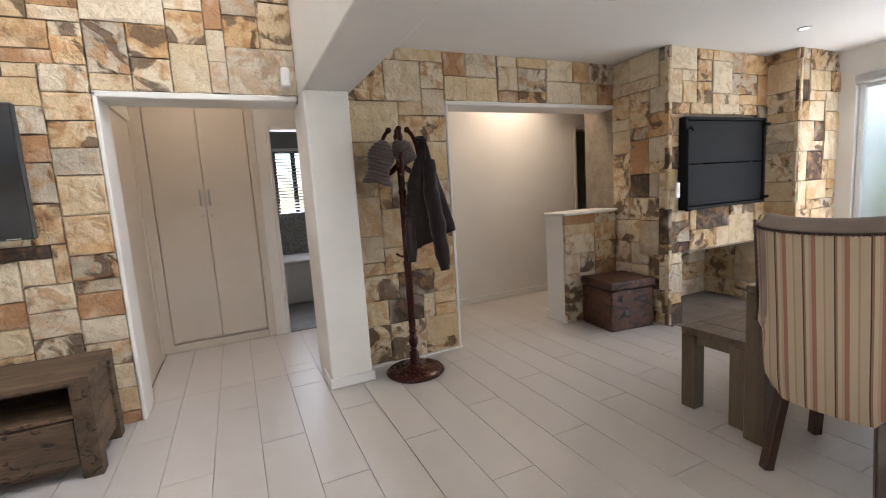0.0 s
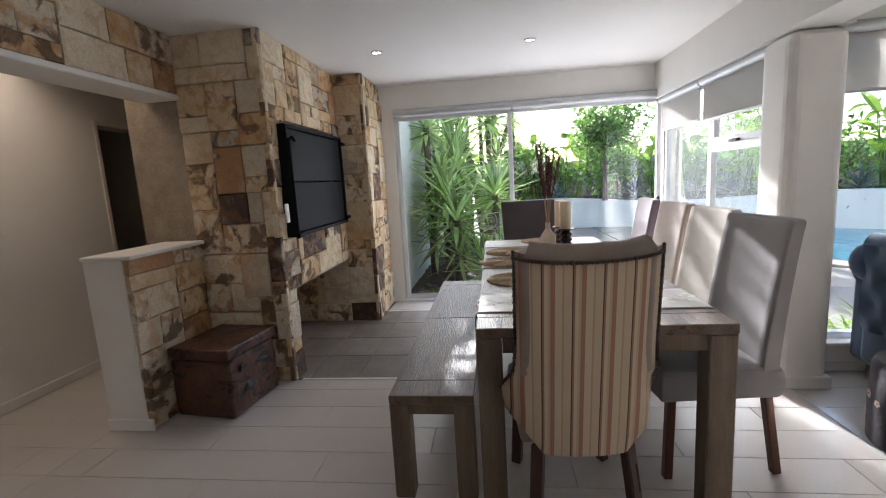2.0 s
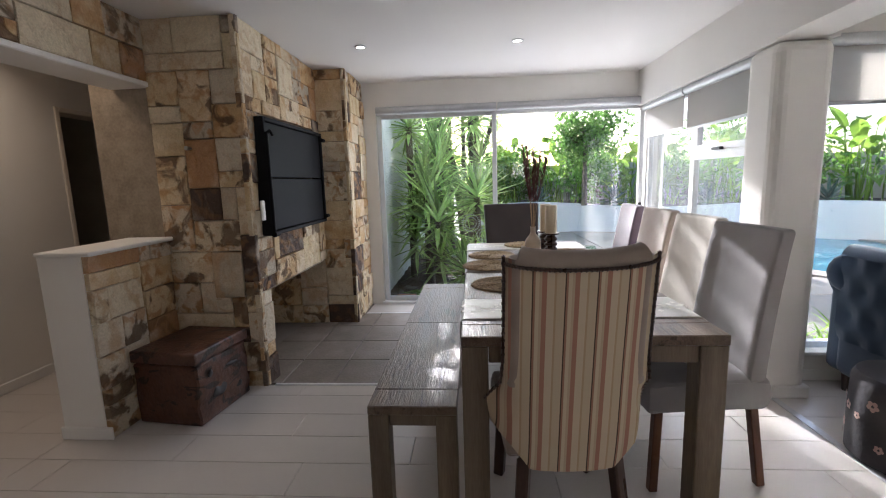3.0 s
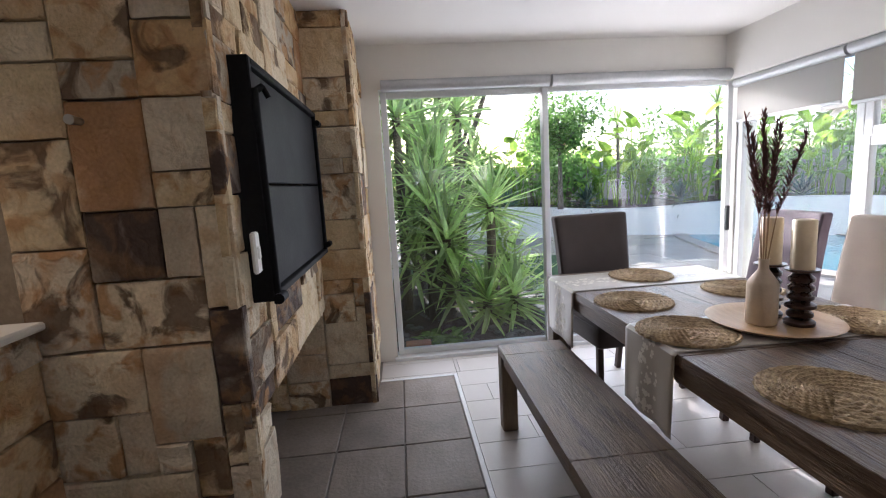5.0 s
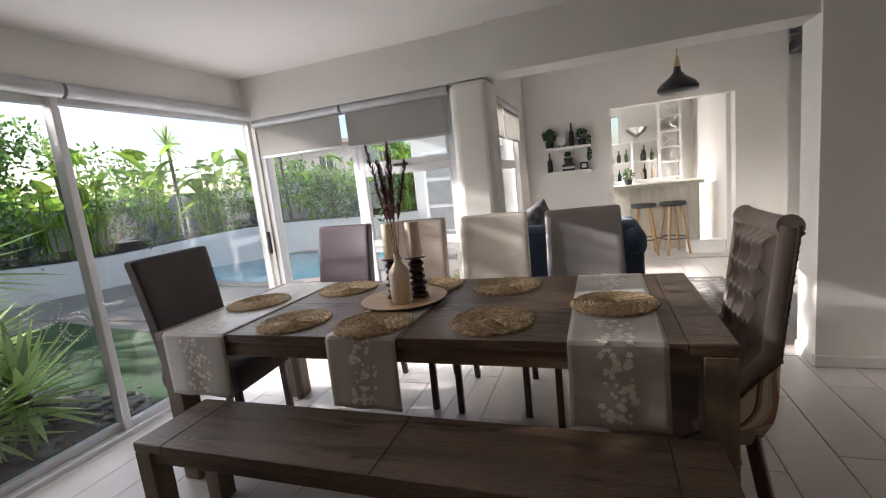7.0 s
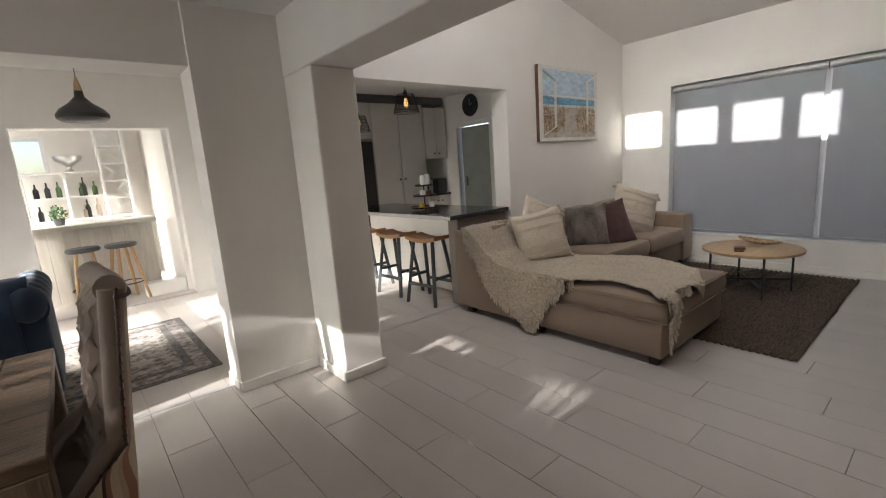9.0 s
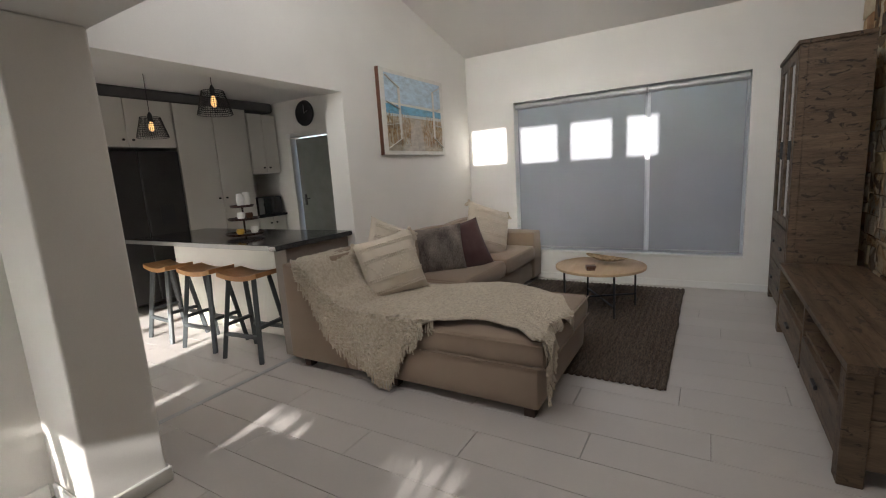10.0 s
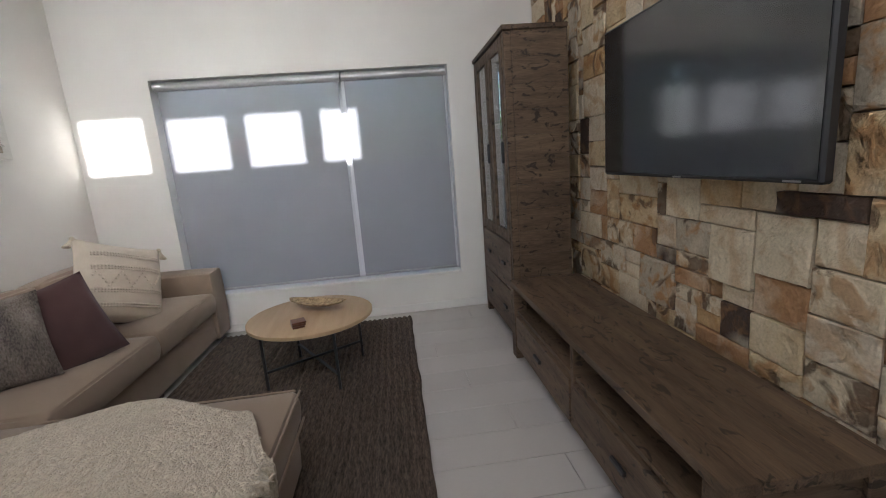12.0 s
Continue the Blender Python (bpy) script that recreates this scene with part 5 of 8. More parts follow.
def wing(u, v):
    """The sloping end panel of the chaise."""
    y = 0.135 + 0.55 * u
    top = 0.77 - 0.36 * (u ** 1.4)
    return y, 0.06 + (top - 0.06) * v
bm = bmesh.new()
box(bm, 0, 1, 0, 1, 0, 1)
bmesh.ops.subdivide_edges(bm, edges=bm.edges, cuts=8, use_grid_fill=True)
for v in bm.verts:
    y, z = wing(v.co.y, v.co.z)
    v.co = Vector((-0.42 + 0.10 * v.co.x, y, z))
es = [e for e in bm.edges if e.calc_face_angle(0) > 1.0]
bmesh.ops.bevel(bm, geom=es, offset=0.02, segments=3, affect="EDGES", profile=0.5)
part("end_panel", bm, M_SOFA, sofa, smooth=True)
for x, y in ((-0.385, 1.97), (-1.28, 1.93), (-0.385, 0.26), (-0.385, 1.05), (-3.3, 0.95), (-3.3, 0.28), (-2.3, 0.95), (-1.45, 0.95)):
    part("foot", boxed(x - 0.03, x + 0.03, y - 0.03, y + 0.03, 0, 0.055), M_DARKLEG, sofa)
for z in (0.300, 0.425):
    for p, q in (((-1.34, 2.07, z), (-0.335, 2.07, z)), ((-0.33, 0.55, z), (-0.33, 2.06, z)), ((-1.345, 1.06, z), (-1.345, 2.05, z))):
        part("piping", tube(bmesh.new(), p, q, 0.005, n=6), M_SOFA, sofa, smooth=True)

# throw
def ramp_of(x, stops):
    for (a, p), (b, q) in zip(stops, stops[1:]):
        if x <= b:
            k = max(0, (x - a) / (b - a))
            return p + (q - p) * k * k * (3 - 2 * k)
    return stops[-1][1]
def throw(u, v):
    # v runs from the back of the sofa along the chaise, u across it and over the open side
    y = 0.28 + 1.80 * v
    z = ramp_of(y, [(0.28, 0.79), (0.44, 0.80), (0.62, 0.57), (0.80, 0.475), (2.0, 0.465)])
    inner = ramp_of(y, [(0.28, -0.80), (0.8, -1.02), (1.5, -1.30), (1.9, -1.12), (2.08, -0.80)])
    hem = ramp_of(y, [(0.28, 0.16), (0.55, 0.28), (0.85, 0.34), (1.06, 0.43), (1.22, 0.16), (1.40, -0.04), (1.65, -0.15), (1.85, -0.10), (2.0, 0.0), (2.08, 0.02)])
    edge = -0.322
    x = inner + (edge + hem - inner) * u
    y += 0.03 * math.sin(5 * u + 2) * v
    if x > edge:
        over = x - edge
        x, z = edge + 0.030 + 0.020 * math.sin(14 * y) * min(1, over * 5), z - over + 0.01
        if y < 0.75:
            z = min(z, ramp_of(y, [(0.28, 0.80), (0.75, 0.50)]) - over)
        y += 0.22 * over * max(0, 1 - y)
    elif x > edge - 0.04:
        z -= 0.5 * (x - edge + 0.04)
    if y > 2.07:
        z -= (y - 2.07) * 3.0 * (1.0 + 2.2 * u ** 3)
        y = 2.09 + 0.02 * math.sin(9 * u)
    k = 0.016 * noise.noise(Vector((u * 5, v * 8, 1))) + 0.010 * abs(noise.noise(Vector((x * 26, y * 26, z * 26 + 3)))) + 0.008 * abs(noise.noise(Vector((x * 60, y * 60, z * 60 + 7))))
    return Vector((x + 0.6 * abs(k), y, z + 0.010 + abs(k)))
tw = thing("throw_blanket", "cream tufted wool throw with fringe draped over the chaise", "throw")
ob = part("cloth", sheet(bmesh.new(), throw, 90, 130), M_WOOL, tw, smooth=True)
ob.modifiers.new("thick", "SOLIDIFY").thickness = 0.010
rr = random.Random(9)
knots = []
while len(knots) < 5600:
    u, v = rr.uniform(0.01, 0.995), rr.uniform(0.0, 1.0)
    p = throw(u, v)
    if noise.noise(Vector((p.x * 4, p.y * 9, p.z * 6))) < -0.12 and rr.random() < 0.8:
        continue
    r = rr.uniform(0.0045, 0.0095)
    side = 0.012 if p.x > -0.31 else 0.0
    knots.append(Matrix.Translation(p + Vector((side, 0, 0.005))) @ Matrix.Rotation(rr.uniform(0, 3.14), 4, "Z") @ Matrix.Rotation(rr.uniform(-0.6, 0.6), 4, "X") @ Matrix.Diagonal((r * rr.uniform(1.2, 2.4), r * 0.8, r * rr.uniform(0.7, 1.2), 1)))
pebbled("tuft_pile", knots, mat("looped_cream_wool", (0.64, 0.565, 0.45), (0.52, 0.45, 0.35), 0.95, scale=60, fine=200, bump=0.4, dist=0.004, spec=0.1, sheen=0.2), tw)
bm = bmesh.new()
for k in range(190):
    v = 0.01 + 0.60 * k / 189
    p = throw(1.0, v) + Vector((0.006, 0, 0))
    d = Vector((rr.uniform(0.0, 0.012), rr.uniform(-0.012, 0.012), -rr.uniform(0.045, 0.075)))
    if p.z + d.z < 0.012:
        d.z = 0.012 - p.z
    sweep(bm, [p, p + d * 0.5 + Vector((0.004, rr.uniform(-0.006, 0.006), 0)), p + d], lambda q: 0.003 + 0.002 * q, 5)
for k in range(110):
    u = 0.30 + 0.70 * k / 109
    p = throw(u, 1.0)
    d = Vector((rr.uniform(-0.01, 0.01), rr.uniform(0.005, 0.02), -rr.uniform(0.04, 0.065)))
    sweep(bm, [p, p + d * 0.5, p + d], lambda q: 0.003 + 0.002 * q, 5)
tagged(part("fringe", bm, M_WOOL, tw, "knotted cream fringe"), kind="stuff")

# scatter cushions
M_WOVEN = mat("cream_woven_cotton", (0.60, 0.53, 0.43), (0.52, 0.45, 0.36), 0.95, scale=9, fine=260, bump=0.5, dist=0.003, spec=0.1, sheen=0.2)
M_STITCH = mat("raised_cream_stitch", (0.70, 0.63, 0.53), (0.62, 0.55, 0.45), 0.95, scale=60, fine=200, bump=0.5, spec=0.1)
def scatter(label, m, w, h, t, material, tassels=False, ridges=False):
    c = thing("scatter_cushion", label, "cushion", m, "cushions on the sofa")
    body = part("cover", pillow_bm(w, h, t), material, c, smooth=True)
    if ridges:
        bm = bmesh.new()
        def onface(x, z):
            a, b = 2 * x / w, 2 * z / h
            return Vector((x, (t / 2) * (max(0, 1 - a * a) * max(0, 1 - b * b)) ** 0.5 + 0.006 + 0.016 * noise.noise(Vector((x * 7 + w * 40, z * 7, 3))), z))
        for row in (-0.17, -0.155, -0.08, -0.065, 0.065, 0.08, 0.155, 0.17):
            for i in range(26):
                x = -0.20 + i * 0.016
                bmesh.ops.create_icosphere(bm, subdivisions=1, radius=0.008, matrix=Matrix.Translation(onface(x, row)))
        for i in range(26):
            x = -0.20 + i * 0.016
            bmesh.ops.create_icosphere(bm, subdivisions=1, radius=0.008, matrix=Matrix.Translation(onface(x, 0.045 * (2 * abs(((i / 8) % 1) * 2 - 1) - 1))))
        tagged(part("stitching", bm, M_STITCH, c, "raised zigzag stitching", smooth=True), kind="stuff")
    if tassels:
        for sx in (-1, 1):
            for sz in (-1, 1):
                bm = bmesh.new()
                b = Vector((sx * w * 0.49, 0, sz * h * 0.49))
                bmesh.ops.create_icosphere(bm, subdivisions=2, radius=0.016, matrix=Matrix.Translation(b))
                for q in range(14):
                    a = 6.283 * q / 14
                    tube(bm, b, b + Vector((0.02 * math.cos(a) + sx * 0.03, 0.02 * math.sin(a), -0.06)), 0.004, n=5)
                part("tassel", bm, M_WOOL, c, smooth=True)
    return c
scatter("cream cushion with raised zigzag stitching and tassels", pose(-0.80, 0.76, 0.69, 16, 10, -36), 0.46, 0.46, 0.24, M_WOVEN, True, True)
scatter("plain cream cushion behind the tasselled one", pose(-1.02, 0.60, 0.75, 14, -24, -22), 0.46, 0.46, 0.18, M_WOVEN, False, True)
scatter("grey brown fur cushion on the sofa", pose(-1.64, 0.68, 0.66, 16, 6, -62), 0.44, 0.42, 0.15, M_FUR)
scatter("dark brown velvet cushion on the sofa", pose(-1.84, 0.82, 0.65, 20, 12, -38), 0.46, 0.46, 0.15, M_BROWN)
scatter("cream cushion with raised stitching and tassels on the sofa", pose(-2.55, 0.74, 0.71, 18, -20, -32), 0.54, 0.54, 0.24, M_WOVEN, True, True)

# rug, coffee table
def rug_top(u, v):
    return Vector((-3.28 + 2.34 * u + 0.012 * noise.noise(Vector((v * 9, 0, 0))), 1.02 + 1.58 * v + 0.012 * noise.noise(Vector((u * 9, 5, 0))), 0.013 + 0.005 * math.sin(230 * v) + 0.002 * noise.noise(Vector((u * 90, v * 60, 0)))))
rg = solid("jute_rug", sheet(bmesh.new(), rug_top, 70, 300), M_RUGD, "dark brown woven jute rug under the coffee table", "rug", smooth=True)
rg.modifiers.new("thick", "SOLIDIFY").thickness = 0.009
ct = thing("coffee_table", "round pale oak coffee table on crossed black steel legs", "coffee table", pose(-2.38, 1.94, 0.014))
part("tabletop", lathe(bmesh.new(), [(0.0, 0.385), (0.39, 0.385), (0.395, 0.388), (0.395, 0.408), (0.39, 0.411), (0.0, 0.411)], 56), M_OAK, ct, smooth=True)
for k in range(4):
    a = math.pi / 2 * k + 0.55
    c, s = math.cos(a), math.sin(a)
    part("leg", bar(bmesh.new(), (0.33 * c, 0.33 * s, 0), (0.33 * c, 0.33 * s, 0.385), 0.016), M_BLACK, ct)
for k in range(2):
    a = math.pi / 2 * k + 0.55
    c, s = 0.33 * math.cos(a), 0.33 * math.sin(a)
    part("cross_bar", bar(bmesh.new(), (-c, -s, 0.10 + 0.014 * k), (c, s, 0.10 + 0.014 * k), 0.014), M_BLACK, ct)
def leaf_bowl(u, v):
    x, y = (2 * u - 1), (2 * v - 1) * (1 - (2 * u - 1) ** 2) ** 0.6
    return Vector((0.22 * x, 0.075 * y, 0.018 + 0.05 * x * x + 0.035 * y * y))
lb = solid("leaf_bowl", sheet(bmesh.new(), leaf_bowl, 30, 14), M_SEAGRASS, "long woven leaf shaped bowl on the coffee table", "bowl", smooth=True)
lb.modifiers.new("thick", "SOLIDIFY").thickness = 0.005
lb.matrix_world = pose(-2.45, 1.98, 0.428, 0, 0, 65)
co = thing("coaster_stack", "small stack of dark wooden coasters", "coasters", pose(-2.16, 1.90, 0.426, 0, 0, 20))
for i in range(3):
    part("coaster", boxed(-0.05 + 0.008 * i, 0.05, -0.035, 0.035 + 0.006 * i, 0.013 * i, 0.013 * i + 0.011, bevel=0.002), M_REDLEG, co)

# picture: open window over a beach path
M_PAINTS = {k: mat("paint_" + k, c, tuple(min(1, x * f) for x in c), 0.6, scale=14, fine=70, bump=0.2, stretch=(1, 1, 2.5)) for k, c, f in (("sky", (0.34, 0.43, 0.50), 1.7), ("sea", (0.10, 0.24, 0.36), 1.9), ("sand", (0.58, 0.50, 0.38), 0.5), ("dune", (0.38, 0.20, 0.05), 0.4), ("path", (0.58, 0.53, 0.46), 0.6), ("white", (0.74, 0.72, 0.67), 0.85), ("foam", (0.62, 0.66, 0.66), 0.85))}
pic = thing("canvas_painting", "canvas painting of an open white window over a beach path", "painting")
PX0, PX1, PZ0, PZ1, PY = -2.74, -1.605, 1.545, 2.335, SOUTH - 0.02
part("canvas", boxed(PX0, PX1, PY, PY + 0.04, PZ0, PZ1, bevel=0.004), M_PAINTS["white"], pic)
part("canvas_edge", boxed(PX1, PX1 + 0.004, PY, PY + 0.039, PZ0, PZ1), M_REDLEG, pic, "brown painted canvas edge")
def patch(name, pts, key, lift):
    bm = bmesh.new()
    bm.faces.new([bm.verts.new((PX1 - (PX1 - PX0) * u, PY + 0.0405 + lift, PZ0 + (PZ1 - PZ0) * v)) for u, v in pts])
    part(name, bm, M_PAINTS[key], pic)
patch("sky", [(0.06, 0.62), (0.94, 0.62), (0.94, 0.95), (0.06, 0.95)], "sky", 0.0004)
patch("sea", [(0.06, 0.48), (0.94, 0.48), (0.94, 0.58), (0.06, 0.60)], "sea", 0.0008)
patch("foam", [(0.06, 0.45), (0.94, 0.45), (0.94, 0.50), (0.06, 0.49)], "foam", 0.0012)
patch("sand", [(0.06, 0.05), (0.94, 0.05), (0.94, 0.46), (0.06, 0.46)], "sand", 0.0014)
patch("path", [(0.25, 0.05), (0.62, 0.05), (0.56, 0.44), (0.50, 0.44)], "path", 0.0018)
rr = random.Random(3)
bm = bmesh.new()
for k in range(260):
    u = rr.choice((rr.uniform(0.06, 0.40), rr.uniform(0.60, 0.94)))
    v, hh = rr.uniform(0.10, 0.44), rr.uniform(0.05, 0.13)
    x, z = PX1 - (PX1 - PX0) * u, PZ0 + (PZ1 - PZ0) * v
    bm.faces.new([bm.verts.new((x + dx, PY + 0.0428 + 0.00002 * k, z + dz)) for dx, dz in ((-0.004, 0), (0.004, 0), (rr.uniform(-0.02, 0.02), hh))])
tagged(part("grass_strokes", bm, M_PAINTS["dune"], pic), kind="stuff")
for (u0, v0, u1, v1) in ((0.06, 0.92, 0.25, 0.80), (0.25, 0.80, 0.25, 0.20), (0.25, 0.20, 0.06, 0.08), (0.06, 0.62, 0.25, 0.55), (0.06, 0.35, 0.25, 0.38), (0.94, 0.92, 0.80, 0.84), (0.80, 0.84, 0.80, 0.22), (0.80, 0.22, 0.94, 0.10), (0.94, 0.64, 0.80, 0.58), (0.94, 0.38, 0.80, 0.40)):
    part("painted_bar", bar(bmesh.new(), (PX1 - (PX1 - PX0) * u0, PY + 0.0455, PZ0 + (PZ1 - PZ0) * v0), (PX1 - (PX1 - PX0) * u1, PY + 0.0455, PZ0 + (PZ1 - PZ0) * v1), 0.036, 0.003), M_PAINTS["white"], pic)

# ---- kitchen ----
M_CABW = mat("white_cabinet_paint", (0.68, 0.65, 0.60), (0.64, 0.61, 0.56), 0.4, scale=2, bump=0.02)
M_FRIDGE = mat("dark_fridge_steel", (0.045, 0.042, 0.042), (0.06, 0.056, 0.055), 0.35, metal=0.5, scale=3, bump=0.02)
M_BULK = mat("grey_bulkhead_paint", (0.16, 0.15, 0.15), rough=0.6)
def cupboard(label, x0, x1, z0, z1, doors, y=KS, depth=0.58, knob=None):
    c = thing("kitchen_cupboard", label, "cupboard", group="kitchen cupboards")
    part("carcass", boxed(x0, x1, y - depth, y - 0.02, z0, z1), M_CABW, c)
    w = (x1 - x0) / doors
    for i in range(doors):
        a, b = x0 + w * i, x0 + w * (i + 1)
        d = part("door", boxed(a + 0.003, b - 0.003, y - 0.02, y, z0 + 0.003, z1 - 0.003, bevel=0.004), M_CABW, c)
        kx = (b - 0.05) if i % 2 == 0 else (a + 0.05)
        kz = knob if knob else z0 + 0.08
        part("knob", tube(bmesh.new(), (kx, y, kz), (kx, y + 0.02, kz), 0.012), M_BLACK, d, smooth=True)
    return c
cupboard("tall white kitchen cupboard with two plain doors", -2.34, -1.35, 0.08, 2.37, 2, knob=1.2)
cupboard("white wall cupboard above the fridge", -1.34, -0.30, 1.84, 2.37, 2)
cupboard("white wall cupboard beside the tall one", -2.83, -2.36, 1.50, 2.33, 2)
cupboard("white base cupboard under the microwave", -2.83, -2.36, 0.08, 0.87, 2, knob=0.78)
fg = thing("fridge", "dark steel double door fridge between cupboards", "fridge")
part("body", boxed(-1.33, -0.42, KS - 0.55, KS - 0.03, 0.05, 1.80, bevel=0.01), M_FRIDGE, fg)
for a, b in ((-1.33, -0.88), (-0.875, -0.42)):
    d = part("door", boxed(a, b, KS - 0.03, KS + 0.02, 0.08, 1.80, bevel=0.008), M_FRIDGE, fg)
part("dispenser", boxed(-1.18, -1.02, KS + 0.02, KS + 0.024, 0.95, 1.18), M_BLACK, fg)
setting("bulkhead_kitchen", boxed(-2.84, 0.7, KS - 0.5, KS - 0.03, 2.37, 2.50, bevel=0.02), M_BULK, "dark grey bulkhead above the kitchen cupboards", "bulkhead")
solid("worktop", boxed(-2.84, -2.355, KS - 0.58, KS + 0.03, 0.87, 0.905, bevel=0.005), M_GRANITE, "polished black granite worktop", "worktop")
mw = thing("microwave", "black microwave oven on the worktop", "microwave")
part("body", boxed(-2.80, -2.40, KS - 0.35, KS - 0.04, 0.905, 1.16, bevel=0.008), M_BLACK, mw)
part("door", boxed(-2.80, -2.49, KS - 0.04, KS - 0.025, 0.915, 1.15, bevel=0.004), M_SCREEN, mw)
part("panel", boxed(-2.485, -2.40, KS - 0.04, KS - 0.03, 0.915, 1.15), M_STEEL, mw)
# west wall of the kitchen with its door and clock
w = bmesh.new()
box(w, -3.05, -2.85, KS - 0.7, -2.52, 0, 2.6); box(w, -3.05, -2.85, -2.52, -1.72, 2.0, 2.6); box(w, -3.05, -2.85, -1.72, -0.08, 0, 2.6)
setting("wall_kitchen_west", w, M_WALL, "white painted kitchen wall with a doorway", "wall")
dk = thing("door_kitchen", "grey green inner door with a dark lever handle", "door", kind="structure")
M_DOORG = mat("grey_green_door_paint", (0.24, 0.25, 0.23), (0.20, 0.21, 0.19), 0.5)
part("leaf", boxed(-2.98, -2.94, -2.48, -1.76, 0, 1.97, bevel=0.004), M_DOORG, dk)
part("handle", box(boxed(-2.94, -2.925, -2.41, -2.37, 1.0, 1.16, bevel=0.004), -2.925, -2.90, -2.40, -2.29, 1.09, 1.105, 0.004), M_BLACK, dk)
for ya, yb in ((-2.56, -2.49), (-1.75, -1.68)):
    part("jamb", boxed(-2.90, -2.84, ya, yb, 0, 2.04, bevel=0.005), M_TRIM, dk)
part("head", boxed(-2.90, -2.84, -2.49, -1.75, 1.98, 2.04, bevel=0.005), M_TRIM, dk)
ck = thing("wall_clock", "round black wall clock above the kitchen doorway", "clock")
bm = lathe(bmesh.new(), [(0.0, 0.0), (0.17, 0.0), (0.175, 0.015), (0.165, 0.03), (0.15, 0.02), (0.0, 0.02)], 36)
bmesh.ops.rotate(bm, verts=bm.verts, matrix=Matrix.Rotation(radians(90), 3, "Y"))
bmesh.ops.translate(bm, verts=bm.verts, vec=(-2.849, -2.13, 2.29))
part("face", bm, M_BLACK, ck, smooth=True)
bm = bar(bmesh.new(), (-2.826, -2.13, 2.29), (-2.826, -2.13, 2.40), 0.006); bar(bm, (-2.826, -2.13, 2.29), (-2.826, -2.06, 2.32), 0.006)
part("clock_hands", bm, M_STEEL, ck)
sh = thing("spice_shelf", "small white wall shelf with jars beside the opening", "shelf")
for z in (1.98, 1.72):
    part("board", boxed(-2.2, -1.75, -0.24, -0.081, z, z + 0.02), M_TRIM, sh)
for i, x in enumerate((-2.12, -2.0, -1.86)):
    solid("spice_jar", lathe(bmesh.new(), [(0, 0), (0.028, 0), (0.028, 0.07), (0.02, 0.08), (0.02, 0.09), (0, 0.09)], 14, (x, -0.16, 1.74)), M_CERAMIC, "small pale spice jar on the wall shelf", "jar", "spice jars", smooth=True)
# peninsula
pn = thing("kitchen_peninsula", "kitchen peninsula with pale panels under a black granite top", "kitchen counter")
part("body", boxed(-1.12, -0.72, -2.0, -0.02, 0, 0.86), M_CABW, pn)
part("end_panel", boxed(-1.12, -0.44, -0.08, 0.06, 0, 0.86, bevel=0.004), M_GREYP, pn, "taupe end panel")
part("top", boxed(-1.13, -0.31, -2.05, 0.11, 0.86, 0.90, bevel=0.006), M_GRANITE, pn, "polished black granite top")
part("edge_strip", boxed(-0.312, -0.306, -2.05, 0.11, 0.863, 0.897), M_STEEL, pn, "pale polished edge")
# bar stools
def saddle_stool(m):
    s = thing("bar_stool", "saddle seat bar stool with honey wood seat and dark grey legs", "bar stool", m, "stools at the peninsula")
    bm = bmesh.new()
    box(bm, -1, 1, -1, 1, -1, 1)
    bmesh.ops.subdivide_edges(bm, edges=bm.edges, cuts=7, use_grid_fill=True)
    for v in bm.verts:
        v.co = Vector((v.co.x * 0.12, v.co.y * 0.21, 0.645 + v.co.z * 0.018 + 0.030 * v.co.y ** 2))
    part("seat", bm, M_SEATW, s, smooth=True)
    for sx in (-1, 1):
        for sy in (-1, 1):
            part("leg", bar(bmesh.new(), (sx * 0.16, sy * 0.20, 0), (sx * 0.075, sy * 0.135, 0.64), 0.034, bevel=0.004), M_DGREY, s)
    for sx in (-1, 1):
        part("rung", bar(bmesh.new(), (sx * 0.135, -0.178, 0.20), (sx * 0.135, 0.178, 0.20), 0.026), M_DGREY, s)
    for sy in (-1, 1):
        part("rung", bar(bmesh.new(), (-0.125, sy * 0.172, 0.27), (0.125, sy * 0.172, 0.27), 0.026), M_DGREY, s)
    return s
st = saddle_stool(pose(-0.36, -0.31, 0, 0, 0, 6))
for y, a in ((-0.88, 4), (-1.46, -3)):
    copy_thing(st, pose(-0.36, y, 0, 0, 0, a))
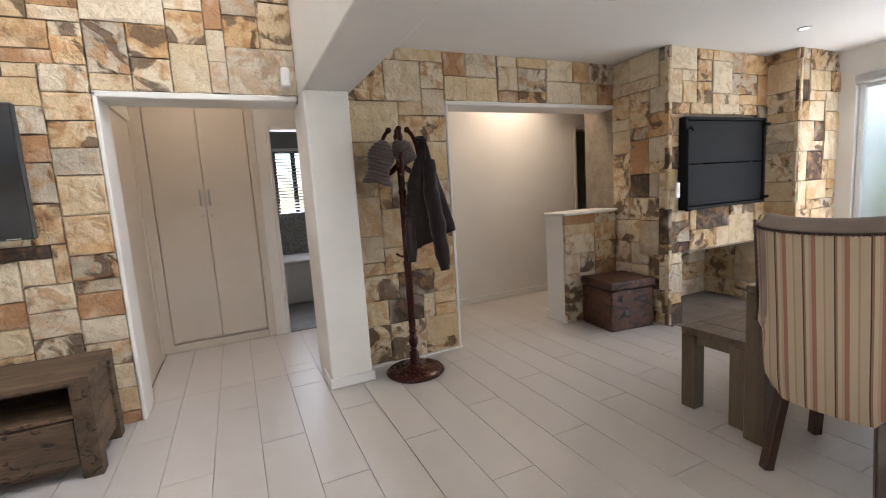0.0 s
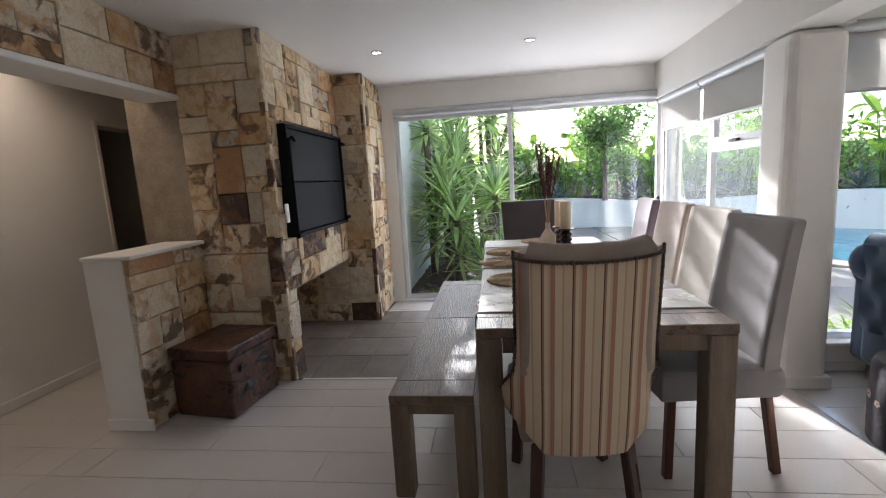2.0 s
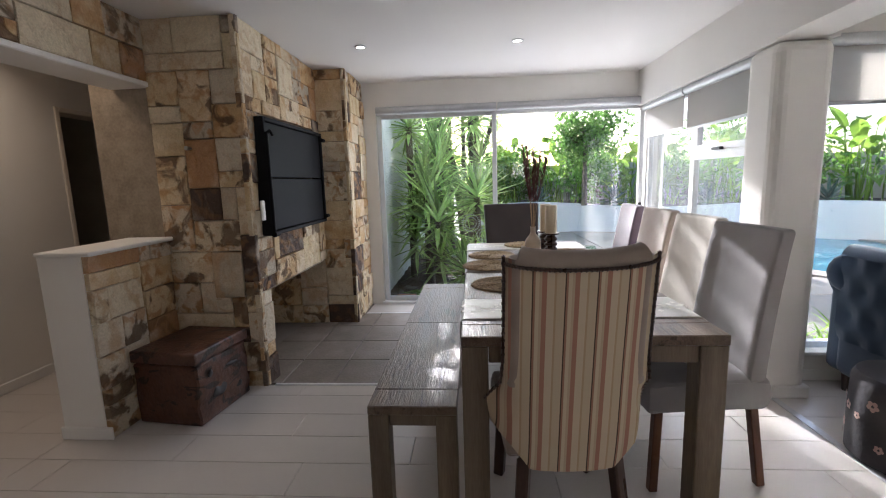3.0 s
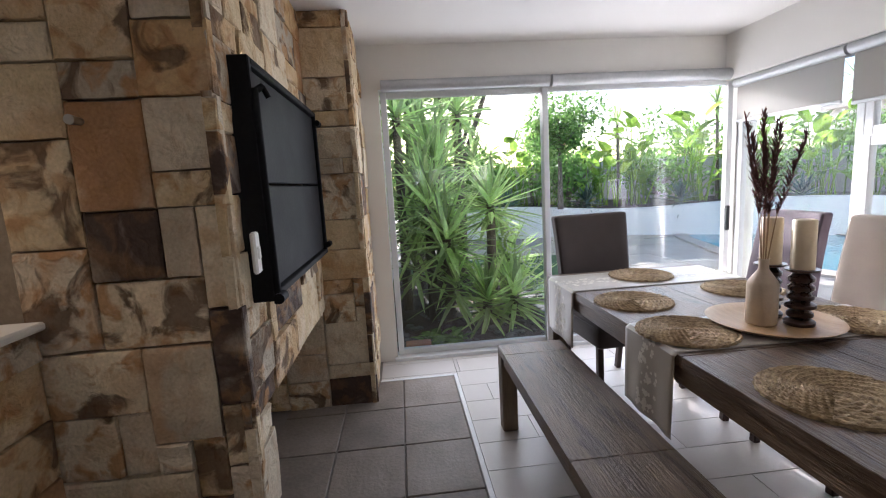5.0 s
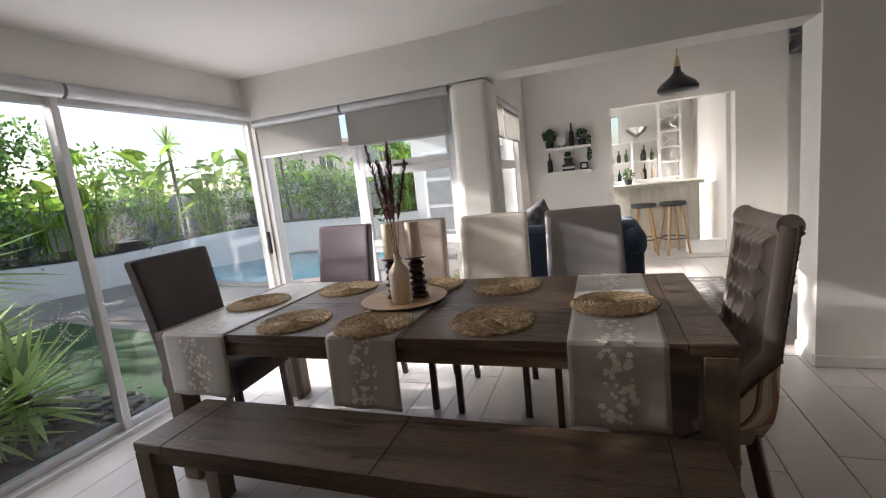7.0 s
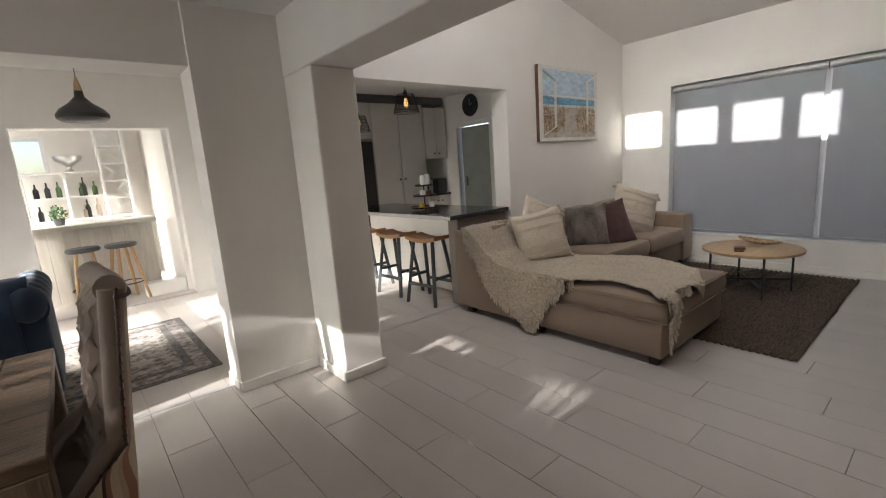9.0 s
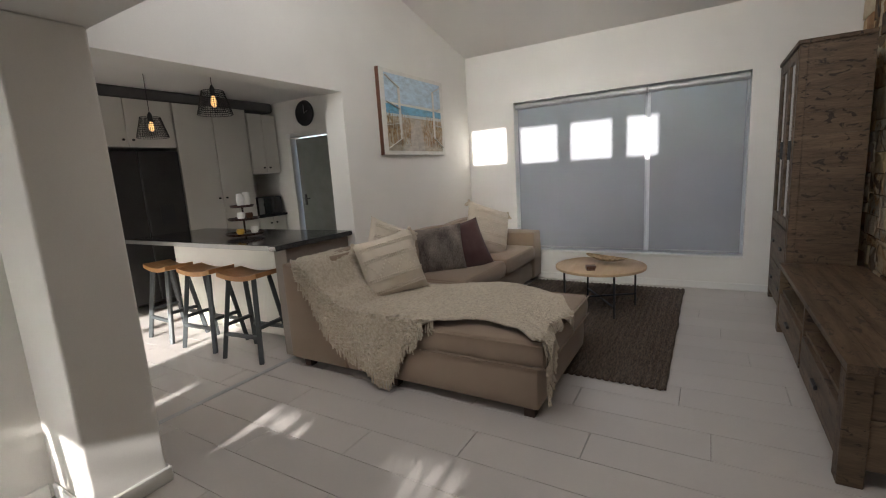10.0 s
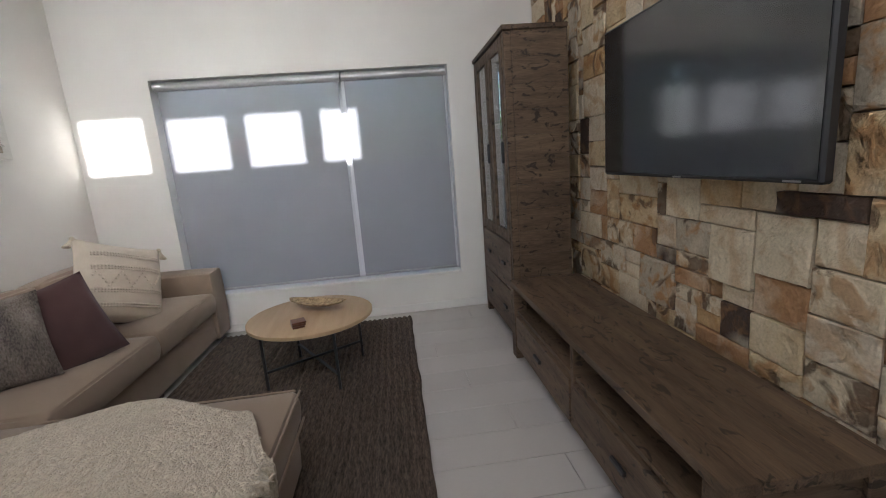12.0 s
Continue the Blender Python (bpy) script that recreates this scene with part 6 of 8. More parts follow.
# pendants
M_BULB = emitter("warm_bulb", (1.0, 0.56, 0.20), 0.55)
for x, y, z in ((-0.75, -1.02, 2.08), (-0.75, -2.1, 1.98)):
    p = thing("pendant_lamp", "black wire mesh pendant lamp over the peninsula", "pendant lamp", group="kitchen pendants")
    part("cord", tube(bmesh.new(), (x, y, z + 0.12), (x, y, 2.5), 0.003, n=6), M_BLACK, p)
    part("socket", lathe(bmesh.new(), [(0, 0.06), (0.02, 0.06), (0.022, 0.12), (0.008, 0.15), (0, 0.15)], 14, (x, y, z)), M_BLACK, p, smooth=True)
    bm = bmesh.new()
    for i in range(44):
        a = 6.283 * i / 44
        c, s = math.cos(a), math.sin(a)
        tube(bm, (x + 0.09 * c, y + 0.09 * s, z + 0.10), (x + 0.145 * c, y + 0.145 * s, z - 0.10), 0.002, n=4)
    for r, dz in [(0.09 + 0.055 * k / 11, 0.10 - 0.20 * k / 11) for k in range(12)]:
        for i in range(22):
            a, b = 6.283 * i / 22, 6.283 * (i + 1) / 22
            tube(bm, (x + r * math.cos(a), y + r * math.sin(a), z + dz), (x + r * math.cos(b), y + r * math.sin(b), z + dz), 0.002, n=4)
    part("shade", bm, M_BLACK, p, "black wire mesh shade")
    part("bulb", lathe(bmesh.new(), [(0, -0.04), (0.018, -0.03), (0.026, 0.0), (0.02, 0.035), (0.012, 0.06), (0, 0.06)], 14, (x, y, z)), M_BULB, p, "glowing warm bulb", smooth=True)
# tiered stand
ts = thing("tiered_stand", "dark two tier serving stand with cups and fruit", "serving stand", pose(-0.66, -0.70, 0.90))
M_FRUIT = mat("yellow_fruit", (0.60, 0.38, 0.05), (0.50, 0.28, 0.03), 0.45, scale=30)
for z, r in ((0.02, 0.15), (0.15, 0.12), (0.26, 0.09)):
    part("tray", lathe(bmesh.new(), [(0, z), (r, z), (r + 0.01, z + 0.02), (r, z + 0.012), (0, z + 0.01)], 26), M_DARKLEG, ts, smooth=True)
part("stem", tube(bmesh.new(), (0, 0, 0.0), (0, 0, 0.36), 0.008), M_DARKLEG, ts, smooth=True)
for x, y, z, mt, h in ((0.06, 0.02, 0.03, M_FRUIT, 0.05), (-0.05, 0.06, 0.03, M_TRIM, 0.06), (0.05, 0.04, 0.16, M_TRIM, 0.06), (-0.06, 0.0, 0.16, M_REDLEG, 0.05), (0.03, 0.03, 0.27, M_TRIM, 0.11), (-0.03, 0.03, 0.27, M_TRIM, 0.12)):
    part("cup" if mt is M_TRIM else "fruit", lathe(bmesh.new(), [(0, 0), (0.026, 0.002), (0.034, h * 0.5), (0.028, h * 0.95), (0, h)], 14, (x, y, z)), mt, ts, smooth=True)

# ---- lounge ----
bs = thing("tufted_sofa", "navy blue buttoned velvet sofa in the lounge", "sofa", Matrix.Translation((0.06, 0, 0)) @ Matrix.Diagonal((1, 1, 1.13, 1)))
def tuft(bm, x0, x1, y, z0, z1, depth, ny):
    def f(u, v):
        uu, vv = u * (x1 - x0) / 0.16, v * (z1 - z0) / 0.14
        d = min(math.hypot(uu - round(uu - 0.5 * (j % 2)) - 0.5 * (j % 2), vv - j) for j in range(0, 5))
        return Vector((x0 + (x1 - x0) * u, y + ny * depth * min(1, d * 1.7) ** 0.6, z0 + (z1 - z0) * v))
    return sheet(bm, f, 60, 30)
bm = boxed(2.62, 3.62, -0.52, -0.34, 0.10, 0.72, bevel=0.05, seg=3)
part("back", bm, M_NAVY, bs, smooth=True)
bm = tuft(bmesh.new(), 2.64, 3.60, -0.345, 0.30, 0.74, 0.03, 1)
part("buttoned_back", bm, M_NAVY, bs, "deep buttoned navy velvet", smooth=True)
for z, r in ((0.72, 0.07),):
    part("top_roll", tube(bmesh.new(), (2.56, -0.43, z), (3.66, -0.43, z), r, n=18), M_NAVY, bs, smooth=True)
part("seat", boxed(2.66, 3.58, -1.15, -0.5, 0.12, 0.42, bevel=0.04, seg=3), M_NAVY, bs, smooth=True)
for xa in (2.50, 3.56):
    part("armrest", boxed(xa, xa + 0.16, -1.18, -0.36, 0.10, 0.60, bevel=0.04, seg=3), M_NAVY, bs, smooth=True)
    bm = tube(bmesh.new(), (xa + 0.08, -1.19, 0.62), (xa + 0.08, -0.36, 0.62), 0.10, n=18)
    for i in range(5):
        bmesh.ops.create_uvsphere(bm, u_segments=12, v_segments=8, radius=0.104, matrix=Matrix.Translation((xa + 0.08, -1.12 + 0.18 * i, 0.64)))
    part("arm_roll", bm, M_NAVY, bs, smooth=True)
for x in (2.58, 3.60):
    for y in (-1.1, -0.42):
        part("foot", tube(bmesh.new(), (x, y, 0), (x, y, 0.11), 0.02, 0.03), M_DARKLEG, bs)
M_DARKPRINT = mat("black_white_print_cloth", (0.012, 0.012, 0.016), (0.20, 0.19, 0.185), 0.85, scale=6, fine=20, bump=0.1)
for m in (pose(3.42, -0.64, 0.88, -14, 24, 10), pose(3.22, -0.62, 0.78, -14, -6, -12)):
    c = thing("scatter_cushion", "black and white printed cushion on the navy sofa", "cushion", m, "lounge cushions")
    part("cover", pillow_bm(0.34, 0.34, 0.13), M_DARKPRINT, c, smooth=True)
M_FLORAL = mat("dark_floral_velvet", (0.018, 0.016, 0.022), (0.03, 0.026, 0.03), 0.85, scale=8, bump=0.2)
M_PETAL = mat("pale_pink_petals", (0.36, 0.20, 0.19), (0.46, 0.33, 0.29), 0.85, scale=20)
pf = thing("pouf", "round pouf in dark floral velvet", "pouf", pose(2.95, -0.12, 0))
part("body", lathe(bmesh.new(), [(0, 0.0), (0.19, 0.0), (0.21, 0.02), (0.215, 0.20), (0.21, 0.38), (0.195, 0.41), (0.0, 0.42)], 36), M_FLORAL, pf, smooth=True)
rr = random.Random(17)
for k in range(44):
    a, z, r = rr.uniform(0, 6.28), rr.uniform(0.05, 0.37), rr.uniform(0.012, 0.032)
    bm = bmesh.new()
    for q in range(5):
        b = 6.283 * q / 5 + k
        pts = []
        for w in range(7):
            e = 6.283 * w / 7
            du, dz = r * 0.6 * math.cos(b) + r * 0.42 * math.cos(e), r * 0.6 * math.sin(b) + r * 0.42 * math.sin(e)
            aa = a + du / 0.215
            pts.append(bm.verts.new((0.2175 * math.cos(aa), 0.2175 * math.sin(aa), z + dz)))
        bm.faces.new(pts)
    part("flower", bm, M_PETAL, pf)
# lounge rug
M_RUGP = mat("grey_pattern_rug", (0.50, 0.45, 0.40), (0.07, 0.068, 0.08), 0.95, scale=16, fine=34, bump=0.5)
M_RUGB = mat("dark_rug_border", (0.07, 0.068, 0.075), (0.22, 0.20, 0.19), 0.95, scale=30, fine=60, bump=0.5)
rg = thing("patterned_rug", "grey patterned oriental rug on the lounge floor", "rug")
part("border", boxed(1.66, 3.05, -2.03, -0.36, 0.0, 0.007, bevel=0.003), M_RUGB, rg)
part("band", boxed(1.72, 2.99, -1.97, -0.42, 0.007, 0.0085), M_RUGP, rg)
part("inner_border", boxed(1.82, 2.89, -1.87, -0.52, 0.0085, 0.010), M_RUGB, rg)
part("field", boxed(1.88, 2.83, -1.81, -0.58, 0.010, 0.0115), M_RUGP, rg)
M_RUGC = mat("cream_rug_pile", (0.50, 0.46, 0.41), (0.38, 0.34, 0.31), 0.95, scale=30, fine=90, bump=0.5)
def motif(r, n, x, y, m, turn=0.0):
    """A stepped star woven into the rug."""
    bm = bmesh.new()
    bm.faces.new([bm.verts.new(((r if k % 2 == 0 else 0.55 * r) * math.cos(math.pi * k / n + turn), (r if k % 2 == 0 else 0.55 * r) * math.sin(math.pi * k / n + turn), 0.0)) for k in range(2 * n)])
    part("motif", bm, m, rg).matrix_local = pose(x, y, 0.0125)
motif(0.30, 8, 2.355, -1.195, M_RUGC)
for k in range(9):
    motif(0.05, 4, 1.95 + 0.1 * k, -1.72, M_RUGC); motif(0.05, 4, 1.95 + 0.1 * k, -0.67, M_RUGC)
for k in range(9):
    motif(0.05, 4, 1.95, -1.60 + 0.1 * k, M_RUGC); motif(0.05, 4, 2.76, -1.60 + 0.1 * k, M_RUGC)
for x, y in ((2.12, -1.5), (2.59, -1.5), (2.12, -0.88), (2.59, -0.88)):
    motif(0.11, 6, x, y, M_RUGC, 0.3)
# lounge pendant
pl = thing("pendant_lamp", "large black pendant lamp with a wooden neck", "pendant lamp", pose(2.13, -1.5, 1.92))
part("shade", lathe(bmesh.new(), [(0.145, 0.0), (0.175, 0.02), (0.178, 0.05), (0.15, 0.09), (0.08, 0.14), (0.035, 0.19), (0.028, 0.24), (0.0, 0.24)], 36), M_BLACK, pl, smooth=True)
part("neck", lathe(bmesh.new(), [(0.03, 0.235), (0.022, 0.28), (0.008, 0.34), (0.0, 0.34)], 18), M_OAK, pl, "pale wooden neck", smooth=True)
part("cord", tube(bmesh.new(), (0, 0, 0.33), (0, 0, 0.705), 0.003, n=6), M_BLACK, pl)
part("inner", lathe(bmesh.new(), [(0.0, 0.012), (0.14, 0.006)], 30), emitter("warm_shade_inside", (1.0, 0.62, 0.30), 0.75), pl)
# lounge shelves
for x0, x1, z, in ((2.94, 3.54, 1.595), (2.95, 3.53, 1.275)):
    solid("wall_shelf", boxed(x0, x1, LS, LS + 0.18, z - 0.02, z + 0.015, bevel=0.004), M_TRIM, "slim white floating wall shelf with ornaments", "shelf", "lounge shelves")
def leafy(name, label, at, r, n, leafm, seed, hang=0.0):
    t = thing(name, label, "plant", pose(*at))
    part("pot", lathe(bmesh.new(), [(0, 0), (0.045, 0), (0.06, 0.08), (0.052, 0.08), (0, 0.07)], 18), M_BLACK, t, smooth=True)
    q = random.Random(seed)
    bm = bmesh.new()
    for _ in range(n):
        d = Vector((q.gauss(0, 1), q.gauss(0, 1), q.gauss(0, 1))).normalized() * r * q.uniform(0.5, 1)
        p = Vector((0, 0, 0.10 + r * 0.6)) + d
        if hang and q.random() < 0.5:
            p = Vector((-0.06 - 0.05 * q.random(), 0.03 * q.gauss(0, 1), 0.12 - hang * q.random()))
        a, b = Vector((q.gauss(0, 1), q.gauss(0, 1), q.gauss(0, 1))).normalized() * 0.022, Vector((q.gauss(0, 1), q.gauss(0, 1), q.gauss(0, 1))).normalized() * 0.014
        bm.faces.new([bm.verts.new(p - a), bm.verts.new(p + b), bm.verts.new(p + a), bm.verts.new(p - b)])
    part("foliage", bm, leafm, t)
leafy("potted_plant", "dark round potted plant on the white shelf", (3.47, LS + 0.09, 1.61), 0.10, 260, M_GREEN, 1)
leafy("potted_plant", "trailing potted plant on the white shelf", (3.05, LS + 0.09, 1.61), 0.08, 260, M_GREEN, 2, 0.34)
def bottle(label, x, y, z, h, r, material, cat="bottle"):
    return solid("bottle", lathe(bmesh.new(), [(0, 0), (r, 0), (r, h * 0.55), (r * 0.35, h * 0.72), (r * 0.3, h), (0, h)], 16, (x, y, z)), material, label, cat, smooth=True)
bottle("dark glass bottle on the white shelf", 3.18, LS + 0.09, 1.61, 0.30, 0.035, M_BLACK)
bottle("slim dark bottle on the lower shelf", 3.48, LS + 0.09, 1.29, 0.26, 0.035, M_BLACK)
ac = thing("alarm_clock", "small white twin bell alarm clock", "clock")
bm = lathe(bmesh.new(), [(0, -0.02), (0.06, -0.02), (0.06, 0.02), (0, 0.02)], 24)
bmesh.ops.rotate(bm, verts=bm.verts, matrix=Matrix.Rotation(radians(90), 3, "X"))
bmesh.ops.translate(bm, verts=bm.verts, vec=(3.31, LS + 0.09, 1.685))
part("case", bm, M_TRIM, ac, smooth=True)
part("feet", box(boxed(3.27, 3.29, LS + 0.08, LS + 0.10, 1.61, 1.645), 3.33, 3.35, LS + 0.08, LS + 0.10, 1.61, 1.645), M_BLACK, ac)
for i in range(3):
    solid("book", boxed(3.16, 3.32, LS + 0.03, LS + 0.15, 1.29 + 0.03 * i, 1.318 + 0.03 * i, bevel=0.003), (M_BLACK, M_TRIM, M_BLACK)[i], "flat dark book stacked on the lower shelf", "book", "stacked books")
leafy("potted_plant", "tiny dark plant on the stacked books", (3.24, LS + 0.09, 1.381), 0.04, 80, M_GREEN, 4)
pfm = thing("picture_frame", "small black picture frame on the lower shelf", "frame")
part("frame", boxed(2.99, 3.09, LS + 0.07, LS + 0.09, 1.29, 1.385, bevel=0.003), M_BLACK, pfm)
part("picture", boxed(3.01, 3.07, LS + 0.09, LS + 0.093, 1.31, 1.365), M_TRIM, pfm)

# bar room behind the lounge
BZ = 0.02
w = bmesh.new()
box(w, 1.18, 3.9, -5.3, LS - 0.2, -0.1, BZ)
box(w, 1.28, 2.68, LS - 0.2, LS - 0.0, -0.1, BZ)
setting("floor_bar", w, M_TILE, "pale raised tile floor of the bar room", "floor")
w = bmesh.new()
box(w, 1.18, 2.45, -5.45, -5.3, 0, 2.6); box(w, 2.45, 3.2, -5.45, -5.3, 0, 1.6); box(w, 2.45, 3.9, -5.45, -5.3, 2.15, 2.6); box(w, 3.2, 3.9, -5.45, -5.3, 0, 2.15)
box(w, 1.18, 1.33, -5.3, LS - 0.2, 0, 2.6)
box(w, 3.8, 4.0, -5.3, -5.1, 0, 2.6); box(w, 3.8, 4.0, -5.1, LS - 0.4, 2.1, 2.6); box(w, 3.8, 4.0, LS - 0.4, LS - 0.2, 0, 2.6)
setting("wall_bar", w, M_WALL, "white walls of the bar room with windows", "wall")
bwn = thing("window_bar", "white framed windows of the bar room, the east pair unseen and added for light", "window", kind="structure")
framed_pane(bwn, "y", -5.38, 2.45, 3.2, 1.6, 2.15)
# East panes are unseen, added to let sun and sky light onto the floor.
framed_pane(bwn, "x", 3.9, -5.1, -4.3, BZ, 2.1); framed_pane(bwn, "x", 3.9, -4.3, LS - 0.4, BZ, 2.1)
bc = thing("bar_counter", "white washed wooden bar counter with a pale top", "bar counter")
M_WASH = mat("whitewashed_boards", (0.62, 0.60, 0.54), (0.52, 0.49, 0.43), 0.6, scale=4, fine=30, stretch=(6, 6, 0.6), bump=0.15, vary=0.05)
for i in range(8):
    part("board", boxed(1.55 + 0.15 * i, 1.698 + 0.15 * i, -3.73, -3.70, BZ, 0.93, bevel=0.003), M_WASH, bc)
part("top", boxed(1.50, 2.85, -4.15, -3.62, 0.93, 0.98, bevel=0.006), M_WASH, bc)
part("body", boxed(1.55, 2.8, -4.05, -3.735, BZ, 0.93), M_WASH, bc)
def bar_stool(m):
    s = thing("round_stool", "round grey topped stool with splayed pale wooden legs", "bar stool", m, "stools at the bar")
    part("seat", lathe(bmesh.new(), [(0, 0.66), (0.15, 0.66), (0.165, 0.675), (0.165, 0.695), (0.15, 0.71), (0, 0.712)], 26), M_DGREY, s, smooth=True)
    for k in range(4):
        a = 0.785 + 1.571 * k
        part("leg", tube(bmesh.new(), (0.21 * math.cos(a), 0.21 * math.sin(a), 0), (0.10 * math.cos(a), 0.10 * math.sin(a), 0.66), 0.016, 0.020, 10), M_TRAYW, s, smooth=True)
    bm = bmesh.new()
    for i in range(20):
        a, b = 6.283 * i / 20, 6.283 * (i + 1) / 20
        tube(bm, (0.17 * math.cos(a), 0.17 * math.sin(a), 0.22), (0.17 * math.cos(b), 0.17 * math.sin(b), 0.22), 0.008, n=6)
    part("foot_ring", bm, M_DGREY, s, smooth=True)
    return s
b1 = bar_stool(pose(2.30, -3.36, BZ))
copy_thing(b1, pose(1.94, -3.36, BZ, 0, 0, 20))
solid("white_step", boxed(1.34, 1.78, -3.45, -3.27, BZ, 0.19, bevel=0.006), M_TRIM, "low white step beside the bar opening", "step")
# back bar shelving
sv = thing("back_bar_shelf", "white back bar shelving with glass shelves", "shelving")
RK0, RK1 = 1.57, 1.88
for x in (RK0, RK1, 2.30, 2.75):
    part("upright", boxed(x, x + 0.03, -5.15, -4.9, BZ, 1.65 if x > RK1 else 2.22, bevel=0.003), M_TRIM, sv)
for z in (0.98, 1.29, 1.63):
    part("shelf", boxed(RK1 + 0.03, 2.75, -5.15, -4.9, z, z + 0.016), M_TRIM, sv)
for i in range(5):
    z = 0.98 + 0.25 * i
    part("shelf", boxed(RK0 + 0.03, RK1, -5.15, -4.9, z, z + 0.02), M_TRIM, sv)
    e = RK0 + 0.04 if i % 2 else RK1 - 0.01
    m = (RK0 + RK1) / 2 + 0.015
    part("brace", bar(bmesh.new(), (e, -4.92, z + 0.02), (m, -4.92, z + 0.13), 0.018), M_TRIM, sv)
    part("brace", bar(bmesh.new(), (m, -4.92, z + 0.13), (e, -4.92, z + 0.25), 0.018), M_TRIM, sv)
rr = random.Random(23)
for z in (0.996, 1.306):
    for x in (RK1 + 0.12, RK1 + 0.24, 2.15, 2.40, 2.52, 2.64):
        bottle("bottle on the back bar shelf", x, -5.02, z, rr.uniform(0.18, 0.27), 0.032, rr.choice((M_BLACK, M_NAVY, M_CERAMIC, M_GREEN)))
solid("trophy_bowl", lathe(bmesh.new(), [(0, 0), (0.07, 0), (0.03, 0.04), (0.03, 0.07), (0.15, 0.16), (0.17, 0.22), (0.155, 0.22), (0, 0.09)], 30, (2.23, -5.02, 1.646)), M_STEEL, "silver punch bowl on top of the shelving", "bowl", smooth=True)
leafy("potted_plant", "small green plant on the bar top", (2.45, -3.9, 0.98), 0.09, 150, M_GREEN, 8)
setting("ceiling_bar", boxed(0.2, 4.0, -5.45, LS - 0.2, 2.6, 2.7), M_CEIL, "plain white ceiling of the bar room", "ceiling")
setting("wall_lounge_west", boxed(0.2, 0.4, LS - 0.2, -2.4, 0, 2.7), M_WALL, "plain white wall between lounge and kitchen", "wall")

# ---- garden ----
G = -0.10
M_PAVE = mat("sandstone_paving", (0.42, 0.36, 0.30), (0.34, 0.29, 0.24), 0.8, scale=2, fine=25, bump=0.2)
M_LAWN = mat("green_lawn", (0.045, 0.12, 0.035), (0.03, 0.085, 0.025), 0.9, scale=4, fine=140, bump=0.8, dist=0.02)
M_SOIL = mat("dark_garden_soil", (0.055, 0.040, 0.030), (0.10, 0.075, 0.055), 0.95, scale=14, fine=60, bump=0.9, dist=0.03)
M_WATER = mat("pool_water", (0.05, 0.34, 0.42), (0.06, 0.38, 0.46), 0.06, scale=3, fine=9, bump=0.15, dist=0.02, rvar=0.02)
M_EXTW = mat("white_exterior_plaster", (0.78, 0.78, 0.76), (0.72, 0.72, 0.70), 0.85, scale=1.2, fine=90, bump=0.15)
M_EXTG = mat("grey_exterior_plaster", (0.52, 0.48, 0.43), (0.45, 0.42, 0.38), 0.85, scale=1.2, fine=90, bump=0.15)
M_BARK = mat("grey_bark", (0.20, 0.16, 0.12), (0.11, 0.085, 0.065), 0.9, scale=12, fine=60, bump=0.8, dist=0.02, stretch=(1, 1, 0.4))
M_PEBBLE = mat("grey_pebble", (0.24, 0.22, 0.20), (0.14, 0.13, 0.12), 0.7, scale=20, vary=0.3)


def leaf_material(name, a, b):
    m = mat(name, a, b, 0.5, scale=3, fine=40, bump=0.1, spec=0.35)
    n, l = m.node_tree.nodes, m.node_tree.links
    p, out = n["Principled BSDF"], n["Material Output"]
    geo = n.new("ShaderNodeNewGeometry")
    hsv, rng = n.new("ShaderNodeHueSaturation"), n.new("ShaderNodeMapRange")
    rng.inputs[3].default_value, rng.inputs[4].default_value = 0.45, 1.55
    src = p.inputs["Base Color"].links[0].from_socket
    l.new(geo.outputs["Random Per Island"], rng.inputs[0]); l.new(rng.outputs[0], hsv.inputs["Value"]); l.new(src, hsv.inputs["Color"])
    l.new(hsv.outputs[0], p.inputs["Base Color"])
    tl, mx = n.new("ShaderNodeBsdfTranslucent"), n.new("ShaderNodeMixShader")
    mx.inputs[0].default_value = 0.55
    l.new(hsv.outputs[0], tl.inputs[0]); l.new(p.outputs[0], mx.inputs[1]); l.new(tl.outputs[0], mx.inputs[2]); l.new(mx.outputs[0], out.inputs[0])
    return m
L_YUCCA = leaf_material("yucca_leaf", (0.34, 0.50, 0.14), (0.64, 0.74, 0.36))
L_BANANA = leaf_material("bright_banana_leaf", (0.17, 0.33, 0.05), (0.36, 0.49, 0.08))
L_BUSH = leaf_material("shrub_leaf", (0.11, 0.23, 0.05), (0.22, 0.36, 0.09))
L_AGAVE = leaf_material("blue_agave_leaf", (0.12, 0.19, 0.17), (0.16, 0.24, 0.21))

setting("ground", boxed(-90, 110, -90, 90, G - 0.3, G - 0.012), M_PAVE, "pale ground around the house out to the horizon", "ground")
bm = bmesh.new()
pts = [(5.92, -0.2), (7.6, -0.35), (9.2, -0.5), (10.4, -0.7), (10.6, 1.0), (10.4, 3.2), (5.92, 3.2)]
f = bm.faces.new([bm.verts.new((x, y, G)) for x, y in pts])
setting("lawn", bm, M_LAWN, "short green lawn outside the glass doors", "lawn")
bm = sheet(bmesh.new(), lambda u, v: Vector((5.98 + 3.2 * u, 1.18 + 0.25 * math.sin(6 * u) * u + (1.95 - 0.1 * u) * v, G + 0.012 + 0.05 * max(0, noise.noise(Vector((u * 14, v * 10, 2))) + 0.4) * min(1, 6 * u * 1.0 + 0.1))), 60, 40)
setting("planting_bed", bm, M_SOIL, "dark mulched planting bed beside the glass door", "flower bed")
rr = random.Random(31)
pe = bmesh.new()
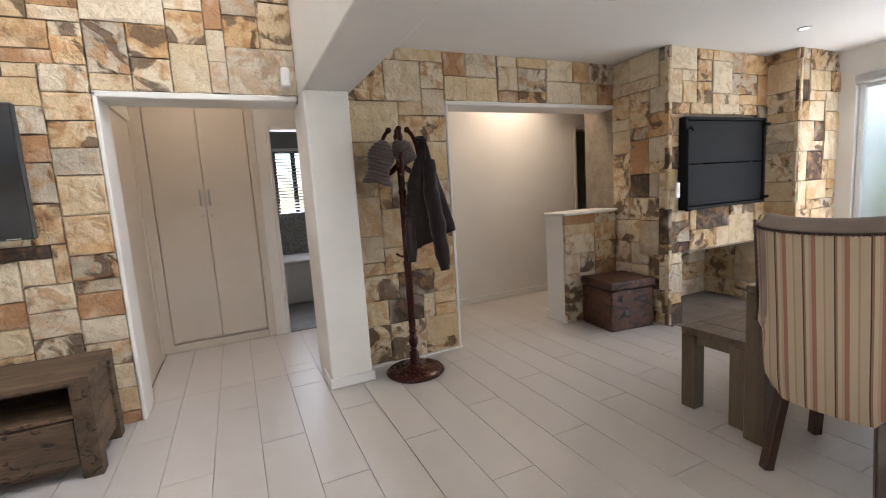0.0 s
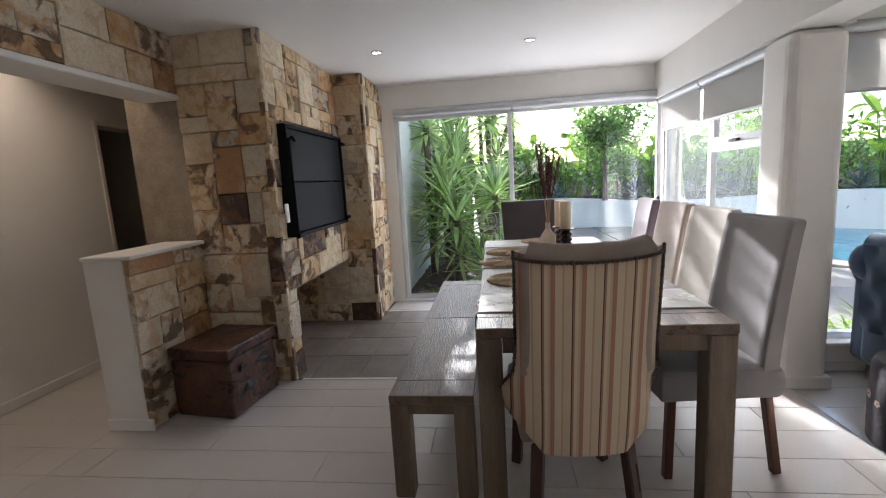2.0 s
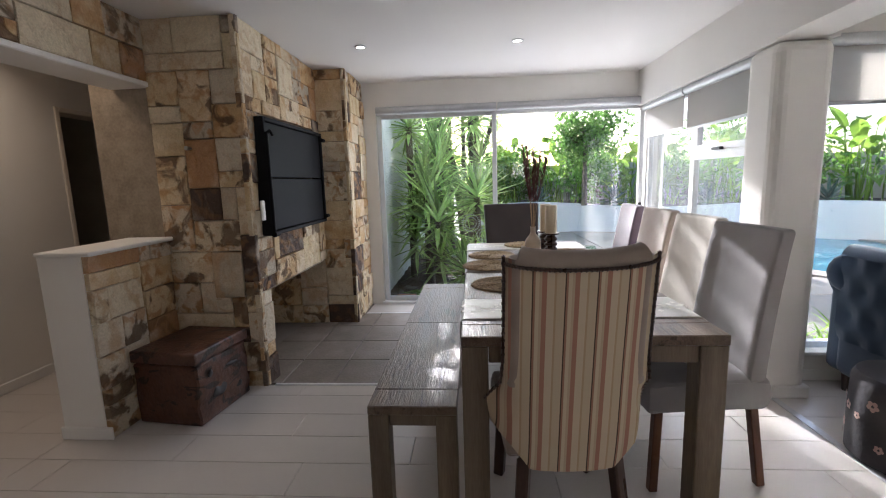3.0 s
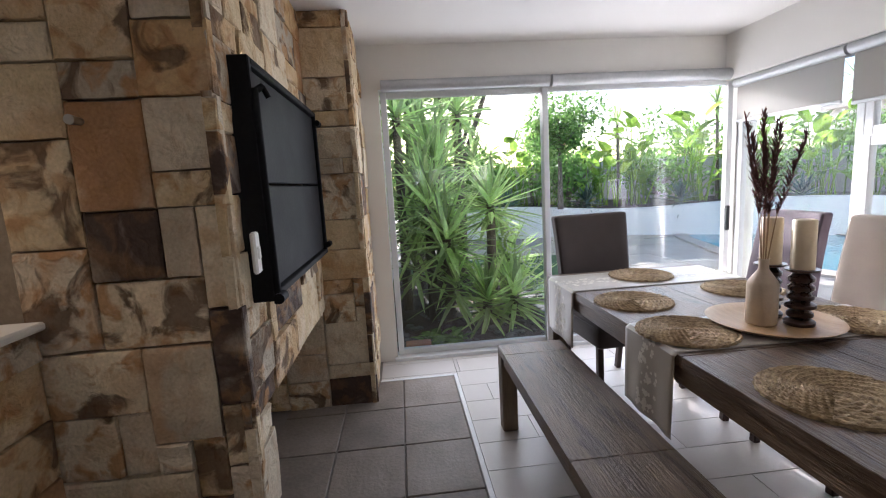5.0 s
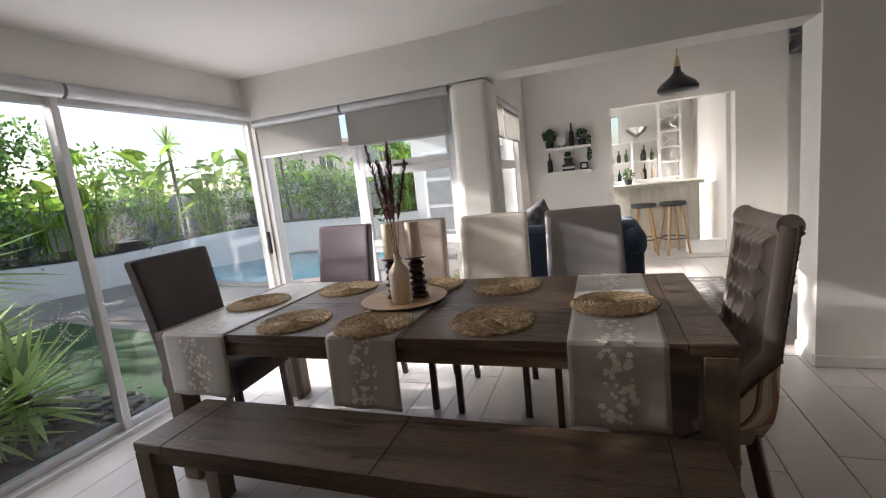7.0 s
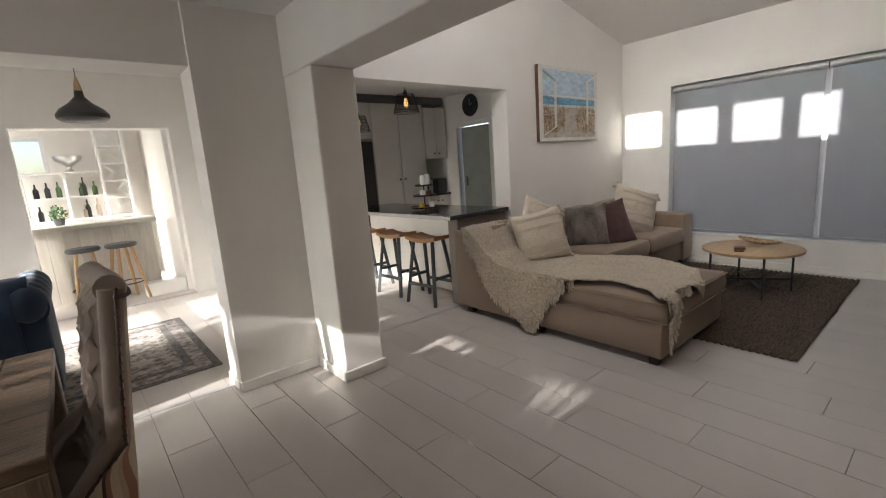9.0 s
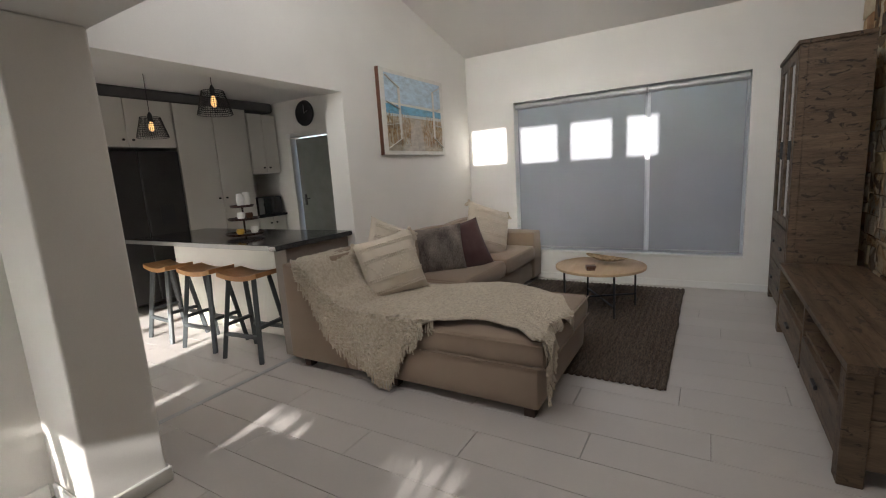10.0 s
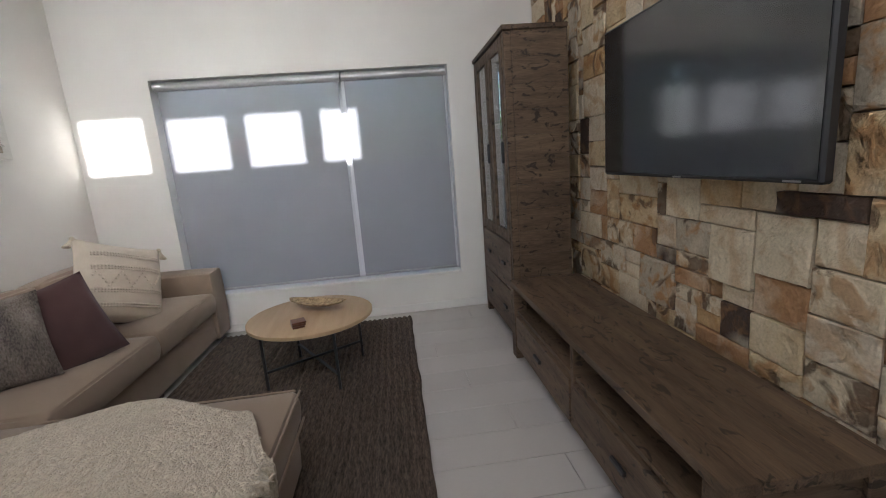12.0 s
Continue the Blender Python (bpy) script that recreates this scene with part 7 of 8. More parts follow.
for k in range(240):
    e = rr.random()
    x, y = (6.05 + 1.8 * e, 1.20 + rr.gauss(0, 0.07) + 0.1 * e) if k % 3 else (6.05 + rr.random() * 1.2, 1.2 + 1.6 * rr.random())
    s = rr.uniform(0.015, 0.05)
    bmesh.ops.create_icosphere(pe, subdivisions=1, radius=s, matrix=Matrix.Translation((x, y, G + 0.05)) @ Matrix.Rotation(rr.uniform(0, 6), 4, "Z") @ Matrix.Diagonal((1.3, 1, 0.7, 1)))
solid("pebbles", pe, M_PEBBLE, "grey river pebbles edging the planting bed", "pebbles", kind="stuff", smooth=True)
solid("brick", boxed(6.05, 6.16, 2.55, 2.77, G + 0.02, G + 0.10, bevel=0.006), mat("red_brick", (0.42, 0.20, 0.11), (0.34, 0.16, 0.09), 0.85, scale=20, bump=0.4), "loose red brick lying on the bed", "brick")

# paving, pool and planter wall
for i in range(9):
    for j in range(8):
        x, y = 5.3 + 0.92 * i, -0.75 - 0.92 * (j + 1)
        if 7.2 < x + 0.46 < 12.0 and -7.0 < y + 0.46 < -2.5:
            continue
        if x < 4.6:
            continue
        new_ob = part("paving_slab", boxed(x, x + 0.91, y, y + 0.91, G - 0.012, G + 0.006 + 0.002 * ((i * 7 + j) % 3), bevel=0.004), M_PAVE, bpy.data.objects["ground"])
pool = thing("swimming_pool", "blue curved swimming pool with pale coping", "pool")
def kidney(a, k=0.0):
    r = 1.0 + 0.16 * math.cos(2 * a + 0.6) + 0.05 * math.cos(3 * a)
    return Vector((9.4 + (2.45 + k) * r * math.cos(a), -4.4 + (1.75 + k) * r * math.sin(a), 0))
bm = bmesh.new()
bm.faces.new([bm.verts.new(kidney(6.283 * i / 64) + Vector((0, 0, G + 0.004))) for i in range(64)])
part("water", bm, M_WATER, pool, "clear turquoise water")
bm = bmesh.new()
ring = [(kidney(6.283 * i / 64, 0.0), kidney(6.283 * i / 64, 0.32)) for i in range(64)]
va = [bm.verts.new(p + Vector((0, 0, G + 0.03))) for p, q in ring]
vb = [bm.verts.new(q + Vector((0, 0, G + 0.03))) for p, q in ring]
for i in range(64):
    j = (i + 1) % 64
    bm.faces.new((va[i], va[j], vb[j], vb[i]))
ob = part("coping", bm, M_PAVE, pool, "pale stone coping")
ob.modifiers.new("thick", "SOLIDIFY").thickness = -0.04
# curved white planter wall
def wall_line(s):
    return Vector((13.2 - 6.5 * s ** 2.2, 1.8 - 11.2 * s, 0))
def wall_out(s):
    return -(wall_line(s + 0.004) - wall_line(s - 0.004)).cross(Vector((0, 0, 1))).normalized() if s > 0.005 else -(wall_line(0.01) - wall_line(0.0)).cross(Vector((0, 0, 1))).normalized()
bm = bmesh.new()
N = 48
for i in range(N):
    p, q = wall_line(i / N), wall_line((i + 1) / N)
    a, b = wall_out(i / N) * 0.2, wall_out((i + 1) / N) * 0.2
    v = [bm.verts.new(x + Vector((0, 0, (0.62 + 0.08 * math.sin(k * 0.25)) if up else G))) for up in (0, 1) for x, k in ((p, i), (q, i + 1), (q + b, i + 1), (p + a, i))]
    for f in ((0, 1, 5, 4), (1, 2, 6, 5), (2, 3, 7, 6), (3, 0, 4, 7), (4, 5, 6, 7)):
        bm.faces.new([v[k] for k in f])
setting("planter_wall", bm, M_EXTW, "long curved white plastered planter wall behind the pool", "garden wall")
bm = bmesh.new()
for i in range(N):
    p, q = wall_line(i / N), wall_line((i + 1) / N)
    a, b = wall_out(i / N), wall_out((i + 1) / N)
    bm.faces.new([bm.verts.new(x) for x in (p + a * 0.15 + Vector((0, 0, 0.55)), q + b * 0.15 + Vector((0, 0, 0.55)), q + b * 3.2 + Vector((0, 0, 0.6)), p + a * 3.2 + Vector((0, 0, 0.6)))])
setting("planter_soil", bm, M_SOIL, "planter soil behind the white wall", "flower bed")
bm = bmesh.new()
for i in range(N):
    p, q = wall_line(i / N) , wall_line((i + 1) / N)
    a, b = wall_out(i / N), wall_out((i + 1) / N)
    v = [bm.verts.new(x + Vector((0, 0, z))) for z in (G, 1.75) for x in (p + a * 3.2, q + b * 3.2, q + b * 3.4, p + a * 3.4)]
    for f in ((0, 1, 5, 4), (1, 2, 6, 5), (2, 3, 7, 6), (3, 0, 4, 7), (4, 5, 6, 7)):
        bm.faces.new([v[k] for k in f])
setting("boundary_wall", bm, M_EXTG, "grey plastered boundary wall behind the plants", "garden wall")

# side wing, own house wall and neighbour
sw = thing("house_wing", "white plastered side wall of the house with a small window", "house wall")
part("wall", boxed(5.965, 10.82, 2.93, 3.5, G, 2.75), M_EXTW, sw)
part("window", boxed(9.52, 10.52, 2.90, 2.935, 1.45, 2.05, bevel=0.01), M_DGREY, sw, "small dark window")
part("sill", boxed(9.47, 10.57, 2.87, 2.93, 1.40, 1.45, bevel=0.005), M_EXTW, sw)
gw = thing("garden_building", "low white outbuilding with panelled windows", "outbuilding")
part("wall", boxed(4.3, 6.6, -9.2, -5.6, G, 2.35), M_EXTW, gw)
part("roof", boxed(4.1, 6.8, -9.4, -5.4, 2.35, 2.5, bevel=0.01), M_EXTW, gw)
for x in (4.6, 5.55):
    wd = part("window", boxed(x, x + 0.8, -5.63, -5.57, 0.25, 1.95, bevel=0.01), M_ALU, gw)
    for z in (0.30, 0.86, 1.42):
        part("pane", boxed(x + 0.05, x + 0.75, -5.575, -5.56, z, z + 0.48, bevel=0.004), M_ALUG, wd)
nh = thing("neighbour_house", "grey two storey neighbouring house with dark windows", "house")
part("wall", boxed(22, 34, -40, -30, G, 5.2), M_EXTG, nh)
part("roof", boxed(21.6, 34.4, -40.4, -29.6, 5.2, 5.6, bevel=0.05), M_EXTG, nh)
for x in (24, 27, 30):
    wd = part("window", boxed(x, x + 1.3, -30.05, -29.98, 3.2, 4.4, bevel=0.02), M_BLACK, nh)
    part("frame", boxed(x + 0.6, x + 0.7, -29.99, -29.96, 3.2, 4.4), M_EXTW, wd)

# plants
def blade(bm, p, d, length, width, droop, seg=4, fold=0.25):
    d = d.normalized()
    side = d.cross(Vector((0, 0, 1)))
    side = side.normalized() if side.length > 1e-3 else Vector((1, 0, 0))
    prev = None
    for k in range(seg + 1):
        s = k / seg
        c = p + d * (length * s) + Vector((0, 0, -droop * length * s * s))
        w = width * (0.55 + 1.2 * s * (1 - s)) * (1 - s ** 3) + 0.0008
        a, b, m = bm.verts.new(c - side * w), bm.verts.new(c + side * w), bm.verts.new(c - Vector((0, 0, w * fold * 2)))
        if prev:
            bm.faces.new((prev[0], prev[2], m, a)); bm.faces.new((prev[2], prev[1], b, m))
        prev = (a, b, m)
def rosette(bm, c, n, length, width, q, up=0.35, droop=0.25):
    """Stiff sword leaves set evenly round a crown, the upper ones steep, the lower ones hanging."""
    for k in range(n):
        s = (k + 0.5) / n
        a = 2.39996 * k + q.uniform(-0.3, 0.3)
        e = math.radians(78 - 112 * s ** 0.9 + q.uniform(-9, 9)) + 0.25 * (up - 0.35)
        d = Vector((math.cos(a) * math.cos(e), math.sin(a) * math.cos(e), math.sin(e)))
        blade(bm, c + Vector((0, 0, 0.10 - 0.22 * s)), d, length * q.uniform(0.75, 1.1) * (0.80 + 0.25 * math.sin(3.1 * s)), width * q.uniform(0.8, 1.15), droop * q.uniform(0.2, 1.0) * (0.3 + s))
q = random.Random(77)
# The tall back heads are added to break up sun reaching the floor.
heads = [(6.72, 2.30, 0.82, 0.66), (7.05, 1.78, 1.12, 0.62), (6.95, 2.45, 1.15, 0.70), (6.52, 1.95, 0.20, 0.48), (6.60, 1.66, 0.22, 0.52), (7.5, 2.30, 1.50, 0.72), (7.45, 1.50, 0.45, 0.5), (7.9, 2.40, 1.80, 0.72), (8.3, 2.50, 2.20, 0.75), (8.7, 1.85, 2.35, 0.70), (9.3, 2.55, 2.75, 0.7), (9.8, 1.75, 2.55, 0.7), (10.4, 2.3, 2.9, 0.75), (7.35, 2.72, 2.12, 0.62)]
for x, y, z, L in heads:
    t = thing("yucca", "spiky green yucca plant in the bed by the glass door", "yucca", group="yuccas in the bed")
    bm = tube(bmesh.new(), (x + 0.05, y, G), (x, y, z), 0.06, 0.045, 10)
    part("trunk", bm, M_BARK, t, smooth=True)
    bm = bmesh.new()
    rosette(bm, Vector((x, y, z)), 66, L * 1.08, 0.033, q, 0.35, 0.14)
    for lower in range(2 if z > 0.6 else 0):
        rosette(bm, Vector((x + 0.15 * q.gauss(0, 1), y + 0.15 * q.gauss(0, 1), z * (0.45 + 0.25 * lower))), 26, L * 0.85, 0.030, q, 0.2, 0.18)
    part("leaves", bm, L_YUCCA, t)
t = thing("low_plant", "small broad leaved plant at the foot of the glass", "plant")
bm = bmesh.new()
for _ in range(60):
    a = q.uniform(0, 6.28)
    blade(bm, Vector((6.22 + 0.1 * q.gauss(0, 1), 2.45 + 0.1 * q.gauss(0, 1), G + 0.05)), Vector((math.cos(a), math.sin(a), 0.9)), q.uniform(0.12, 0.26), 0.035, 0.5)
part("leaves", bm, L_BUSH, t)

def big_leaf_plant(x, y, z, h, n, leafm, label):
    t = thing("banana_plant", label, "plant", group="plants behind the planter wall")
    bm, sm = bmesh.new(), bmesh.new()
    for _ in range(n):
        a = q.uniform(0, 6.283)
        base = Vector((x + 0.2 * q.gauss(0, 1), y + 0.2 * q.gauss(0, 1), z))
        top = base + Vector((0.25 * math.cos(a), 0.25 * math.sin(a), h * q.uniform(0.25, 0.9)))
        tube(sm, base, top, 0.018, 0.010, 5)
        blade(bm, top, Vector((math.cos(a), math.sin(a), q.uniform(0.4, 1.6))), q.uniform(0.6, 1.0), q.uniform(0.13, 0.21), q.uniform(0.3, 0.7), 5, 0.15)
    part("stems", sm, leafm, t)
    part("leaves", bm, leafm, t)
def shrub(name, label, c, r, n, leafm, size=0.05, trunk=0.0, flat=1.0):
    t = thing(name, label, "tree" if trunk else "shrub", group="shrubs and trees")
    c = Vector(c)
    bm = bmesh.new()
    tube(bm, (c.x, c.y, c.z - r * 0.6 - trunk), (c.x, c.y, c.z), 0.05 + 0.03 * r, 0.03, 8)
    for k in range(6):
        a = 6.283 * k / 6 + q.random()
        tube(bm, (c.x, c.y, c.z - r * 0.45), c + Vector((0.7 * r * math.cos(a), 0.7 * r * math.sin(a), r * q.uniform(0.0, 0.5))), 0.03, 0.01, 6)
    part("trunk", bm, M_BARK, t, smooth=True)
    bm = bmesh.new()
    lumps = [Vector((q.gauss(0, 0.42), q.gauss(0, 0.42), q.gauss(0, 0.36) * flat)) * r for _ in range(28)]
    for _ in range(n):
        o = q.choice(lumps)
        d = Vector((q.gauss(0, 1), q.gauss(0, 1), q.gauss(0, 1))).normalized() * (0.42 * r * q.uniform(0.55, 1.0))
        p = c + o + d
        a = Vector((q.gauss(0, 1), q.gauss(0, 1), q.gauss(0, 1))).normalized() * size * q.uniform(0.6, 1.3)
        b = a.cross(Vector((q.gauss(0, 1), q.gauss(0, 1), q.gauss(0, 1)))).normalized() * size * 0.5
        bm.faces.new([bm.verts.new(p - a), bm.verts.new(p + b), bm.verts.new(p + a), bm.verts.new(p - b)])
    part("crown", bm, leafm, t)
shrub("round_tree", "dense round leafy tree behind the pool wall", (12.2, -0.9, 2.35), 0.85, 4200, L_BUSH, 0.055, 1.2)
for i in range(30):
    s = 0.02 + 0.96 * i / 29
    p, p2 = wall_line(s), wall_line(s + 0.01)
    n = -(p2 - p).cross(Vector((0, 0, 1))).normalized()
    c = p + n * q.uniform(0.5, 2.2)
    k = i % 5
    if k in (0, 2):
        big_leaf_plant(c.x, c.y, 0.55, q.uniform(1.5, 2.5), 24, L_BANANA, "bright green broad leaved plant behind the planter wall")
    elif k == 1:
        t = thing("cordyline", "spiky palm like plant on a thin trunk", "plant", group="plants behind the planter wall")
        h = q.uniform(1.5, 2.6)
        part("trunk", tube(bmesh.new(), (c.x, c.y, 0.5), (c.x + 0.1, c.y, 0.55 + h), 0.05, 0.035, 8), M_BARK, t, smooth=True)
        bm = bmesh.new(); rosette(bm, Vector((c.x + 0.1, c.y, 0.55 + h)), 70, 0.7, 0.022, q)
        part("leaves", bm, L_YUCCA, t)
    elif k == 3:
        shrub("shrub", "loose green shrub behind the planter wall", (c.x, c.y, 1.35), q.uniform(0.8, 1.1), 1500, L_BUSH, 0.07)
    else:
        t = thing("agave", "blue grey agave on the planter edge", "agave", group="plants behind the planter wall")
        bm = bmesh.new(); rosette(bm, p + n * 0.35 + Vector((0, 0, 0.7)), 40, 0.55, 0.045, q, 0.5, 0.2)
        part("leaves", bm, L_AGAVE, t)
for x, y, z, r in ((15.0, 1.2, 1.4, 1.1), (14.6, 3.4, 1.6, 1.2), (11.4, 3.6, 1.9, 1.2), (16.8, -2.5, 2.0, 1.5), (16.8, -6.5, 1.8, 1.4), (14.5, -11.0, 1.7, 1.3), (10.0, -12.8, 1.8, 1.4)):
    shrub("garden_tree", "leafy garden tree at the boundary wall", (x, y, z), r, 1900, L_BUSH, 0.09, 1.0)
t = thing("branching_tree", "bare branched tree with spiky crowns behind the yuccas", "tree")
bm, lf = bmesh.new(), bmesh.new()
# The last two crowns are added to cut the sun patch indoors.
for dx, dy, h in ((0, 0, 2.9), (0.5, -0.4, 2.6), (-0.3, -0.5, 3.1), (0.05, 0.42, 3.1), (-0.35, 0.32, 2.95)):
    a, b = Vector((9.6, 2.0, G)), Vector((9.6 + 0.4 * dx, 2.0 + 0.4 * dy, 1.4))
    tube(bm, a, b, 0.07, 0.05, 8); tube(bm, b, (9.6 + 1.6 * dx, 2.0 + 1.6 * dy, h), 0.05, 0.03, 8)
    rosette(lf, Vector((9.6 + 1.6 * dx, 2.0 + 1.6 * dy, h)), 80, 0.6, 0.022, q)
part("trunk", bm, M_BARK, t, smooth=True)
part("crown", lf, L_YUCCA, t)
t = thing("flowering_border", "low flowering plants under the lounge window", "border plants")
bm, fl = bmesh.new(), bmesh.new()
for _ in range(220):
    p = Vector((q.uniform(4.1, 4.9), q.uniform(-2.4, -0.1), G))
    a = q.uniform(0, 6.28)
    blade(bm, p, Vector((math.cos(a), math.sin(a), 1.4)), q.uniform(0.25, 0.5), 0.016, 0.3)
part("leaves", bm, L_BANANA, t)
# street side of the wide window
for x, y, z, r in ((-9, 0.5, 1.6, 1.4), (-10, 3.5, 2.2, 1.8), (-9, 6.5, 1.6, 1.4), (-11, -2, 2, 1.6)):
    shrub("street_tree", "leafy tree on the street side of the house", (x, y, z), r, 900, L_BUSH, 0.12, 1.0)
setting("street_wall", boxed(-7.2, -7.0, -8, 12, G, 1.35), M_EXTG, "plain grey street wall beyond the blind window", "garden wall")

# ---- small pieces of floors and walls ----
rp = random.Random(11)
floor_ob = bpy.data.objects["floor"]
PW, PL = 0.23, 1.2
plank_meshes = {}
def plank_mesh(w, l):
    key = (round(w, 3), round(l, 3))
    if key not in plank_meshes:
        plank_meshes[key] = mesh("floor_plank", boxed(0, key[0] - 0.003, 0, key[1] - 0.003, -0.011, 0, bevel=0.0012), M_TILE)
    return plank_meshes[key]
def lay(x0, x1, y0, y1, skip=None, joined=None):
    k = math.floor((x0 - 0.12) / PW)
    while 0.12 + k * PW < x1:
        xa, xb = max(x0, 0.12 + k * PW), min(x1, 0.12 + (k + 1) * PW)
        y = y0 - ((k * 0.437 * PL) % PL)
        while y < y1:
            ya, yb = max(y0, y), min(y1, y + PL)
            if xb - xa > 0.02 and yb - ya > 0.02 and not (skip and skip(xa, xb, ya, yb)):
                if joined is None:
                    o = new("floor_plank", plank_mesh(xb - xa, yb - ya))
                    o.location, o.parent = (xa, ya, 0), floor_ob
                else:
                    box(joined, xa, xb - 0.003, ya, yb - 0.003, -0.011, 0)
            y += PL
        k += 1
SX0, SX1, SY0 = 3.71, 5.37, 2.415          # slate hearth
lay(WEST, SX0, SOUTH - 0.1, NORTH + 0.25)
lay(SX0, EAST, SOUTH - 0.1, SY0)
lay(SX1, EAST, SY0, 2.96)
rest = bmesh.new()
lay(-0.36, 5.5, NORTH + 0.25, 5.2, joined=rest)
lay(-2.85, 3.8, LS, SOUTH - 0.1, joined=rest)
part("distant_planks", rest, M_TILE, floor_ob)
tagged(bpy.data.objects["distant_planks"], kind="stuff")

# slate hearth with its pale metal edge
for i in range(4):
    for j in range(4):
        xa, ya = SX0 + 0.03 + i * 0.405, SY0 + 0.03 + j * 0.36
        if ya + 0.36 > 3.86:
            continue
        o = part("hearth_tile", boxed(xa, xa + 0.398, ya, ya + 0.352, -0.011, 0.003, bevel=0.003), M_SLATE, floor_ob)
edge = bmesh.new()
box(edge, SX0, SX1, SY0, SY0 + 0.026, -0.01, 0.006, 0.002); box(edge, SX1 - 0.026, SX1, SY0 + 0.026, 2.96, -0.01, 0.006, 0.002); box(edge, SX0, SX0 + 0.026, SY0 + 0.026, 3.2, -0.01, 0.006, 0.002)
setting("hearth_edge", edge, M_ALU, "pale metal edging strip round the slate hearth", "trim")
setting("threshold_lounge", boxed(1.69, 3.56, 0.05, 0.09, -0.008, 0.004, bevel=0.001), M_ALUG, "thin metal threshold strip to the lounge", "trim")
setting("threshold_kitchen", boxed(-1.14, 0.83, 0.02, 0.06, -0.008, 0.004, bevel=0.001), M_ALUG, "thin metal threshold strip to the kitchen", "trim")

# stone cladding
def stone_mesh(seed):
    q = random.Random(seed)
    n = 4
    bm = bmesh.new()
    def off(a, b):
        return 0.22 * q.uniform(-1, 1)
    depth = [[0.0 if i in (0, n) or j in (0, n) else off(i, j) for j in range(n + 1)] for i in range(n + 1)]
    tilt, tilt2 = q.uniform(-0.25, 0.25), q.uniform(-0.2, 0.2)
    fr = [[None] * (n + 1) for _ in range(n + 1)]
    back = {}
    cuts = [0.0, 0.045, 0.5, 0.955, 1.0]
    for i in range(n + 1):
        for j in range(n + 1):
            u, v = cuts[i] - 0.5, cuts[j] - 0.5
            edge = i in (0, n) or j in (0, n)
            y = -(0.80 + 0.6 * (tilt * u + tilt2 * v) - (0.0 if not edge else 0.10)) + depth[i][j] * 0.35
            ju = 0.018 * q.uniform(-1, 1) if edge else 0.05 * q.uniform(-1, 1) * (0.1 < abs(u) < 0.45)
            jv = 0.018 * q.uniform(-1, 1) if edge else 0.05 * q.uniform(-1, 1)
            fr[i][j] = bm.verts.new((max(-0.5, min(0.5, u + ju)), y, max(-0.5, min(0.5, v + jv))))
            if edge:
                back[i, j] = bm.verts.new((u, 0.0, v))
    for i in range(n):
        for j in range(n):
            bm.faces.new((fr[i][j], fr[i + 1][j], fr[i + 1][j + 1], fr[i][j + 1]))
    loop = [(i, 0) for i in range(n)] + [(n, j) for j in range(n)] + [(i, n) for i in range(n, 0, -1)] + [(0, j) for j in range(n, 0, -1)]
    for a, b in zip(loop, loop[1:] + loop[:1]):
        bm.faces.new((fr[a[0]][a[1]], fr[b[0]][b[1]], back[b], back[a]))
    return mesh("stone", bm, M_STONE)
STONES = [stone_mesh(s) for s in range(10)]
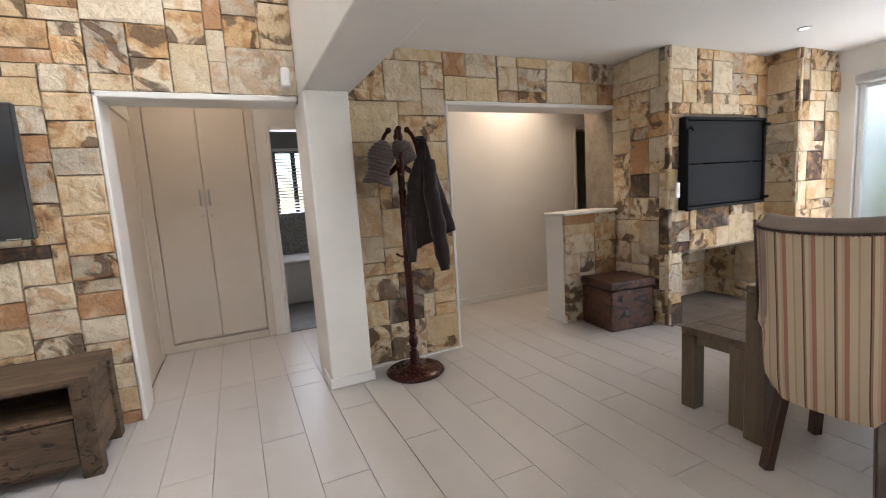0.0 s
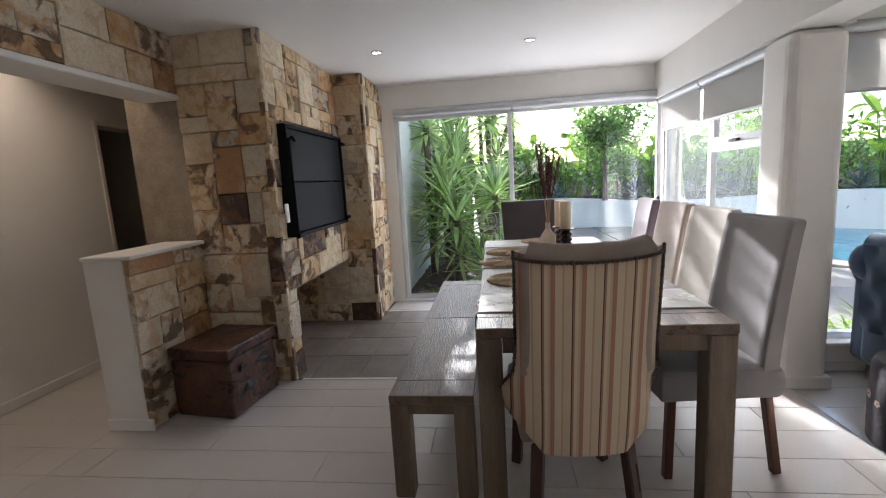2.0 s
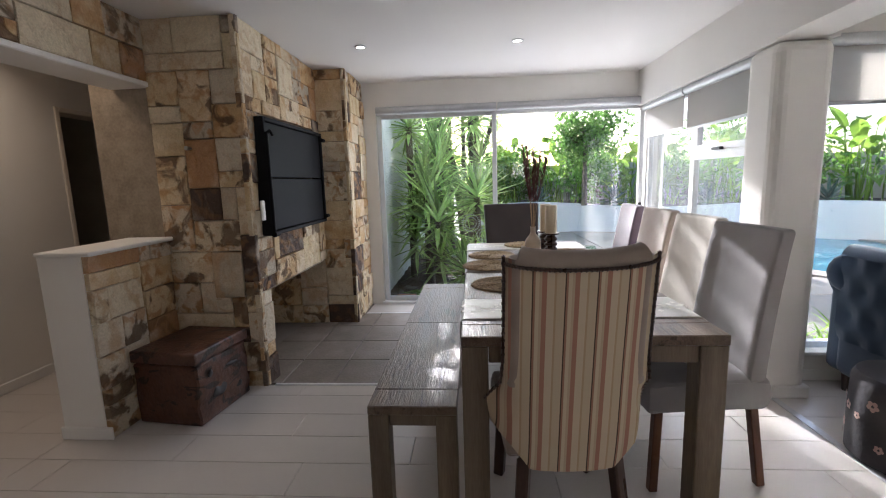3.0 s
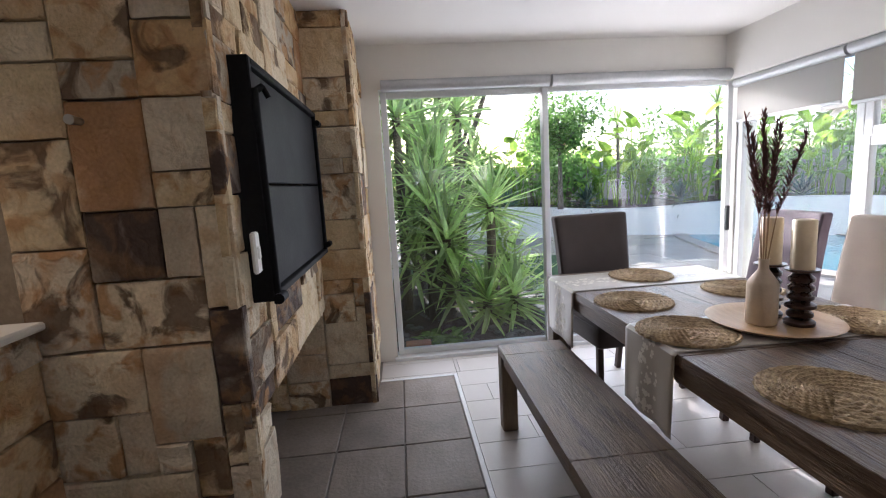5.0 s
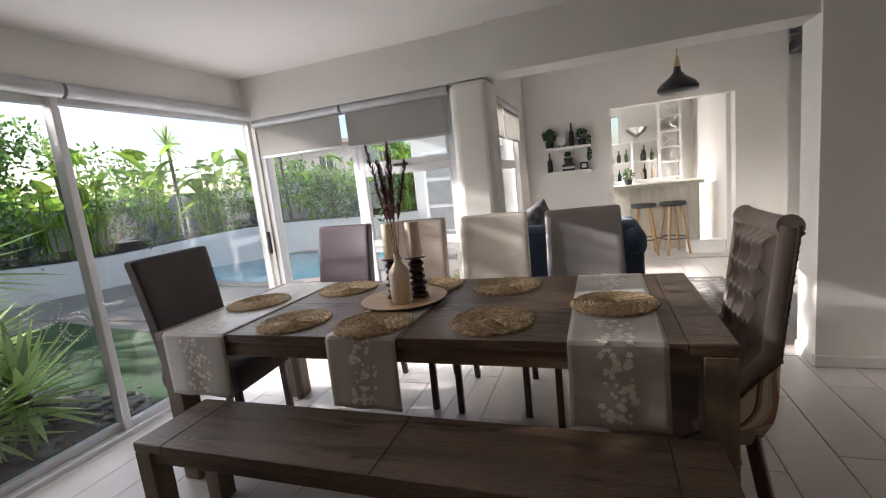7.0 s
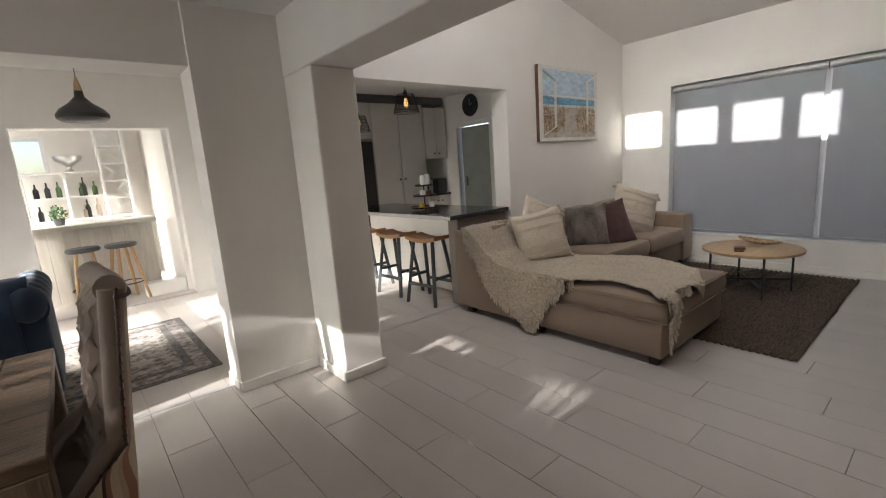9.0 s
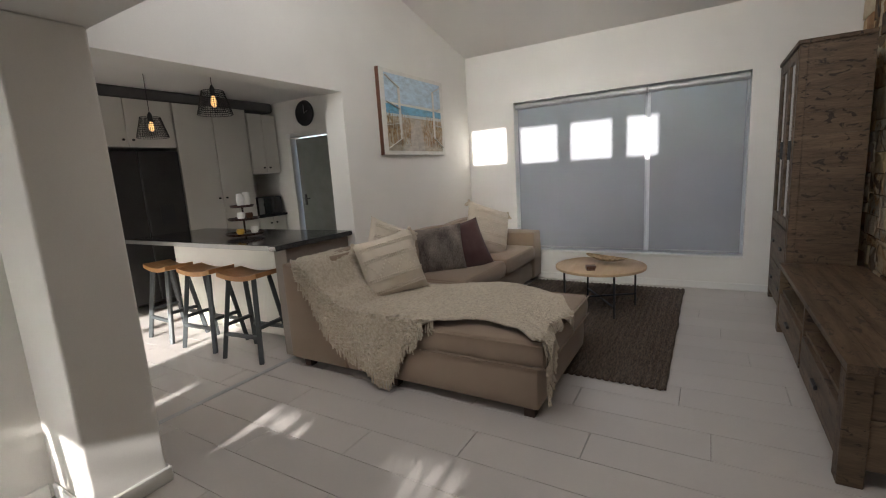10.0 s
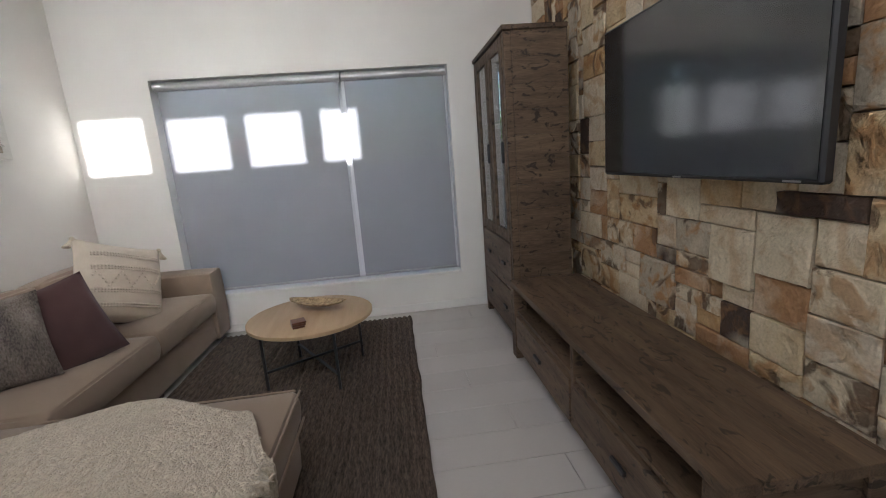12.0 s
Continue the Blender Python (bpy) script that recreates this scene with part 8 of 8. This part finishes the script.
def clad(parent, origin, u, n, U, V, holes=(), cell=0.092, depth=0.040, seed=0):
    """Lays stones over a U by V metre face: origin its lower corner, u along it, n out of it."""
    q = random.Random(seed)
    u, n, o = Vector(u), Vector(n), Vector(origin)
    nu, nv = max(1, round(U / cell)), max(1, round(V / cell))
    cu, cv = U / nu, V / nv
    used = [[any(a < (i + 0.5) * cu < b and c < (j + 0.5) * cv < d for a, b, c, d in holes) for j in range(nv)] for i in range(nu)]
    flip = u.dot((-n).cross(Vector((0, 0, 1)))) < 0
    for j in range(nv):
        for i in range(nu):
            if used[i][j]:
                continue
            w, h = q.choice((2, 2, 3, 3, 4, 1)), q.choice((1, 2, 2, 2, 3))
            ww = 0
            while ww < w and i + ww < nu and not used[i + ww][j]:
                ww += 1
            if i + ww < nu and not used[i + ww][j] and (i + ww + 1 >= nu or used[i + ww + 1][j]) and ww < 5:
                ww += 1
            hh = 1
            while hh < h and j + hh < nv and all(not used[i + k][j + hh] for k in range(ww)):
                hh += 1
            for a in range(ww):
                for b in range(hh):
                    used[i + a][j + b] = True
            c = o + u * ((i + ww / 2) * cu) + Vector((0, 0, (j + hh / 2) * cv))
            ob = new("stone", q.choice(STONES))
            ax = (-n).cross(Vector((0, 0, 1)))
            m = Matrix((ax, -n, Vector((0, 0, 1)))).transposed().to_4x4()
            dep = depth * q.choice((0.78, 0.88, 0.95, 1.0, 1.08, 1.2))
            ob.matrix_world = Matrix.Translation(c) @ m @ Matrix.Diagonal((ww * cu - 0.004, dep, hh * cv - 0.004, 1))
            ob.parent = parent
NF = NORTH + 0.03
clad(wall_tv, (WEST, NF, 0), (1, 0, 0), (0, -1, 0), 3.11, 2.75, seed=1, cell=0.076)
clad(wall_tv, (WEST, NF, 2.75), (1, 0, 0), (0, -1, 0), 3.11, 0.8, seed=21, cell=0.16)
clad(wall_north, (-0.31, NF, 2.003), (1, 0, 0), (0, -1, 0), 1.14, 1.55, seed=2, cell=0.10)
clad(wall_north, (1.15, NF, 0.012), (1, 0, 0), (0, -1, 0), 0.78, 2.37, seed=3, cell=0.10)
clad(wall_north, (1.93, NF, 2.003), (1, 0, 0), (0, -1, 0), 1.78, 0.375, seed=4, cell=0.10)
clad(half, (3.065, 3.845, 0), (1, 0, 0), (0, -1, 0), 0.63, 1.01, seed=5)
B = braai_block
clad(B, (3.73, FY, 0), (0, 1, 0), (-1, 0, 0), 0.62, DIN_C, seed=6, cell=0.105)
clad(B, (3.69, FY + 0.04, 0), (1, 0, 0), (0, -1, 0), 1.40, DIN_C, holes=((0.21, 1.4, -1, 0.62), (0.14, 1.235, 1.0, 1.80)), seed=7)
clad(B, (5.09, 2.96, 0), (0, 1, 0), (-1, 0, 0), 0.30, DIN_C, seed=8)
clad(B, (5.05, 3.0, 0), (1, 0, 0), (0, -1, 0), 0.70, DIN_C, seed=9)
clad(B, (3.90, 3.86, 0), (1, 0, 0), (0, -1, 0), 1.15, 0.62, seed=10)
clad(B, (5.09, 3.26, 0), (0, 1, 0), (-1, 0, 0), 0.60, 0.62, seed=12)
